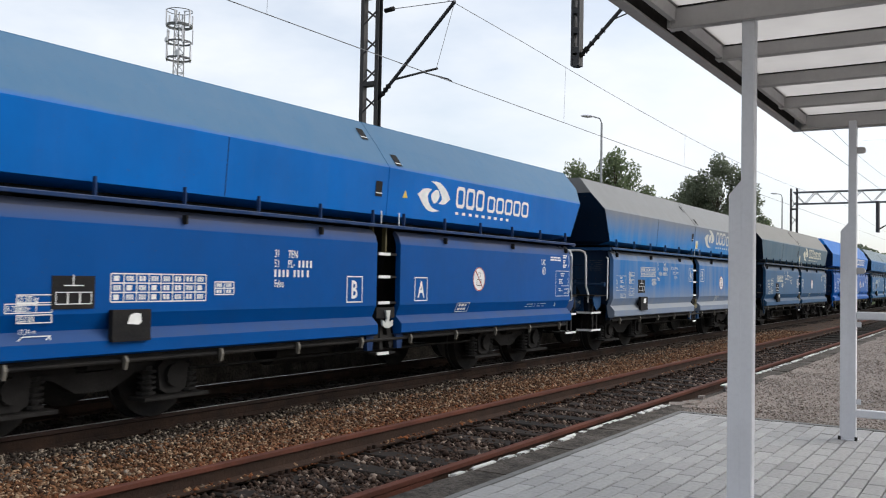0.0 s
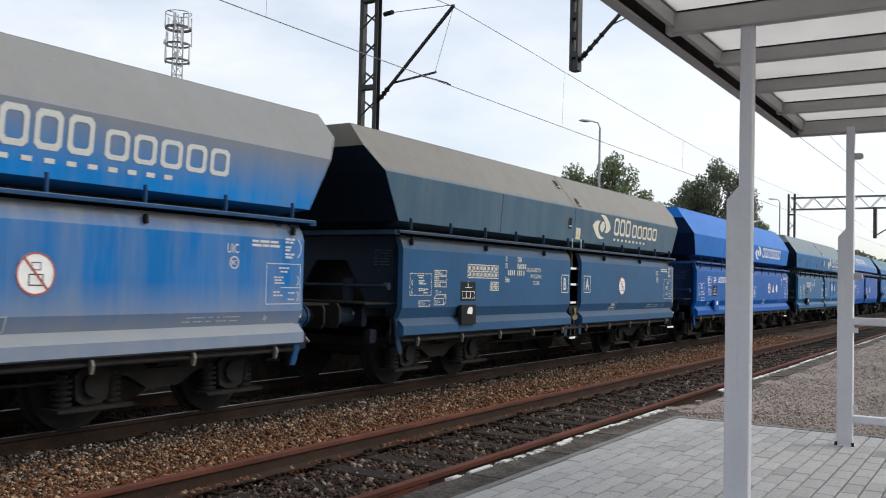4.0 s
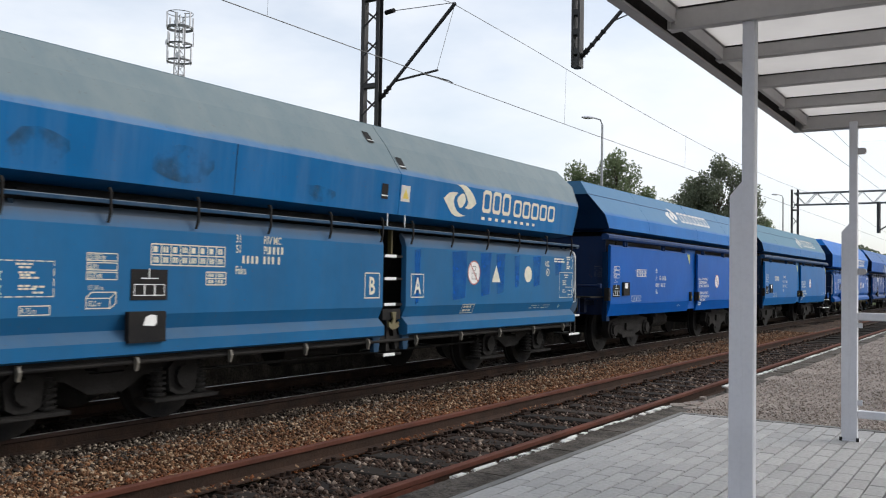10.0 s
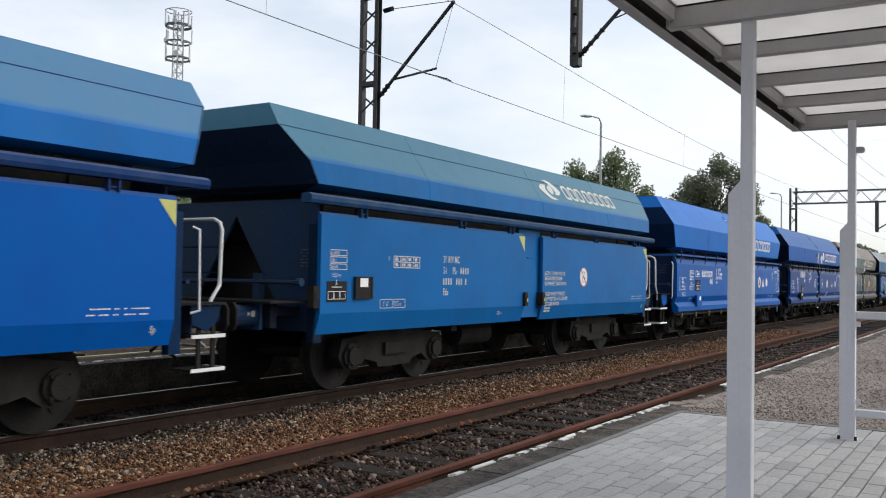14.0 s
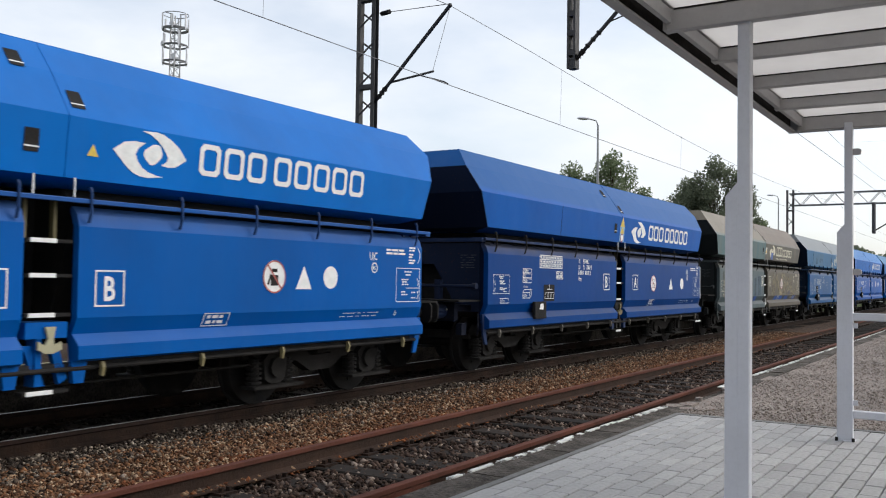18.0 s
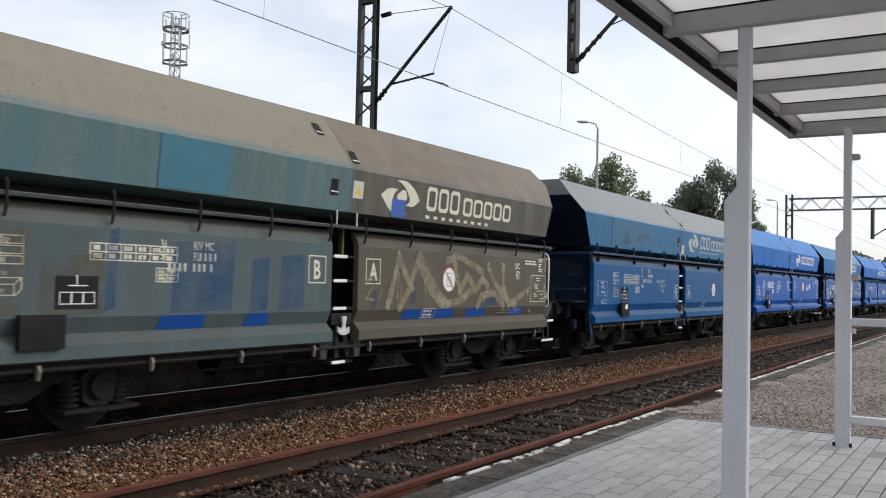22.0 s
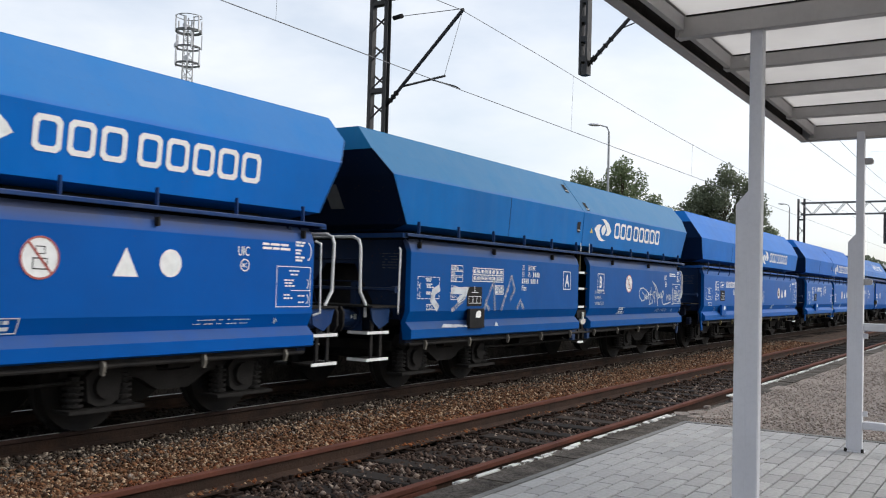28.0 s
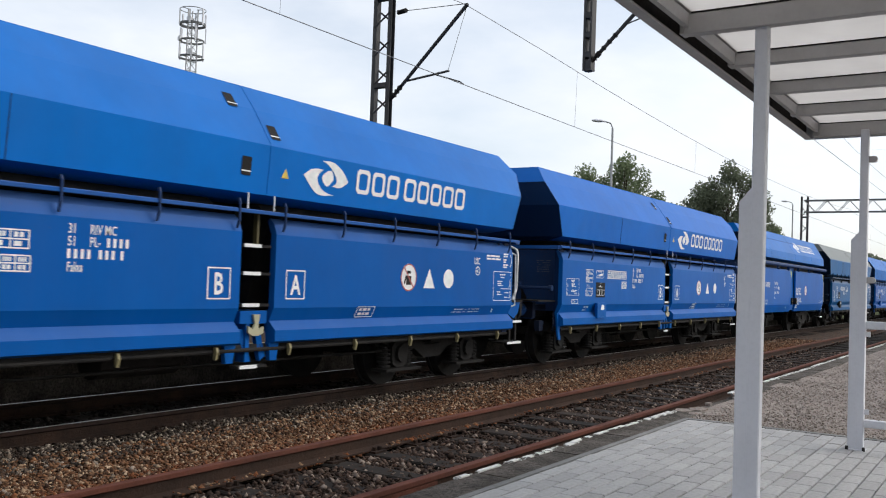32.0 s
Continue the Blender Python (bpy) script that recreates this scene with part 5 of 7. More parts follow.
    mark(panel_r, "sign_symbol", ("py", spec["dark_sign"]), (lambda bm: (flat_box(bm, -0.06, 0.06, -0.1, 0.02), flat_box(bm, -0.045, 0.045, 0.05, 0.09), ribbon(bm, ((-0.1, -0.08), (-0.06, 0.02)), 0.03))) if spec["dark_sign"] else (lambda bm: (frame_lines(bm, -0.07, 0.07, -0.1, 0.0, 0.01), frame_lines(bm, -0.045, 0.045, 0.03, 0.1, 0.008))), cy, cz, BLACK, x=1.506)
    if spec["shapes"]:
        mark(panel_r, "triangle_mark", ("tri",), lambda bm: flat_poly(bm, ((-0.14, -0.13), (0.14, -0.13), (0, 0.14))), cy + spec["shapes"], cz - 0.01, ink)
        mark(panel_r, "disc_mark", ("dot",), lambda bm: disc(bm, 0, 0, 0.135), cy + spec["shapes"] * spec["dot"], cz, ink)
    words_on(panel_r, "UIC", 4.55, 1.755, 0.10, ink, squeeze=0.72)
    mark(panel_r, "ring_mark", ("ring",), lambda bm: disc(bm, 0, 0, 0.068, 0.054), 4.66, 1.655, ink)
    words_on(panel_r, "MC", 4.618, 1.63, 0.05, ink, squeeze=0.72)
    mark(panel_r, "maintenance_grid", ("plate_r",), instruction_panel(0.57, 0.46, 5), 5.15, 1.205, ink)
    mark(panel_r, "small_print", ("upper_r",), lambda bm: (bars(bm, 0, 0.045, (0.10, 0.15, 0.12), 0.026, 0.018), bars(bm, 0, 0, (0.14, 0.10, 0.16), 0.026, 0.018)), 4.92, 1.84, ink)
    mark(panel_r, "small_print", ("upper_r2",), lambda bm: [bars(bm, 0, b, ws, 0.022, 0.014) for b, ws in ((0.19, (0.09, 0.05)), (0.155, (0.06, 0.06)), (0.10, (0.10,)), (0.065, (0.08,)), (0.02, (0.07, 0.07)), (-0.015, (0.12,)))], 5.45, 1.74, ink)
    mark(panel_r, "lever_arc", ("larc",), lambda bm: arc(bm, -0.06, 0, 0.12, -1.0, 1.0, 0.013), 5.66, 1.84, ink)
    words_on(panel_r, "Sp", 5.15, 1.035, 0.06, ink, x=1.46, lean=0.42)
    mark(panel_r, "coupling_frame", ("cf",), lambda bm: (frame_lines(bm, 0, 0.36, 0, 0.15, 0.01), bars(bm, 0.05, 0.09, (0.05, 0.08, 0.05), 0.035, 0.02), bars(bm, 0.05, 0.03, (0.07, 0.04, 0.08), 0.035, 0.02)), 1.75, 1.0, ink, x=1.452, lean=0.42)
    mark(panel_r, "small_print", ("low_r",), small_print(2, 0.8, 0.09, 8, False), 4.0, 1.02, ink, x=1.462, lean=0.42)


WARN_AT = ((0.42, 2.63), (0.29, 2.66), (0.21, 2.475))


def hopper_markings(body, spec, ink):
    """The owner's emblem and name on the hopper, as plain shapes."""
    y, z, s = spec["logo"]
    kind = "A1" if spec["variant"] == 1 else "A"
    lean = hopper_face(kind, 2.5)[1]
    face = lambda zz: hopper_face(kind, zz)[0]
    mark(body, "emblem", ("logo",), logo_swirl, y, z - 0.03, ink, face(z - 0.03), lean, s, s * 0.69)
    low = spec["low"]
    name_blocks(body, y + s * 1.2, z + (0.09 if low else 0.075) * s, ink, face(z + 0.075 * s), lean, s * (2.75 if low else 3.15), s * 0.37, low)
    if low:
        mark(body, "name_bar", ("sub",), lambda bm: bars(bm, 0, 0, (0.05,) * 9, 0.06, 0.06), y + s * 1.2, z - 0.03 * s, ink, face(z - 0.03), lean, s * 2.1, s * 0.8)
    at = WARN_AT[spec["warn"] * spec["variant"]]
    if spec["seed"] != 11:
        mark(body, "warning_sign", ("warn", spec["warn"]), (lambda bm: flat_poly(bm, ((-0.06, -0.05), (0.06, -0.05), (0, 0.06)))) if spec["warn"] == 0 else (lambda bm: flat_box(bm, -0.105, 0.105, -0.11, 0.11)), *at, YELLOW if spec["warn"] == 0 else DULLWHITE, face(at[1]), lean)
    if spec["warn"]:
        mark(body, "warning_triangle", ("warn2",), lambda bm: flat_poly(bm, ((-0.075, -0.07), (0.075, -0.07), (0, 0.075))), *at, YELLOW, face(at[1]) + 0.003, lean)
    if spec["seed"] == 11:
        # a column of warning signs beside the emblem
        mark(body, "warning_sign", ("wtri",), lambda bm: flat_poly(bm, ((-0.13, -0.09), (0.13, -0.09), (0, 0.12))), 0.198, 2.785, YELLOW, face(2.785), lean)
        mark(body, "sign_plate", ("wplate",), lambda bm: flat_box(bm, -0.13, 0.13, -0.16, 0.16), 0.198, 2.545, plain("pale_blue_sign", (0.16, 0.36, 0.60), 0.5), face(2.545), lean, label="pale blue sign plate")
        mark(body, "warning_sign", ("wtri2",), lambda bm: flat_poly(bm, ((-0.105, -0.07), (0.105, -0.07), (0, 0.10))), 0.198, 2.625, YELLOW, face(2.625) + 0.003, lean)
        mark(body, "sign_disc", ("wdisc",), lambda bm: disc(bm, 0, 0, 0.075, 0, 18), 0.198, 2.465, PAPER, face(2.465) + 0.003, lean)
        mark(body, "sign_ring", ("wring",), lambda bm: disc(bm, 0, 0, 0.088, 0.07, 18), 0.198, 2.465, RED, face(2.465) + 0.0045, lean)
    # footholds: dark slots with a bright bar
    for yy, zz in ((-0.19, 2.65), (0.29, 3.08), (-0.18, 3.39)):
        xx, ln = hopper_face(kind, zz, 0.008)
        mark(body, "foothold", ("hole",), lambda bm: flat_box(bm, -0.07, 0.07, -0.1, 0.1), yy, zz, BLACK, xx, ln)
        mark(body, "foothold_bar", ("hbar",), lambda bm: flat_box(bm, -0.07, 0.07, -0.062, -0.048), yy, zz, WHITE, xx + 0.004, ln)


def end_gear(wagon, s, long_end, handrails, dark, step_paint, under, plate, spec_buffer, kind="A", grab=False):
    """What sits beyond the hopper at one end; s is -1 or 1 along y."""
    reach = 6.85 if long_end else 6.65
    turn = Matrix.Identity(4) if s > 0 else pose(0, 0, 0, 0, 0, 180)
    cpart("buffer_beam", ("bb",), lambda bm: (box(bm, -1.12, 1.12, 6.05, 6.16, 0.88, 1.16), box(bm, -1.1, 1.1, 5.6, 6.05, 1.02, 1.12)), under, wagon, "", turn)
    cpart("end_platform", ("ep",), lambda bm: (box(bm, -1.36, 1.36, 5.72, 6.42, 1.18, 1.205),), GRIME, wagon, "", turn)
    if kind == "B":
        cpart("end_plate", ("epB",), lambda bm: prism(bm, [(-1.34, 0.82), (-0.70, 0.82), (-0.70, 1.18), (0, 2.25), (0.70, 1.18), (0.70, 0.82), (1.34, 0.82), (1.34, 2.44), (-1.34, 2.44)], 5.58, 5.62), plate, wagon, "sooty end plate with a triangular opening, shade in its paint", turn)
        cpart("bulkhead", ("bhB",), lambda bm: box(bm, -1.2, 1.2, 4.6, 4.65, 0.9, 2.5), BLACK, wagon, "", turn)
    else:
        cpart("end_plate", ("epA",), lambda bm: prism(bm, [(-1.43, 1.0), (-0.66, 1.0), (-0.62, 1.25), (-0.28, 1.78), (0.28, 1.78), (0.62, 1.25), (0.66, 1.0), (1.43, 1.0), (1.43, 2.12), (-1.43, 2.12)], 5.40, 5.45), plate, wagon, "sooty end plate with an opening, shade in its paint", turn)
    for sx in (1, -1):
        m = turn @ Matrix.Translation((sx * 0.875, reach - 0.62, 1.03))
        b = cpart("buffer", ("bh",), buffer_housing, spec_buffer, wagon, "", m)
        bmk = mark(b, "buffer_mark", ("bmk",), lambda bm: (flat_poly(bm, ((0.08, -0.03), (0.08, 0.03), (0.13, 0))), flat_box(bm, 0.14, 0.20, -0.035, 0.035)), 0.10, 0.02, DULLWHITE, 0.129)
        if s < 0:
            bmk.matrix_basis = pose(0, 0.36, 0, 0, 0, 180) @ bmk.matrix_basis
        cpart("buffer_head", ("bd",), buffer_head, BLACK, b)
        cpart("corner_post", ("cp", sx), lambda bm: box(bm, sx * 1.38 - 0.05, sx * 1.38 + 0.05, 5.6, 5.75, 0.7, 2.12), dark, wagon, "", turn)
        if not handrails and kind == "A":
            cpart("corner_foot", ("cft", sx), lambda bm: prism(bm, [(5.70, 0.98), (5.84, 0.98), (5.80, 0.66), (5.74, 0.50), (5.66, 0.50), (5.70, 0.66)], sx * 1.43 - 0.015, sx * 1.43 + 0.015, "x"), step_paint, wagon, "", turn)
    cpart("chute", ("ch",), lambda bm: prism(bm, [(5.36, 1.95), (5.32, 1.95), (4.2, 1.0), (4.24, 0.96)], -1.0, 1.0, "x"), BLACK, wagon, "", turn)
    cpart("coupling_hook", ("hk",), lambda bm: (box(bm, -0.05, 0.05, 6.23, 6.5, 0.98, 1.08), rod(bm, (0, 6.45, 1.0), (0, 6.62, 0.8), 0.04, 8), box(bm, -0.09, 0.09, 6.5, 6.66, 0.72, 0.8)), BLACK, wagon, "", turn)
    cpart("brake_hose", ("hz",), lambda bm: pipe(bm, [(0.45, 6.23, 0.9), (0.45, 6.38, 0.82), (0.43, 6.48, 0.62), (0.4, 6.6, 0.55)], 0.022), BLACK, wagon, "", turn)
    cpart("shunter_handle", ("sh",), lambda bm: pipe(bm, [(1.06, 6.24, 0.86), (1.06, 6.42, 0.72), (0.7, 6.42, 0.72), (0.7, 6.24, 0.86)], 0.016), STEEL, wagon, "bright steel handle under the buffer", turn)
    cpart("brake_pipe", ("bp",), lambda bm: (pipe(bm, [(-1.35, 5.9, 1.42), (1.35, 5.9, 1.42)], 0.028), box(bm, -0.70, -0.60, 5.82, 5.92, 1.2, 1.52), rod(bm, (-1.37, 5.9, 1.42), (-1.30, 5.9, 1.42), 0.05, 10)), plate, wagon, "", turn)
    if kind == "A" and not handrails:
        for sx in (1, -1):
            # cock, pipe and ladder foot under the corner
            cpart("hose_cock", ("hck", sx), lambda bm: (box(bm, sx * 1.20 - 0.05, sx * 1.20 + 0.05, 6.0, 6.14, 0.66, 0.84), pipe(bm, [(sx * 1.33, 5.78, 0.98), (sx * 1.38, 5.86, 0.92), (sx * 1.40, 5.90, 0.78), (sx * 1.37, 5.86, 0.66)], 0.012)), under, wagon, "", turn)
            if s > 0 and grab:
                cpart("grab_rail", ("dgr", sx), lambda bm: pipe(bm, [(sx * 1.44, 5.78, 1.95), (sx * 1.45, 5.90, 1.97), (sx * 1.45, 6.00, 1.88), (sx * 1.45, 6.00, 1.42), (sx * 1.45, 5.92, 1.34), (sx * 1.44, 5.78, 1.33)], 0.018, 8), WHITE, wagon, "white bent grab rail", turn)
    if handrails:
        for sx in (1, -1):
            cpart("step_bracket", ("sbk", sx), lambda bm: prism(bm, [(5.98, 1.175), (6.40, 1.175), (6.34, 1.0), (6.2, 0.9), (6.0, 0.98)], sx * 1.31 - 0.01, sx * 1.31 + 0.01, "x"), step_paint, wagon, "", turn)
            cpart("corner_step", ("cs", sx), lambda bm: (box(bm, sx * 1.16 - 0.16, sx * 1.16 + 0.16, 6.0, 6.46, 0.84, 0.862), box(bm, sx * 1.16 - 0.16, sx * 1.16 + 0.16, 6.0, 6.46, 0.49, 0.512), box(bm, sx * 1.28 - 0.012, sx * 1.28 + 0.012, 6.10, 6.15, 0.5, 1.0), box(bm, sx * 1.28 - 0.012, sx * 1.28 + 0.012, 6.30, 6.35, 0.5, 1.0)), BLACK, wagon, "", turn)
            for z in (0.85, 0.50):
                cpart("step_edge", ("se", sx), lambda bm: (box(bm, sx * 1.322 - 0.004, sx * 1.322 + 0.004, 5.995, 6.465, -0.018, 0.020), box(bm, sx * 1.16 - 0.16, sx * 1.16 + 0.16, 6.461, 6.469, -0.018, 0.02)), WHITE, wagon, "white-painted step edge", turn @ Matrix.Translation((0, 0, z)))
            cpart("grab_rail", ("gr", sx), lambda bm: pipe(bm, [(sx * 1.40, 5.90, 1.98), (sx * 1.45, 5.95, 1.95), (sx * 1.45, 5.97, 1.13), (sx * 1.40, 5.90, 1.10)], 0.014), WHITE, wagon, "white grab rail", turn)
        # a hoop across the gallery: white top bar and uprights, thinner dark bars between
        cpart("handrail", ("hr",), lambda bm: pipe(bm, [(-1.2, 6.36, 1.05), (-1.2, 6.36, 1.22), (-1.2, 6.48, 1.38), (-1.2, 6.5, 1.98), (-1.17, 6.5, 2.06), (-1.08, 6.5, 2.10), (1.08, 6.5, 2.10), (1.17, 6.5, 2.06), (1.2, 6.5, 1.98), (1.2, 6.48, 1.38), (1.2, 6.36, 1.22), (1.2, 6.36, 1.05)], 0.021, 8), WHITE, wagon, "white tubular handrail", turn)
        for z in (1.52, 1.80):
            cpart("gallery_bar", ("gb",), lambda bm: pipe(bm, [(-1.2, 6.49, 0), (1.2, 6.49, 0)], 0.010, 5), dark, wagon, "", turn @ Matrix.Translation((0, 0, z)))
        for q in (-0.4, 0.4):
            cpart("gallery_post", ("gpo",), lambda bm: pipe(bm, [(0, 6.40, 1.2), (0, 6.49, 1.4), (0, 6.5, 2.09)], 0.013, 5), dark, wagon, "", turn @ Matrix.Translation((q, 0, 0)))
        cpart("hand_brake", ("hb",), lambda bm: (rod(bm, (0.3, 6.1, 1.2), (0.3, 6.1, 1.95), 0.03, 8), rod(bm, (0.3, 6.12, 1.85), (0.3, 6.16, 1.85), 0.2, 16)), BLACK, wagon, "", turn)


def running_gear(wagon, kind):
    """Bogies, wheels and brake gear; returns the wheelsets with their places along the wagon."""
    wheels = []
    for s in (-1, 1):
        if kind == "B":
            c, half = 3.61 * s, 1.0
            bg = cpart("bogie", ("castbogie",), cast_bogie, GRIME, wagon, "grimy cast steel bogie", Matrix.Translation((0, c, 0)))
        else:
            c, half = 4.15 * s, 0.9
            bg = cpart("bogie", ("y25",), y25, GRIME, wagon, "grimy welded steel bogie", Matrix.Translation((0, c, 0)))
        for e in (-1, 1):
            for sx in (1, -1):
                m = Matrix.Translation((sx * 1.03 if kind == "B" else sx * 0.98, e * half, 0)) @ (Matrix.Identity(4) if sx > 0 else pose(0, 0, 0, 0, 0, 180))
                if kind == "B":
                    cpart("axle_box", ("rbox",), round_box, GRIME, bg, "", m)
                else:
                    cpart("axle_box", ("abox",), axlebox, GRIME, bg, "", m)
                    for q in (-0.27, 0.27):
                        cpart("coil_spring", ("coil",), coil, GRIME, bg, "", m @ Matrix.Translation((0.05, q, 0)))
            w = cpart("wheelset", ("wset",), wheelset, BLACK, wagon, "steel wheelset with grimy wheels", Matrix.Translation((0, c + e * half, 0.46)))
            wheels.append((w, c + e * half))
    cpart("centre_sill", ("sill",), lambda bm: (box(bm, -0.35, 0.35, -6.1, 6.1, 0.86, 1.1), box(bm, -1.3, 1.3, -2.4, -2.25, 0.7, 0.95), box(bm, -1.3, 1.3, 2.25, 2.4, 0.7, 0.95)), GRIME, wagon)
    cpart("air_tank", ("tank",), lambda bm: rod(bm, (0.75, -1.5, 0.6), (0.75, -0.5, 0.6), 0.2, 16), GRIME, wagon)
    if kind == "A":
        cpart("brake_rod", ("brod",), lambda bm: pipe(bm, [(1.05, -3.0, 0.5), (1.05, 3.0, 0.5)], 0.018), GRIME, wagon)
    return wheels


def wagon_a(spec):
    """Four-axle saddle-bottom hopper wagon with an emptying gap in mid-length."""
    w = thing("hopper_wagon", spec["label"], "freight wagon", "wagons of the train")
    up, low, end = spec["upper"], spec["lower"], spec["end"]
    ink = spec["ink"]
    f = -1 if spec["flip"] else 1
    kind = "A1" if spec["variant"] == 1 else "A"
    body = cpart("hopper", ("hopper", kind), lambda bm: loft(bm, hopper_rings(kind)), up, w)
    cpart("hopper_seam", ("seam", kind), lambda bm: hopper_rib(bm, kind, 0.155 if kind == "A1" else 0.015, 0.20 if kind == "A1" else 0.055, 0.006), up, body)
    cpart("plate_seam", ("seam2", kind), lambda bm: hopper_rib(bm, kind, -2.892, -2.884, 0.003, False), BLACK, body, "thin dark weld seam")
    cpart("top_rim", ("rim", kind), lambda bm: rim_bars(bm, kind), up, body)
    # chute behind the doors, black so that its colour carries the recess shade
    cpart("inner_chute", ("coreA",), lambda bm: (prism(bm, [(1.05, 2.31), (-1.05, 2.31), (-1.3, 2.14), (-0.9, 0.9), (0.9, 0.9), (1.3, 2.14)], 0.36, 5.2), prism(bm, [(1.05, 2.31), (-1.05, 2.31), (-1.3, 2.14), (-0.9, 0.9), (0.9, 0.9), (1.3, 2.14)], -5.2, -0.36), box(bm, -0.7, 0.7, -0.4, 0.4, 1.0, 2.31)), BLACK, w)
    panels = []
    for side in (1, -1):
        for a, b, k in ((-5.77, -0.265, 0), (0.265, 5.77, 1)):
            prof = PANEL_A if side > 0 else mirrored(PANEL_A)
            p = cpart("door_panel", ("pA", side, k), lambda bm: prism(bm, prof, a, b), spec["lower_r"] if k else low, w)
            if side > 0:
                panels.append(p)
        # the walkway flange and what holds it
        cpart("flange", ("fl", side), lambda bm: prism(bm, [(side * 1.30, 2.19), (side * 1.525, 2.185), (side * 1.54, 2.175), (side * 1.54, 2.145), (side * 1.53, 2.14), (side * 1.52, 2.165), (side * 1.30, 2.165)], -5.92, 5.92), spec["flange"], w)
        for k in range(12):
            y = (0.35 + 1.045 * (k % 6)) * (1 if k < 6 else -1)
            if spec["variant"] == 1:
                cpart("bracket", ("brk1", side), lambda bm: prism(bm, [(side * 1.50, 2.29), (side * 1.535, 2.29), (side * 1.555, 2.25), (side * 1.555, 2.06), (side * 1.525, 1.97), (side * 1.505, 1.97), (side * 1.535, 2.07), (side * 1.535, 2.24)], -0.010, 0.010), spec["plate"] if spec["new"] else GRIME, w, "", Matrix.Translation((0, y, 0)))
            else:
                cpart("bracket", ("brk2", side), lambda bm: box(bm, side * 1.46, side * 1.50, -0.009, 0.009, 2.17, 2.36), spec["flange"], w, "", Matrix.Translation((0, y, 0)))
                if k % 6 in (1, 3, 5):
                    cpart("door_lug", ("lug", side), lambda bm: box(bm, side * 1.47, side * 1.53, -0.012, 0.012, 1.99, 2.08), GRIME, w, "", Matrix.Translation((0, y, 0)))
        cpart("lower_sill", ("ls", side), lambda bm: (box(bm, 1.34 if side > 0 else -1.42, 1.42 if side > 0 else -1.34, -5.75, 5.75, 0.67, 0.735), rod(bm, (side * 1.45, -5.7, 0.68), (side * 1.45, 5.7, 0.68), 0.022, 8)), BLACK, w)
        for k in range(10):
            y = (0.55 + 1.2 * (k % 5)) * (1 if k < 5 else -1)
            cpart("door_hook", ("hook", side), lambda bm: prism(bm, [(side * 1.47, 0.73), (side * 1.50, 0.73), (side * 1.52, 0.68), (side * 1.50, 0.60), (side * 1.47, 0.61)], -0.016, 0.016), plain("grimy_yellow_paint", (0.20, 0.17, 0.08), 0.7) if spec["new"] else plain("soiled_pale_hook", (0.13, 0.12, 0.10), 0.7), w, "", Matrix.Translation((0, y, 0)))
    # the gap between the doors: posts, rungs, lever box and hook
    for y in (-0.17, 0.12):
        cpart("gap_post", ("gp",), lambda bm: box(bm, 1.30, 1.36, -0.016, 0.016, 1.78, 2.16), DULLYELLOW, w, "", Matrix.Translation((0, y, 0)))
    for z, b in ((1.80, 1), (1.50, 1), (1.16, 1), (0.50, 1)):
        cpart("ladder_rung", ("rung",), lambda bm: box(bm, 1.36, 1.47, -0.22, 0.22, -0.015, 0.015), BLACK, w, "", Matrix.Translation((0, 0, z)))
        cpart("rung_edge", ("rungw",), lambda bm: box(bm, 1.47, 1.48, -0.19, 0.06, -0.018, 0.02), WHITE, w, "white-painted rung edge", Matrix.Translation((0, 0, z)))
    cpart("lever_box", ("lever",), lambda bm: (box(bm, 1.2, 1.46, -0.2, 0.2, 0.96, 1.10), box(bm, 1.3, 1.44, -0.09, -0.03, 0.55, 0.96), prism(bm, [(-0.2, 0.9), (-0.12, 0.9), (0.02, 0.55), (-0.06, 0.55)], 1.36, 1.42, "x"), prism(bm, [(0.06, 0.9), (0.14, 0.9), (0.24, 0.6), (0.16, 0.55)], 1.36, 1.42, "x")), spec["lever"], w)
    cpart("lever_hook", ("lhook",), lambda bm: prism(bm, [(-0.03, 1.06), (0.07, 1.06), (0.05, 0.96), (0.06, 0.9), (0.13, 0.93), (0.13, 0.86), (0.05, 0.83), (-0.03, 0.83), (-0.1, 0.87), (-0.1, 0.94), (-0.03, 0.9), (0.0, 0.96)], 1.465, 1.49, "x"), plain("pale_lever_paint", (0.36, 0.34, 0.22), 0.6) if spec["new"] else DULLYELLOW if spec["seed"] % 3 else DULLWHITE, w, "hook-shaped lever end")
    for y in (-0.33, 0.33):
        cpart("foot_plate", ("fpl",), lambda bm: prism(bm, [(-0.08, 0.75), (0.08, 0.75), (0.05, 0.55), (-0.05, 0.55)], 1.40, 1.46, "x"), low if spec["new"] else spec["flange"], w, "", Matrix.Translation((0, y, 0)))
    for z, y0 in ((2.17, -0.2), (2.17, 0.2)):
        cpart("flange_post", ("fp",), lambda bm: box(bm, 1.50, 1.512, -0.006, 0.006, 0.02, 0.19), WHITE, w, "white-painted mark post", Matrix.Translation((0, y0, z)))
    # document holder and lashing sign
    lay = spec["lay"]
    by, bz = lay["board"]
    at_doc = Matrix.Translation((0, lay["doc"] + 4.0, 0))
    holder = cpart("document_holder", ("doc",), lambda bm: (box(bm, 1.52, 1.575, -4.22, -3.79, 0.87, 1.16), box(bm, 1.575, 1.582, -4.22, -3.79, 0.87, 0.895), box(bm, 1.44, 1.53, -4.1, -3.9, 0.95, 1.1)), spec["holder"], w, "", at_doc)
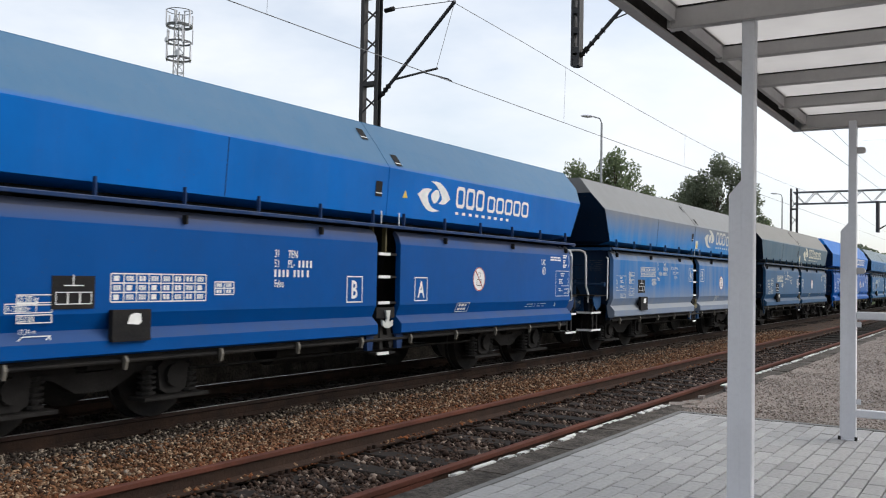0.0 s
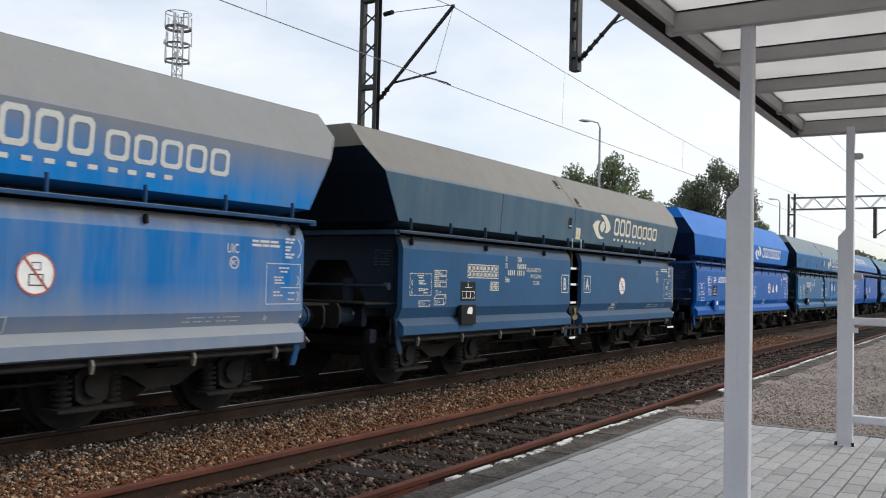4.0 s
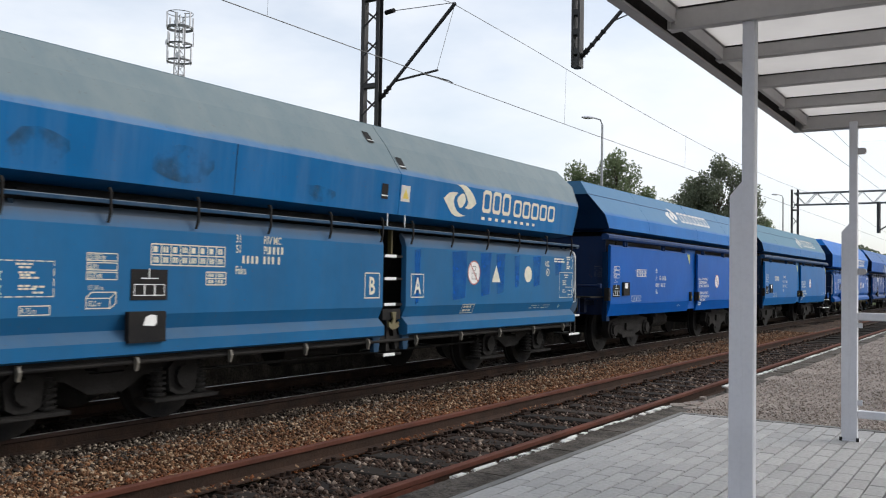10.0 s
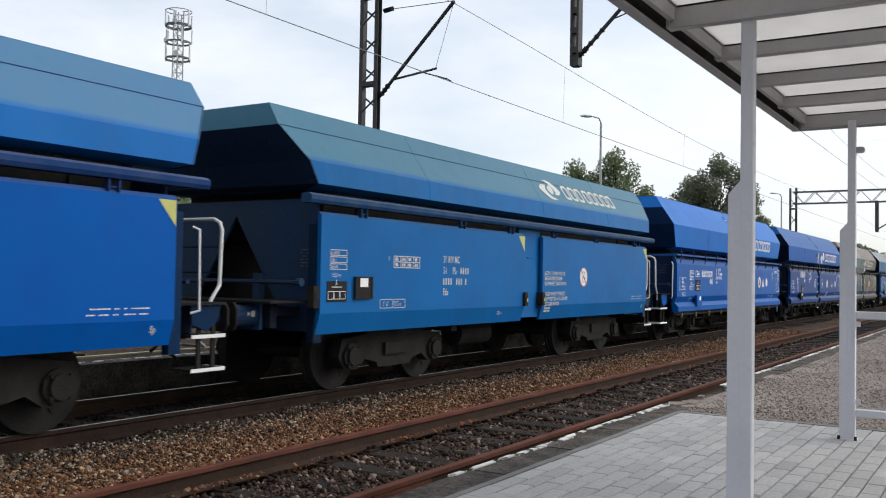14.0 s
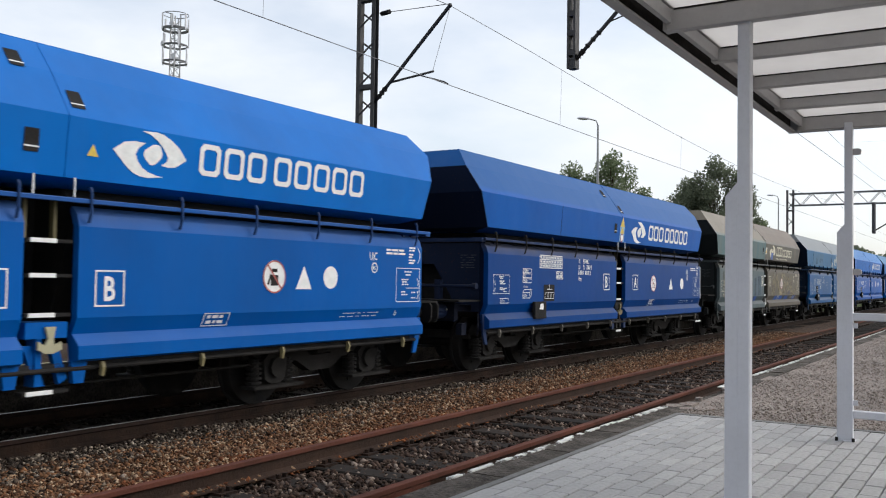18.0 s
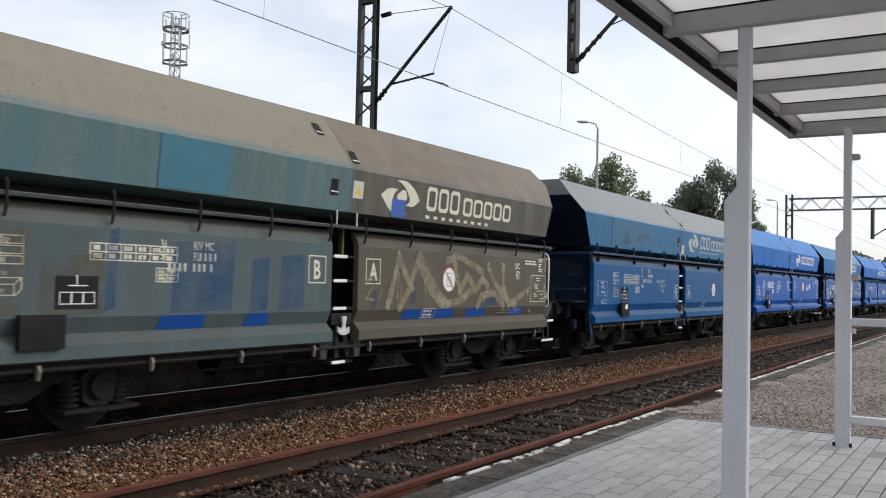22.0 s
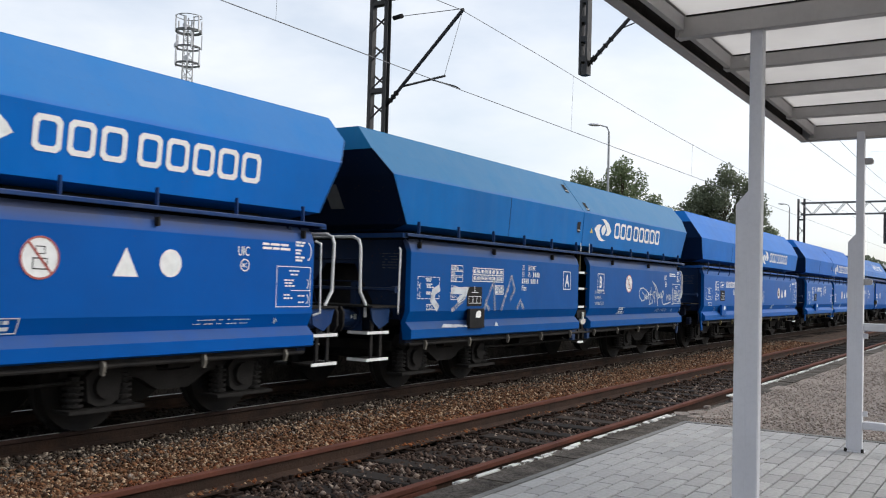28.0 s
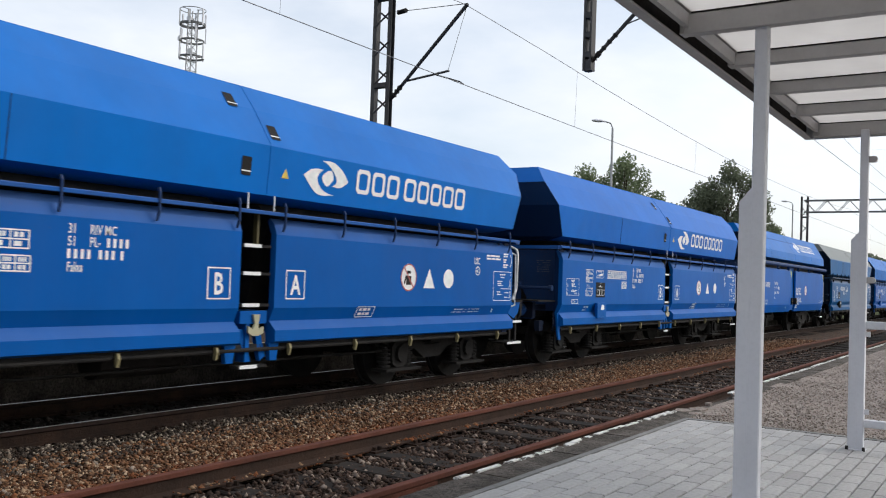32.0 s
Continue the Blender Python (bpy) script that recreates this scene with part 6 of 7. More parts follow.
    if spec["seed"] != 12:
        cpart("label_sheet", ("sheet", spec["seed"] % 2), lambda bm: prism(bm, [(-4.06, 1.03), (-4.03, 1.11), (-3.97, 1.13), (-3.91, 1.12), (-3.90, 1.05), (-3.93, 1.02)], 1.576, 1.579, "x"), PAPER, holder, "white paper label")
    board = cpart("axle_board", ("board",), lambda bm: box(bm, 1.501, 1.508, -0.215, 0.215, -0.145, 0.145), BLACK, panels[0], "black board with an axle diagram", Matrix.Translation((0, by, bz)))
    mark(board, "axle_diagram", ("axd",), lambda bm: (frame_lines(bm, 0, 0.12, 0, 0.11, 0.008), frame_lines(bm, 0.12, 0.24, 0, 0.11, 0.008), frame_lines(bm, 0.24, 0.36, 0, 0.11, 0.008), flat_box(bm, 0.08, 0.28, 0.16, 0.17), flat_box(bm, 0.165, 0.177, 0.17, 0.26)), -0.18, -0.105, WHITE, 1.511)
    flank_markings_a(panels[0], panels[1], spec, ink)
    hopper_markings(body, spec, ink)
    for s in (-1, 1):
        cpart("end_wall", ("ew", kind, s), lambda bm: end_wall(bm, hopper_rings(kind), s), end, body, "end wall darkened by soot and painted-in shade")
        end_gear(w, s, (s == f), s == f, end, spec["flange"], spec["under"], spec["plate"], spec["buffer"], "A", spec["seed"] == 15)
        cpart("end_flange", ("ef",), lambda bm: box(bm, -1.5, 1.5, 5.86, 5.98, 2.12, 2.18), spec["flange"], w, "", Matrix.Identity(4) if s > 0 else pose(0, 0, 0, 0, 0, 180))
        cpart("end_label", ("el",), lambda bm: small_print(6, 0.3, 0.24, 12, False)(bm), plain("faint_end_lettering", (0.10, 0.11, 0.12), 0.7), w, "", (Matrix.Identity(4) if s > 0 else pose(0, 0, 0, 0, 0, 180)) @ Matrix.Translation((0.9 * s, 5.606, 1.7)) @ Matrix(((-1, 0, 0), (0, 0, 1), (0, 1, 0))).to_4x4())
        if spec["flip"] and s == f:
            (z0, _, y0, y1), (z1, _, y2, y3) = hopper_rings(kind)[1:3]
            a0, a1 = (y1, y3) if s > 0 else (y0, y2)
            at = lambda zz: a0 + (a1 - a0) * (zz - z0) / (z1 - z0)
            for q in (0.16, -0.33):
                cpart("wall_patch", ("patch", kind), lambda bm: prism(bm, [(at(2.53) - 0.02, 2.53), (at(2.53) + 0.006, 2.53), (at(2.85) + 0.006, 2.85), (at(2.85) - 0.02, 2.85)], -0.115, 0.115, "x"), plain("grey_patch_paint", (0.16, 0.16, 0.155), 0.8), body, "pale grey patch on the end wall", (Matrix.Identity(4) if s > 0 else pose(0, 0, 0, 0, 0, 180)) @ Matrix.Translation((q, 0, 0)))
    return w, running_gear(w, "A")


def wagon_b(spec):
    """Four-axle hopper wagon with full-length flaps and cast bogies."""
    w = thing("hopper_wagon", spec["label"], "freight wagon", "wagons of the train")
    up, low, end, ink = spec["upper"], spec["lower"], spec["end"], spec["ink"]
    body = cpart("hopper", ("hopperB",), lambda bm: loft(bm, hopper_rings("B")), up, w)
    cpart("top_rim", ("rimB",), lambda bm: rim_bars(bm, "B"), up, body)
    for y in (-3.3, 0.4, 3.4):
        cpart("plate_seam", ("seamB",), lambda bm: hopper_rib(bm, "B", -0.008, 0.008, 0.003), up, body, "", Matrix.Translation((0, y, 0)))
    # chute behind the flaps: black stands in for the shade inside
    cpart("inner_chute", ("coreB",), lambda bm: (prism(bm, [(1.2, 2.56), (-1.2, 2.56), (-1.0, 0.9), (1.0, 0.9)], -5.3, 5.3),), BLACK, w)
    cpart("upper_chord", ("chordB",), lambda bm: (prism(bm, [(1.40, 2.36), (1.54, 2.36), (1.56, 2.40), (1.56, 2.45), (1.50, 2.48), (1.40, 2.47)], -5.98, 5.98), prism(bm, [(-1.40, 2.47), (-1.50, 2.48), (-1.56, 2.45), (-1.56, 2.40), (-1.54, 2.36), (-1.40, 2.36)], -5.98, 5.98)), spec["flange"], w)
    panels = []
    for side in (1, -1):
        prof = PANEL_B if side > 0 else mirrored(PANEL_B)
        for a, b, k in ((-5.72, -0.40, 0), (0.30, 5.60, 1)):
            p = cpart("flap", ("pB", side, k), lambda bm: prism(bm, prof, a, b), low, w)
            if side > 0:
                panels.append(p)
        for y in (-4.9, -2.45, -0.9, 0.75, 2.7, 4.85):
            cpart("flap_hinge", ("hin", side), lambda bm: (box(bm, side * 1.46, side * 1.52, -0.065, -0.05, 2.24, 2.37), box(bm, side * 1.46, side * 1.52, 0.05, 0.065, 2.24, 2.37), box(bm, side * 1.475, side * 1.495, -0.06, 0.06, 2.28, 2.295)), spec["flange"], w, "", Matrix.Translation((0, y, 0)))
    cpart("middle_plate", ("midB",), lambda bm: (box(bm, 1.36, 1.41, -0.45, 0.35, 0.85, 2.36), box(bm, 1.41, 1.43, -0.3, 0.2, 1.0, 1.75), box(bm, 1.41, 1.425, -0.15, 0.1, 1.86, 1.88)), low, w)
    for y in (-0.40, 0.26):
        cpart("latch", ("latB",), lambda bm: (box(bm, 1.42, 1.55, -0.05, 0.05, 1.05, 1.28), box(bm, 1.55, 1.56, -0.025, 0.025, 1.12, 1.2)), BLACK, w, "", Matrix.Translation((0, y, 0)))
        cpart("latch_tag", ("tagB",), lambda bm: box(bm, 1.561, 1.566, -0.015, 0.015, 1.12, 1.18), YELLOW, w, "", Matrix.Translation((0, y, 0)))
    cpart("corner_latch", ("claB",), lambda bm: (box(bm, 1.42, 1.52, -5.86, -5.76, 1.12, 1.38), box(bm, 1.52, 1.53, -5.84, -5.78, 1.2, 1.3)), BLACK, w)
    mark(panels[0], "yellow_corner", ("ycr",), lambda bm: flat_poly(bm, ((-0.22, 0.2), (0, 0.2), (0, -0.06))), -0.41, 2.02, PALEYELLOW, label="yellow corner triangle")
    mark(panels[1], "yellow_corner", ("ycr",), lambda bm: flat_poly(bm, ((-0.22, 0.2), (0, 0.2), (0, -0.06))), 5.59, 2.02, PALEYELLOW, label="yellow corner triangle")
    # lettering
    words_on(panels[0], spec["code"], -2.98, 1.72, 0.10, ink, squeeze=0.72)
    words_on(panels[0], "51", -2.98, 1.56, 0.10, ink, squeeze=0.72)
    words_on(panels[0], "PL-", -2.72, 1.56, 0.10, ink, squeeze=0.72)
    code_bars(panels[0], -2.98, 1.40, ink, ((0.48, 0.16, 4), (0.0, 0.0, 4), (0.36, 0.0, 3), (0.62, 0.0, 1)), 0.095)
    words_on(panels[0], "Fals", -2.98, 1.25, 0.10, ink, squeeze=0.66)
    for k, (wd, z) in enumerate((("25 500 kg", 1.75), ("20,0 t", 1.665), ("35,0 kN", 1.58))):
        mark(panels[0], "weight_frame", ("wf",), lambda bm: frame_lines(bm, 0, 0.33, 0, 0.075, 0.009), -5.55, z, ink)
        words_on(panels[0], wd, -5.53, z + 0.015, 0.045, ink, squeeze=0.62, bold=0.005)
    words_on(panels[0], "13,50 m", -5.53, 1.49, 0.05, ink, squeeze=0.8, bold=0.0)
    mark(panels[0], "load_table", ("ltB",), load_grid(4, 2, 0.62, 0.15, 31), -4.22, 1.63, ink)
    words_on(panels[0], "S", -4.34, 1.72, 0.05, ink)
    mark(panels[0], "curve_frame", ("r75b",), lambda bm: (frame_lines(bm, 0, 0.29, 0, 0.12, 0.009), frame_lines(bm, 0.31, 0.58, 0, 0.12, 0.009)), -4.52, 1.09, ink)
    words_on(panels[0], "2° 30'", -4.45, 1.12, 0.06, ink, squeeze=0.6, bold=0.0)
    words_on(panels[0], "R 75 m", -4.19, 1.12, 0.06, ink, squeeze=0.6, bold=0.0)
    holder = cpart("document_holder", ("docB",), lambda bm: (box(bm, 1.501, 1.53, -5.08, -4.72, 1.22, 1.50), box(bm, 1.53, 1.54, -5.08, -4.72, 1.22, 1.245), box(bm, 1.53, 1.54, -5.08, -5.05, 1.245, 1.5), box(bm, 1.53, 1.54, -4.75, -4.72, 1.245, 1.5)), BLACK, w)
    cpart("label_sheet", ("sheetB",), lambda bm: box(bm, 1.531, 1.534, -4.98, -4.82, 1.37, 1.48), PAPER, holder, "white paper label")
    board = cpart("axle_board", ("boardB",), lambda bm: box(bm, 1.501, 1.508, -5.6, -5.22, 1.19, 1.44), BLACK, panels[0], "black board with an axle diagram")
    mark(board, "axle_diagram", ("axd",), lambda bm: None, -5.59, 1.22, WHITE, 1.511, 0.0, 0.95, 0.9)
    warn_text = ("JAZDA Z OTWARTYMI LUB", "NIEZABEZPIECZONYMI", "KLAPAMI JEST ZABRONIONA", "", "PRZEBYWANIE W POBLIZU", "KLAP PODCZAS WYLADUNKU", "JEST ZABRONIONE")
    for i, line in enumerate(warn_text):
        if line:
            words_on(panels[1], line, 0.38, 1.58 - 0.09 * i, 0.066, ink, squeeze=0.74, bold=0.014)
    mark(panels[1], "prohibition_sign", ("ps",), lambda bm: None, 2.08, 1.56, WHITE, label="round white sign plate with a red ring")
    mark(panels[1], "sign_ring", ("pr",), lambda bm: None, 2.08, 1.56, RED, x=1.507)
    mark(panels[1], "sign_symbol", ("py", False), lambda bm: None, 2.08, 1.56, BLACK, x=1.506)
    mark(panels[1], "small_print", ("low_r",), lambda bm: None, 4.6, 1.09, ink, sy=0.9, sz=1.2)
    words_on(panels[0], "- 7,20 m -", -1.35, 0.93, 0.055, ink, x=1.474, lean=0.24, squeeze=0.75, bold=0.0)
    mark(panels[1], "small_print", ("lowB",), lambda bm: (bars(bm, 0, 0.05, (0.05, 0.07, 0.08), 0.032, 0.015), bars(bm, 0, 0, (0.11, 0.11), 0.032, 0.015)), 0.40, 0.93, ink, 1.474, 0.24)
    words_on(panels[1], "Sp", 5.32, 0.93, 0.07, ink, x=1.474, lean=0.24)
    z, hw, back, fore = hopper_rings("B")[3]
    cpart("bevel_seam", ("bsB",), lambda bm: rod(bm, (hw + 0.001, -back + 0.02, z), (hw + 0.001, fore - 0.02, z), 0.007, 6), spec["flange"], body, "thin dark line along the bevel")
    y, z = spec["logo_b"]
    face = lambda zz: hopper_face("B", zz, 0.008)[0]
    lean = hopper_face("B", z)[1]
    mark(body, "emblem", ("logo",), logo_swirl, y, z, ink, face(z), lean, 0.90, 0.62)
    name_blocks(body, y + 1.05, z + 0.06, ink, face(z + 0.06), lean, 2.5, 0.33)
    for s in (-1, 1):
        turn = Matrix.Identity(4) if s > 0 else pose(0, 0, 0, 0, 0, 180)
        cpart("end_wall", ("ewB", s), lambda bm: end_wall(bm, hopper_rings("B"), s), end, body, "end wall darkened by soot and painted-in shade")
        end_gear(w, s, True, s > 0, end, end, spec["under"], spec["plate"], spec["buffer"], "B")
        cpart("end_label", ("el",), lambda bm: None, plain("faint_end_lettering", (0.10, 0.11, 0.12), 0.7), w, "", turn @ Matrix.Translation((1.1 * s, 5.626, 1.6)) @ Matrix(((-1, 0, 0), (0, 0, 1), (0, 1, 0))).to_4x4())
    return w, running_gear(w, "B")


# paints of the wagons
GREY_DUST = (0.25, 0.255, 0.25)


LAYOUT = dict(letters=(0.56, 1.39), table=(-3.19, 1.72, 1.0, 0.15), weights=(-4.58, 1.65), code=(-2.33, 1.80), board=(-4.04, 1.41), doc=-4.10, sign_z=1.52, home=None, grid=True, gap=0.0)


def spec_of(i, kind="A", variant=1, flip=False, up=None, low=None, above=None, dust=GREY_DUST, top=0.3, side=0.06, wear=0.05, ink=None, shapes=0.0, sign_y=2.06, dark_sign=False, new_paint=False, logo=(0.75, 2.46, 0.94), low_name=False, warn=0, code="RIV MC", label="", logo_b=(-1.19, 2.98), low_side=None, end_col=None, holder=None, right=None, low_right=None, dot=1.9, lay=None, soft=0.06, foot=0.0):
    s = dict(kind=kind, variant=variant, flip=flip, seed=i + 3, new=new_paint, shapes=shapes, sign_y=sign_y, dark_sign=dark_sign, logo=logo, low=low_name, warn=warn, code=code, label=label, logo_b=logo_b)
    s["dot"] = dot
    s["lay"] = dict(LAYOUT, **(lay or {}))
    s["upper"] = paint("hopper_paint", up, dust, top * (0.6 if kind == "A" else 0.3), side, wear, above, 2.97 if kind == "A" else 2.9, seed=i * 5.0, right=right, soft=soft)
    grit = dust if foot > 0.5 else tuple(v * 0.33 for v in dust)
    low = tuple(v * (1.0 if foot > 0.5 else 0.84) for v in low)
    s["lower"] = paint("door_paint", low, dust if new_paint else grit, 0.12 if new_paint else 0.9 if foot > 0.5 else 0.45, low_side if low_side is not None else side, wear, seed=i * 5.0 + 2, foot=foot, brow=0.0 if kind == "B" else 0.2 if new_paint else 0.55)
    s["lower_r"] = s["lower"] if low_right is None else paint("door_paint", low_right, grit, 0.6, side, wear, seed=i * 5.0 + 3, foot=foot, brow=0.85)
    # end wall tone: soot plus the shade between wagons, put into the paint
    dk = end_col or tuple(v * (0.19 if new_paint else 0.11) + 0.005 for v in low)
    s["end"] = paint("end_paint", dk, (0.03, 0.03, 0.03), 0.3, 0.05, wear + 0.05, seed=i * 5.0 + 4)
    # end beam: door colour dropped near black for grime and the shade there
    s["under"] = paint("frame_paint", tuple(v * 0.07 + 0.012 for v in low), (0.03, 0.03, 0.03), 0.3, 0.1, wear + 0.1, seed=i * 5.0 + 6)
    # end plate: door colour lowered for soot and for shade alike
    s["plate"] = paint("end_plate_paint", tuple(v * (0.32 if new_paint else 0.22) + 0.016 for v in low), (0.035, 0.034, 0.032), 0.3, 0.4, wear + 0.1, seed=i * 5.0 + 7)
    s["buffer"] = paint("buffer_paint", tuple(v * (0.55 if new_paint else 0.32) + 0.020 for v in low), (0.03, 0.03, 0.03), 0.4, 0.3, wear + 0.1, seed=i * 5.0 + 8)
    # older flanges: tone cut so they look less lit, with some grime
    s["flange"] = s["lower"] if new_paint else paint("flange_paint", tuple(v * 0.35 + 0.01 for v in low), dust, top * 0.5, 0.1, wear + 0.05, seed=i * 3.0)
    s["lever"] = s["lower"] if new_paint else BLACK
    s["holder"] = (s["lower"] if new_paint else BLACK) if holder is None else holder
    s["ink"] = ink or WHITE
    return s


BRIGHT, MID, DEEP, DULL = (0.0, 0.128, 0.47), (0.0, 0.122, 0.45), (0.0, 0.085, 0.36), (0.003, 0.102, 0.29)
CREAM = plain("cream_marking_paint", (0.62, 0.60, 0.48), 0.6)
SPECS = [
    spec_of(0, "A", 2, False, MID, (0.0, 0.080, 0.32), (0.045, 0.14, 0.26), top=0.4, side=0.04, low_name=True, logo=(0.72, 2.47, 0.86), sign_y=2.38, code="TEN", lay=dict(letters=(0.73, 1.34), table=(-3.77, 1.36, 1.15, 0.26), weights=(-5.1, 1.16), grid=False, code=(-2.19, 1.70), board=(-4.73, 1.32), doc=-4.15, sign_z=1.49), label="blue hopper wagon with a dusty grey-blue top, loaded, rolling", holder=BLACK),
    spec_of(1, "A", 2, True, (0.004, 0.17, 0.48), (0.006, 0.135, 0.39), (0.185, 0.182, 0.175), dust=(0.235, 0.245, 0.25), top=0.6, side=0.35, low_side=0.5, soft=0.6, foot=0.7, low_name=True, logo=(0.88, 2.47, 0.94), sign_y=2.36, warn=1, code="TEN", lay=dict(letters=(0.49, 1.68), table=(-3.66, 1.71, 0.98, 0.2), weights=(-4.72, 1.55), code=(-3.05, 1.86), board=(-4.10, 1.39), sign_z=1.49, home=(-1.6, 1.69), gap=0.2), ink=DULLWHITE, label="blue hopper wagon heavily coated with pale grey dust", holder=BLACK),
    spec_of(2, "A", 2, False, (0.055, 0.11, 0.16), (0.026, 0.105, 0.23), (0.15, 0.142, 0.125), foot=0.12, dust=(0.27, 0.26, 0.235), top=0.6, side=0.15, wear=0.1, low_name=True, lay=dict(letters=(0.50, 1.51), table=(-3.56, 1.67, 0.95, 0.2), weights=(-4.81, 1.52), code=(-2.84, 1.85), board=(-4.02, 1.36), sign_z=1.49, home=(-1.6, 1.6), gap=0.2), logo=(0.88, 2.46, 0.97), sign_y=2.41, warn=1, code="TEN", ink=CREAM, label="dull grey-blue hopper wagon with a dirty grey upper half"),
    spec_of(3, "A", 1, False, BRIGHT, (0.0, 0.100, 0.40), None, top=0.12, side=0.02, wear=0.02, shapes=0.60, sign_y=2.68, dark_sign=True, new_paint=True, logo=(0.85, 2.48, 0.86), label="freshly painted bright blue hopper wagon with white marks"),
    spec_of(4, "A", 1, False, (0.004, 0.115, 0.31), (0.018, 0.135, 0.31), (0.09, 0.14, 0.17), dust=(0.30, 0.31, 0.28), top=0.6, side=0.12, wear=0.08, low_name=True, lay=dict(letters=(0.50, 1.41), table=(-3.55, 1.70, 0.95, 0.2), weights=(-4.57, 1.55), code=(-2.92, 1.86), sign_z=1.61, gap=0.2), shapes=0.70, dot=2.6, sign_y=2.08, warn=1, logo=(1.26, 2.47, 0.95), ink=CREAM, label="faded blue hopper wagon with a grey weathered top"),
    spec_of(5, "B", 1, False, (0.0, 0.115, 0.38), (0.0, 0.098, 0.42), (0.055, 0.155, 0.28), top=0.35, side=0.03, wear=0.04, end_col=(0.003, 0.022, 0.065), code="82", ink=plain("soiled_marking_paint", (0.60, 0.60, 0.585), 0.6), logo_b=(-1.55, 2.97), label="blue flap hopper wagon with a pale grey-blue roof edge"),
    spec_of(6, "B", 1, False, (0.0, 0.105, 0.31), (0.006, 0.135, 0.40), (0.050, 0.15, 0.22), top=0.35, side=0.06, wear=0.08, code="31 RIV MC", logo_b=(0.60, 2.96), ink=DULLWHITE, label="blue flap hopper wagon with a greenish grey weathered top"),
    spec_of(7, "A", 1, True, BRIGHT, (0.0, 0.100, 0.40), None, top=0.12, side=0.02, wear=0.02, shapes=0.5, dot=1.98, sign_y=2.78, dark_sign=True, new_paint=True, logo=(0.63, 2.48, 0.88), label="freshly painted bright blue hopper wagon with white marks"),
    spec_of(8, "A", 1, False, DEEP, (0.0, 0.052, 0.235), (0.003, 0.075, 0.26), top=0.12, side=0.03, wear=0.04, lay=dict(letters=(0.82, 1.52), table=(-3.45, 1.86, 0.94, 0.22), weights=(-4.40, 1.58), code=(-2.24, 1.865), board=(-3.53, 1.31), doc=-4.0, sign_z=1.50), shapes=1.27, dot=1.68, sign_y=2.06, logo=(0.75, 2.42, 0.93), label="dark blue hopper wagon with a paler sloping top"),
    spec_of(9, "A", 1, False, (0.085, 0.148, 0.162), (0.095, 0.130, 0.140), (0.185, 0.165, 0.13), dust=(0.22, 0.19, 0.15), top=0.7, side=0.35, wear=0.2, lay=dict(letters=(0.54, 1.63), weights=(-4.5, 1.68), code=(-2.90, 1.78), board=(-3.81, 1.35), doc=-4.17, sign_z=1.55, gap=0.2), right=((0.082, 0.080, 0.072), (0.125, 0.095, 0.076)), low_right=(0.098, 0.088, 0.070), low_name=True, sign_y=2.46, warn=1, logo=(0.78, 2.44, 0.93), ink=CREAM, label="grimy teal and brown hopper wagon covered with old spray paint", holder=BLACK),
    spec_of(10, "A", 2, False, (0.035, 0.135, 0.27), (0.010, 0.092, 0.26), (0.185, 0.20, 0.21), dust=(0.27, 0.28, 0.28), top=0.5, side=0.06, low_name=True, warn=1, sign_y=2.85, code="TEN", lay=dict(letters=(0.50, 1.40), table=(-3.65, 1.66, 0.95, 0.2), code=(-3.03, 1.82), board=(-4.08, 1.34), doc=-4.16, sign_z=1.46, home=(-1.47, 1.51), gap=0.2), logo=(0.62, 2.47, 0.92), ink=plain("faint_marking_paint", (0.40, 0.43, 0.43), 0.6), label="dusty blue hopper wagon with a silver-grey top"),
    spec_of(11, "A", 2, False, (0.0, 0.118, 0.45), (0.0, 0.095, 0.41), (0.0, 0.14, 0.42), top=0.3, side=0.03, wear=0.04, lay=dict(letters=(0.66, 1.66), table=(-3.55, 1.67, 0.95, 0.2), code=(-2.54, 1.72), board=(-4.04, 1.30), sign_z=1.64), shapes=0.87, dot=1.6, sign_y=2.27, logo=(1.15, 2.48, 0.86), label="blue hopper wagon with bold white marks"),
    spec_of(12, "A", 2, True, (0.0, 0.125, 0.40), (0.0, 0.085, 0.33), (0.010, 0.14, 0.31), top=0.35, side=0.05, wear=0.06, sign_y=2.32, lay=dict(letters=(0.77, 1.64), table=(-3.65, 1.67, 0.95, 0.2), code=(-2.53, 1.78), board=(-4.06, 1.34), doc=-4.08, sign_z=1.63), logo=(0.55, 2.48, 0.86), label="blue hopper wagon with white sprayed scrawls on its doors", holder=BLACK),
    spec_of(13, "A", 1, False, BRIGHT, (0.0, 0.100, 0.40), None, top=0.12, side=0.02, wear=0.02, shapes=0.5, dot=2.0, sign_y=2.84, dark_sign=True, new_paint=True, logo=(0.72, 2.48, 0.82), label="freshly painted bright blue hopper wagon with white marks"),
    spec_of(14, "A", 1, False, (0.0, 0.115, 0.46), (0.0, 0.110, 0.43), None, top=0.12, side=0.02, wear=0.03, shapes=0.75, sign_y=2.3, new_paint=True, logo=(0.72, 2.47, 0.86), label="bright blue hopper wagon with white marks"),
    spec_of(15, "B", 1, False, (0.0, 0.12, 0.43), (0.0, 0.11, 0.45), None, top=0.3, side=0.03, code="31 RIV MC", logo_b=(1.0, 2.96), label="blue flap hopper wagon with white lettering"),
    spec_of(16, "A", 2, False, DULL, DULL, (0.15, 0.165, 0.16), top=0.6, side=0.12, low_name=True, code="TEN", label="faded blue hopper wagon with a grey top"),
]
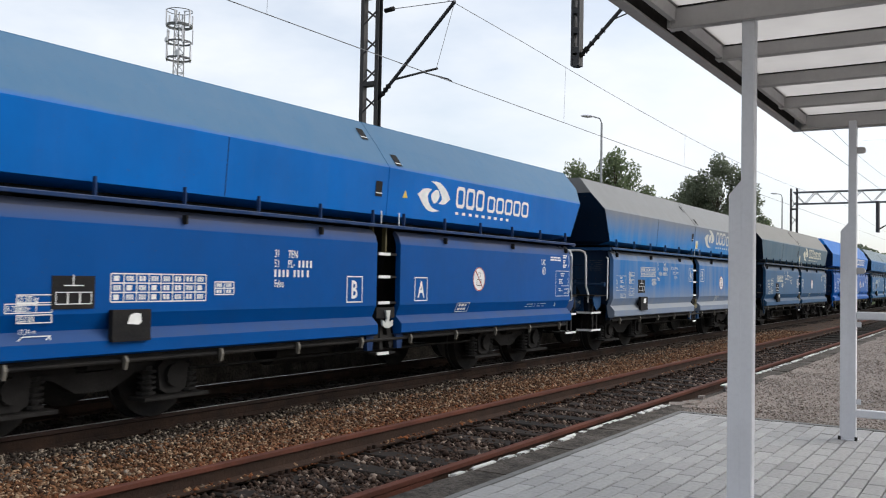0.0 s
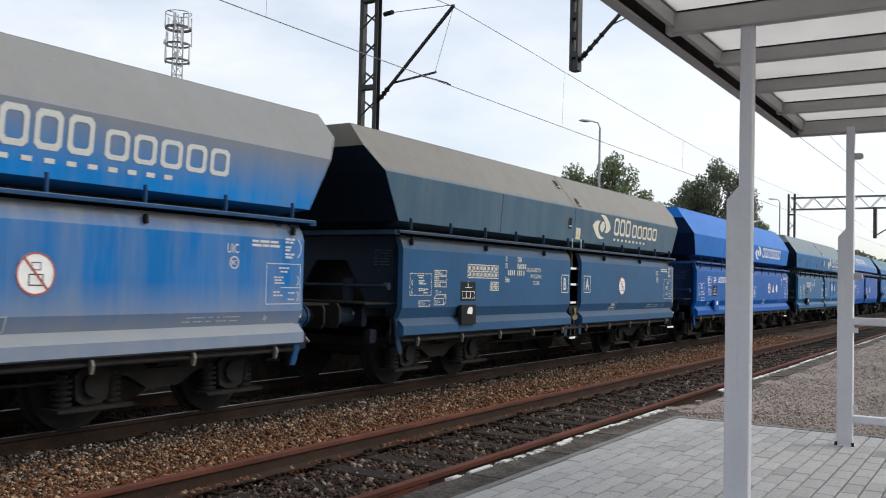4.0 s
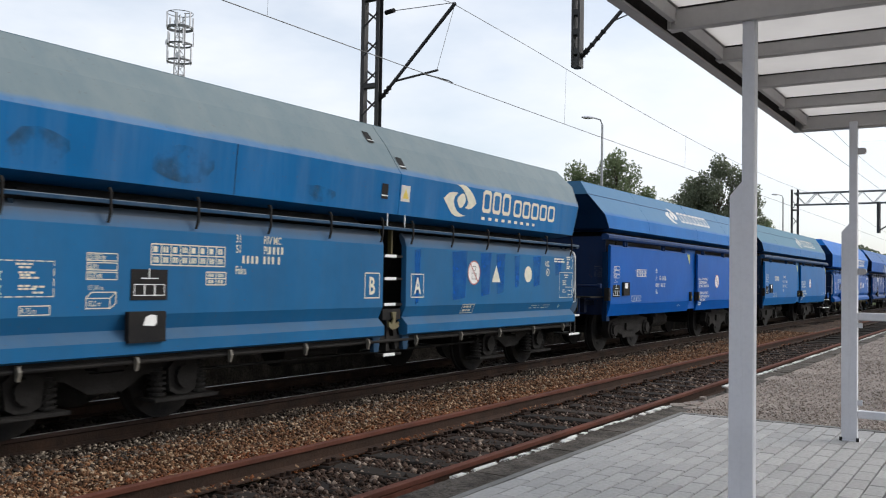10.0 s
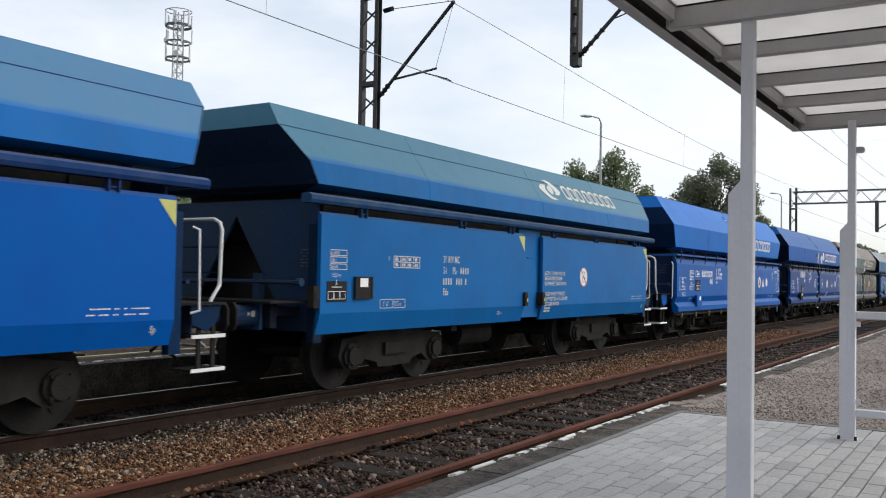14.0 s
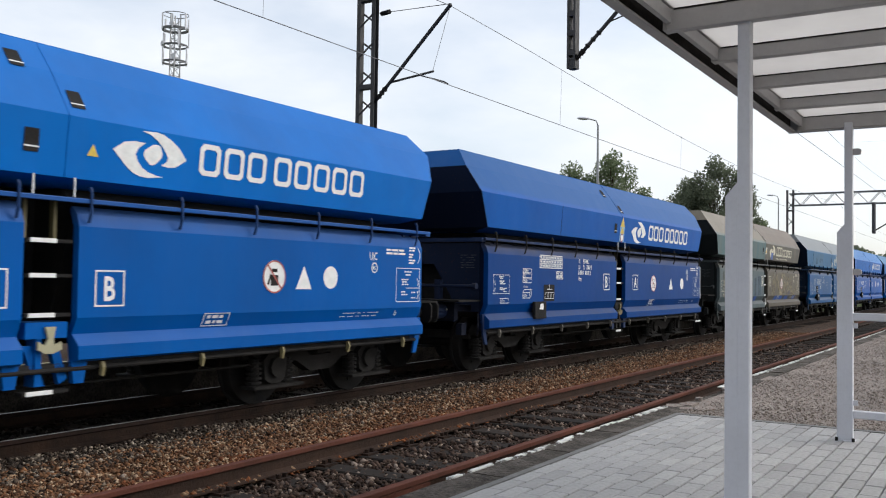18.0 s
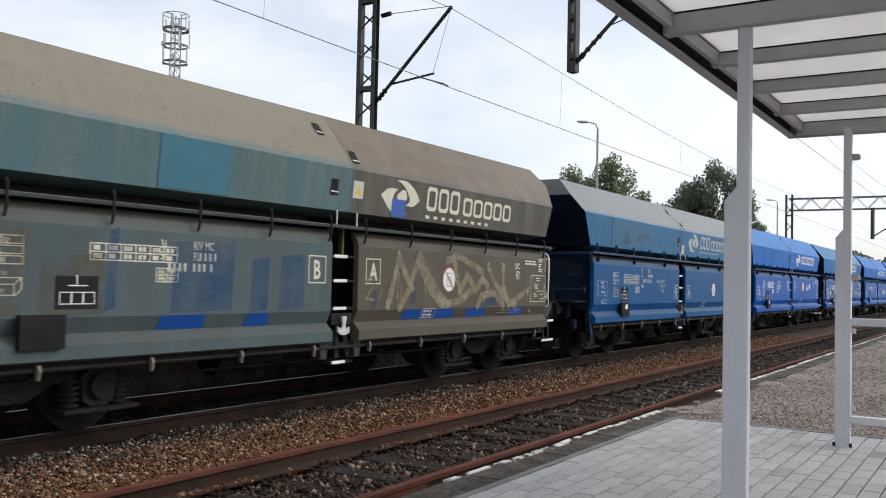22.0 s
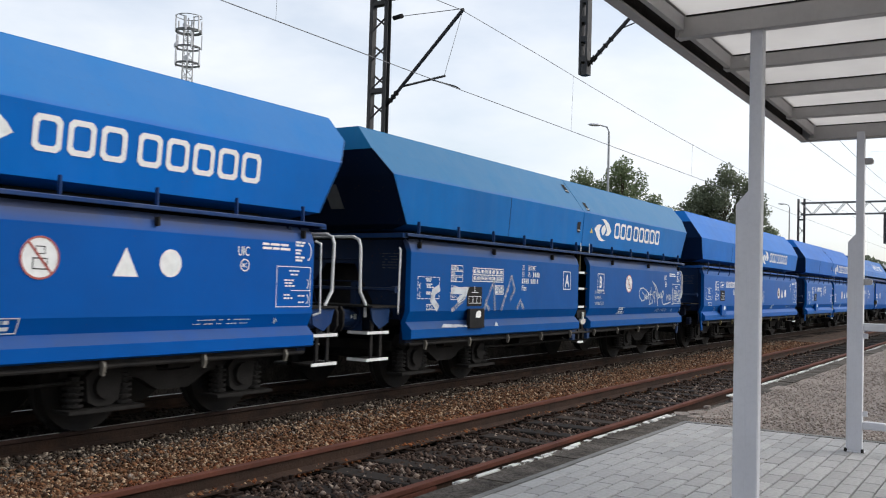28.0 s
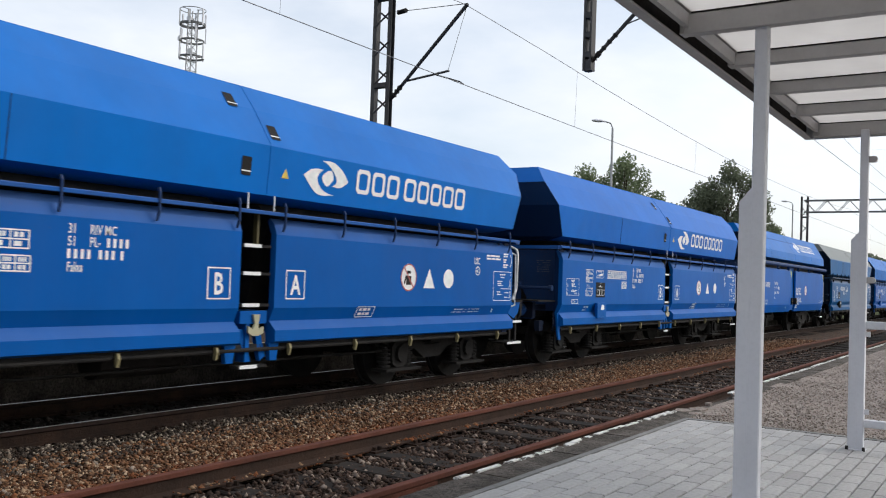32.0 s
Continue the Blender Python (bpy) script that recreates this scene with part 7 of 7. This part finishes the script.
CENTRES = [9.74, 23.44, 37.02, 50.61, 64.07, 77.40, 90.93, 104.52, 117.97, 131.47, 145.21, 158.85, 172.39, 185.85, 199.28, 212.85, 226.4]


def sprayed(wagon_parts, strokes, width, material, x=1.508):
    """Sprayed lines on a door panel."""
    for pts in strokes:
        mark(wagon_parts, "sprayed_line", ("spray", pts), lambda bm: ribbon(bm, pts, width), 0, 0, material, x, label="sprayed paint line")


def spray_wagons(train):
    """Old and new spray paint on two of the wagons."""
    find = lambda w, nm, k: [c for c in w.children if c.name.split(".")[0] == nm][k]
    old = sprayed_paint("faded_cream_spray", (0.34, 0.30, 0.21), 0.25, 0.6, 6.0, 0.8)
    blue = plain("roller_blue_paint", (0.004, 0.075, 0.36), 0.5)
    pale = plain("pale_teal_smear", (0.035, 0.13, 0.23), 0.7)
    w = train[9][0]
    left, right_ = find(w, "door_panel", 0), find(w, "door_panel", 1)
    mist = sprayed_paint("tan_spray_mist", (0.16, 0.14, 0.095), 0.35, 0.75, 4.0, 0.6)
    peaks = [((0.9, 1.17), (1.03, 1.48), (1.15, 1.84), (1.27, 1.67), (1.39, 1.51), (1.5, 1.4)), ((1.18, 1.15), (1.37, 1.35), (1.66, 1.89), (1.85, 1.64), (2.17, 1.35), (2.42, 1.18)), ((1.67, 1.73), (1.94, 1.4), (2.22, 1.2)), ((2.26, 1.18), (2.75, 1.23), (3.17, 1.41)), ((2.58, 1.9), (2.69, 1.56), (2.83, 1.26)), ((2.38, 1.82), (2.71, 1.9), (3.15, 1.78), (3.44, 1.68))]
    peaks += [((2.74, 1.36), (2.98, 1.62), (3.26, 1.41), (3.44, 1.57), (3.64, 1.47)), ((3.62, 1.79), (3.83, 1.53), (4.25, 1.25), (4.57, 1.15)), ((4.12, 1.81), (4.13, 1.48), (4.36, 1.15)), ((3.3, 1.15), (3.41, 1.31), (3.84, 1.36), (4.15, 1.15)), ((4.46, 1.2), (5.01, 1.4))]
    sprayed(right_, peaks, 0.11, mist, 1.5055)
    sprayed(right_, peaks, 0.04, old)
    sprayed(right_, [((1.0, 1.22), (1.08, 1.6)), ((1.12, 1.24), (1.16, 1.62)), ((1.2, 1.24), (1.22, 1.5)), ((1.85, 1.25), (1.8, 1.5)), ((1.95, 1.24), (1.92, 1.42)), ((3.5, 1.22), (3.62, 1.45)), ((0.42, 1.5), (0.55, 1.56), (0.6, 1.48), (0.44, 1.28), (0.6, 1.26)), ((0.72, 1.3), (0.78, 1.4)), ((5.0, 1.25), (5.15, 1.65), (5.4, 1.3))], 0.03, old)
    thin_blue = sprayed_paint("thin_blue_wash", (0.006, 0.085, 0.25), 0.3, 0.7, 3.0, 0.5)
    for pn, a0, a1, b0, b1, m in ((left, -3.52, -3.38, 1.18, 1.95, thin_blue), (left, -1.66, -1.36, 1.14, 1.74, thin_blue), (left, -2.75, -1.9, 1.15, 1.88, thin_blue), (left, -1.2, -0.75, 1.15, 1.8, thin_blue), (left, -5.5, -4.3, 1.14, 1.9, mist), (left, -4.2, -3.5, 1.14, 1.7, mist), (right_, 1.46, 1.60, 1.2, 1.56, thin_blue), (right_, 3.45, 3.95, 1.15, 1.33, thin_blue), (right_, 0.55, 0.68, 1.14, 1.4, thin_blue)):
        mark(pn, "paint_patch", ("patch", a0, b0), lambda bm: flat_poly(bm, ((a0, b0), (a1 - 0.03, b0 + 0.02), (a1, b1), (a0 + 0.04, b1 - 0.03))), 0, 0, m, 1.5045, label="rolled-on patch of paint")
    for pn, a0, a1 in ((left, -2.88, -2.27), (left, -1.7, -1.32), (right_, 1.30, 2.66), (right_, 3.0, 3.6), (right_, 4.4, 4.9)):
        mark(pn, "paint_patch", ("lowpatch", a0), lambda bm: flat_poly(bm, ((a0, 0), (a1, 0), (a1 - 0.02, 0.155), (a0 + 0.03, 0.15))), 0, 0.988, blue, 1.442, 0.42, label="rolled-on patch of blue paint")
    fresh_blue = sprayed_paint("patchy_fresh_blue", (0.0, 0.10, 0.42), 0.2, 0.6, 2.5, 0.7)
    door = find(train[4][0], "door_panel", 1)
    for a0, a1, b0, b1 in ((0.46, 0.62, 1.15, 1.92), (1.45, 1.88, 1.2, 1.93), (2.28, 2.62, 1.25, 1.93), (2.78, 3.08, 1.28, 1.93), (3.40, 3.60, 1.38, 1.92), (4.08, 4.38, 1.4, 1.93), (4.95, 5.25, 1.6, 1.93)):
        mark(door, "paint_patch", ("freshpatch", a0), lambda bm: flat_poly(bm, ((a0 + 0.03, b0), (a1 - 0.05, b0 + 0.03), (a1, b1), (a0, b1 - 0.02))), 0, 0, fresh_blue, 1.5028, label="patch where the blue paint is less faded")
    body = find(w, "hopper", 0)
    mark(body, "paint_patch", ("logopatch",), lambda bm: flat_box(bm, 0, 0.32, 0, 0.24), 1.04, 2.38, blue, hopper_face("A1", 2.38, 0.009)[0], hopper_face("A1", 2.5)[1], label="rolled-on patch of blue paint")
    kind_of = {9: "A1", 10: "A", 4: "A1"}
    face = lambda k, zz: hopper_face(kind_of[k], zz, 0.0)[0]
    # repair plates and stains on the hoppers
    teal = paint("repair_plate_paint", (0.055, 0.165, 0.22), (0.12, 0.12, 0.11), 0.3, 0.25, 0.12, seed=3.0)
    dull_blue = paint("repair_plate_paint", (0.050, 0.14, 0.25), (0.15, 0.15, 0.13), 0.3, 0.15, 0.05, seed=8.0)
    for k, y0, y1, m in ((9, -2.90, -1.98, teal), (10, -4.70, -2.20, dull_blue)):
        cpart("repair_plate", ("rplate", k), lambda bm: prism(bm, [(face(k, 2.38) + 0.001, 2.38), (face(k, 2.90) + 0.001, 2.90), (face(k, 2.90) + 0.008, 2.90), (face(k, 2.38) + 0.008, 2.38)], y0, y1), m, find(train[k][0], "hopper", 0), "welded repair plate in a slightly different paint")
    rusty = sprayed_paint("brown_stain", (0.17, 0.12, 0.06), 0.42, 0.8, 3.0, 0.55)
    olive = sprayed_paint("dark_green_stain", (0.05, 0.075, 0.07), 0.45, 0.7, 3.0, 0.6)
    for k, y0, y1, z0, z1, m in ((10, -4.3, -3.4, 2.42, 2.8, rusty), (10, -3.2, -2.4, 2.5, 2.7, rusty), (4, -5.5, -4.9, 2.42, 2.75, olive), (4, -4.0, -3.2, 2.42, 2.8, olive), (4, -1.9, -1.2, 2.4, 2.6, olive)):
        b_ = find(train[k][0], "hopper", 0)
        mark(b_, "stain", ("stain", y0), lambda bm: flat_poly(bm, [((y0 + y1) / 2 + (y1 - y0) / 2 * math.cos(q * 0.5236) * (1 + 0.15 * math.sin(q * 2.1)), (z1 - z0) / 2 * math.sin(q * 0.5236)) for q in range(12)]), 0, (z0 + z1) / 2, m, face(k, (z0 + z1) / 2) + 0.011, 0.08, label="stain of dirt")
    white = sprayed_paint("white_spray", (0.62, 0.66, 0.70), 0.15, 0.5, 8.0, 0.9)
    w = train[12][0]
    left, right_ = find(w, "door_panel", 0), find(w, "door_panel", 1)
    thin_white = sprayed_paint("thin_white_spray", (0.50, 0.55, 0.58), 0.25, 0.75, 4.0, 0.75)
    sprayed(left, [((-5.07, 1.45), (-5.2, 1.4), (-5.23, 1.29), (-5.1, 1.18)), ((-4.71, 1.42), (-4.32, 1.43), (-4.37, 1.34), (-4.53, 1.28))], 0.10, white)
    sprayed(left, [((-4.39, 1.29), (-4.7, 1.14)), ((-3.48, 1.57), (-3.6, 1.42), (-3.73, 1.22), (-3.77, 1.14)), ((-3.72, 1.23), (-3.62, 1.14)), ((-3.47, 1.52), (-3.44, 1.22), (-3.43, 1.14)), ((-2.91, 1.67), (-3.01, 1.47), (-3.18, 1.22), (-3.22, 1.14)), ((-2.89, 1.66), (-2.79, 1.46), (-2.92, 1.3)), ((-2.69, 1.16), (-2.57, 1.27), (-2.47, 1.15))], 0.065, thin_white)
    for y0, y1, z0, z1 in ((-5.02, -4.6, 0.90, 0.95), (-4.72, -4.3, 0.90, 0.94), (-3.48, -3.36, 0.89, 0.95)):
        mark(left, "sprayed_line", ("ledgespray", y0), lambda bm: flat_poly(bm, ((y0, z0), (y1, z0 - 0.01), (y1 - 0.05, z1 - 0.02), (y0 + 0.04, z1))), 0, 0, white, 1.540, label="sprayed paint line")
    # a scrawl of thin white loops
    sprayed(right_, [((3.1, 1.46), (3.24, 1.4), (3.25, 1.29), (3.09, 1.27), (2.96, 1.35), (2.91, 1.46), (3.01, 1.54), (3.18, 1.55), (3.37, 1.5), (3.49, 1.44), (3.47, 1.37), (3.3, 1.34)), ((3.29, 1.34), (3.4, 1.37), (3.38, 1.41), (3.32, 1.39), (3.34, 1.31), (3.43, 1.32)), ((3.54, 1.45), (3.47, 1.41), (3.54, 1.36), (3.48, 1.31)), ((3.67, 1.57), (3.61, 1.32), (3.55, 1.19), (3.76, 1.23), (3.73, 1.32)), ((3.49, 1.41), (3.75, 1.41)), ((3.81, 1.48), (3.79, 1.32)), ((3.85, 1.32), (3.86, 1.46), (3.92, 1.48), (3.91, 1.23))], 0.026, white)
    sprayed(right_, [((4.11, 1.16), (4.06, 1.38), (3.93, 1.57), (3.76, 1.71)), ((3.81, 1.68), (3.99, 1.6), (4.09, 1.49), (4.03, 1.37)), ((4.12, 1.36), (4.18, 1.42), (4.15, 1.45), (4.11, 1.39), (4.13, 1.33), (4.21, 1.36)), ((4.29, 1.46), (4.22, 1.39), (4.28, 1.34), (4.34, 1.41), (4.35, 1.34)), ((4.45, 1.49), (4.36, 1.43), (4.38, 1.34), (4.47, 1.37)), ((4.39, 1.46), (4.46, 1.51), (4.51, 1.44), (4.42, 1.35), (4.41, 1.26), (4.49, 1.19), (4.71, 1.2), (5.0, 1.24))], 0.026, white)
    sprayed(right_, [((4.7, 1.43), (4.74, 1.28)), ((4.71, 1.34), (4.81, 1.39)), ((4.82, 1.43), (4.84, 1.29)), ((4.96, 1.42), (4.88, 1.37), (4.92, 1.29), (4.98, 1.41), (5.01, 1.29)), ((5.12, 1.55), (5.1, 1.29), (5.12, 1.38), (5.19, 1.38), (5.21, 1.2), (5.1, 1.19)), ((5.23, 1.57), (5.27, 1.24)), ((5.26, 1.38), (5.36, 1.39)), ((5.37, 1.51), (5.4, 1.25)), ((5.42, 1.24), (5.42, 1.51), (5.5, 1.38), (5.55, 1.52), (5.59, 1.24)), ((5.55, 1.55), (5.76, 1.2)), ((5.76, 1.48), (5.6, 1.25))], 0.024, white)
    for k, line in enumerate(("DO PRZEWOZU", "KAMIENIA", "WAPIENNEGO")):
        words_on(right_, line, 0.52, 1.415 - 0.11 * k, 0.06, DULLWHITE, squeeze=0.8, bold=0.0)


# ---- motion ----


def run(t):
    """How far the train has rolled by t seconds, in metres."""
    s = t / 32.0
    return 165.255 * s + 33.136 * s * s - 22.729 * s ** 3 + 3.022 * s ** 4


def motions():
    for wagon, wheels, centre in TRAIN:
        walk(wagon, [(t, pose(TRACK_X, centre - run(t), 0)) for t in range(0, 33, 2)])
        # wheels roll where they are seen: less than a quarter turn from row to row
        if centre in ROLLING:
            for wheel, y in wheels:
                walk(wheel, [(j / 10, pose(0, y, 0.46, math.degrees(run(j / 10) / 0.46))) for j in range(321)])


TRAIN = []
for i, spec in enumerate(SPECS):
    made, sets = wagon_a(spec) if spec["kind"] == "A" else wagon_b(spec)
    made.location = (TRACK_X, CENTRES[i], 0)
    TRAIN.append((made, sets, CENTRES[i]))
ROLLING = [CENTRES[k] for k in (3, 5, 6, 7, 8, 13)]
spray_wagons(TRAIN)
for i in range(17, 24):
    src = TRAIN[(3, 16, 10, 13, 8, 11, 4)[i - 17]]
    y = 226.4 + 13.53 * (i - 16)
    twin = copy_thing(src[0], pose(TRACK_X, y, 0))
    TRAIN.append((twin, [], y))
motions()
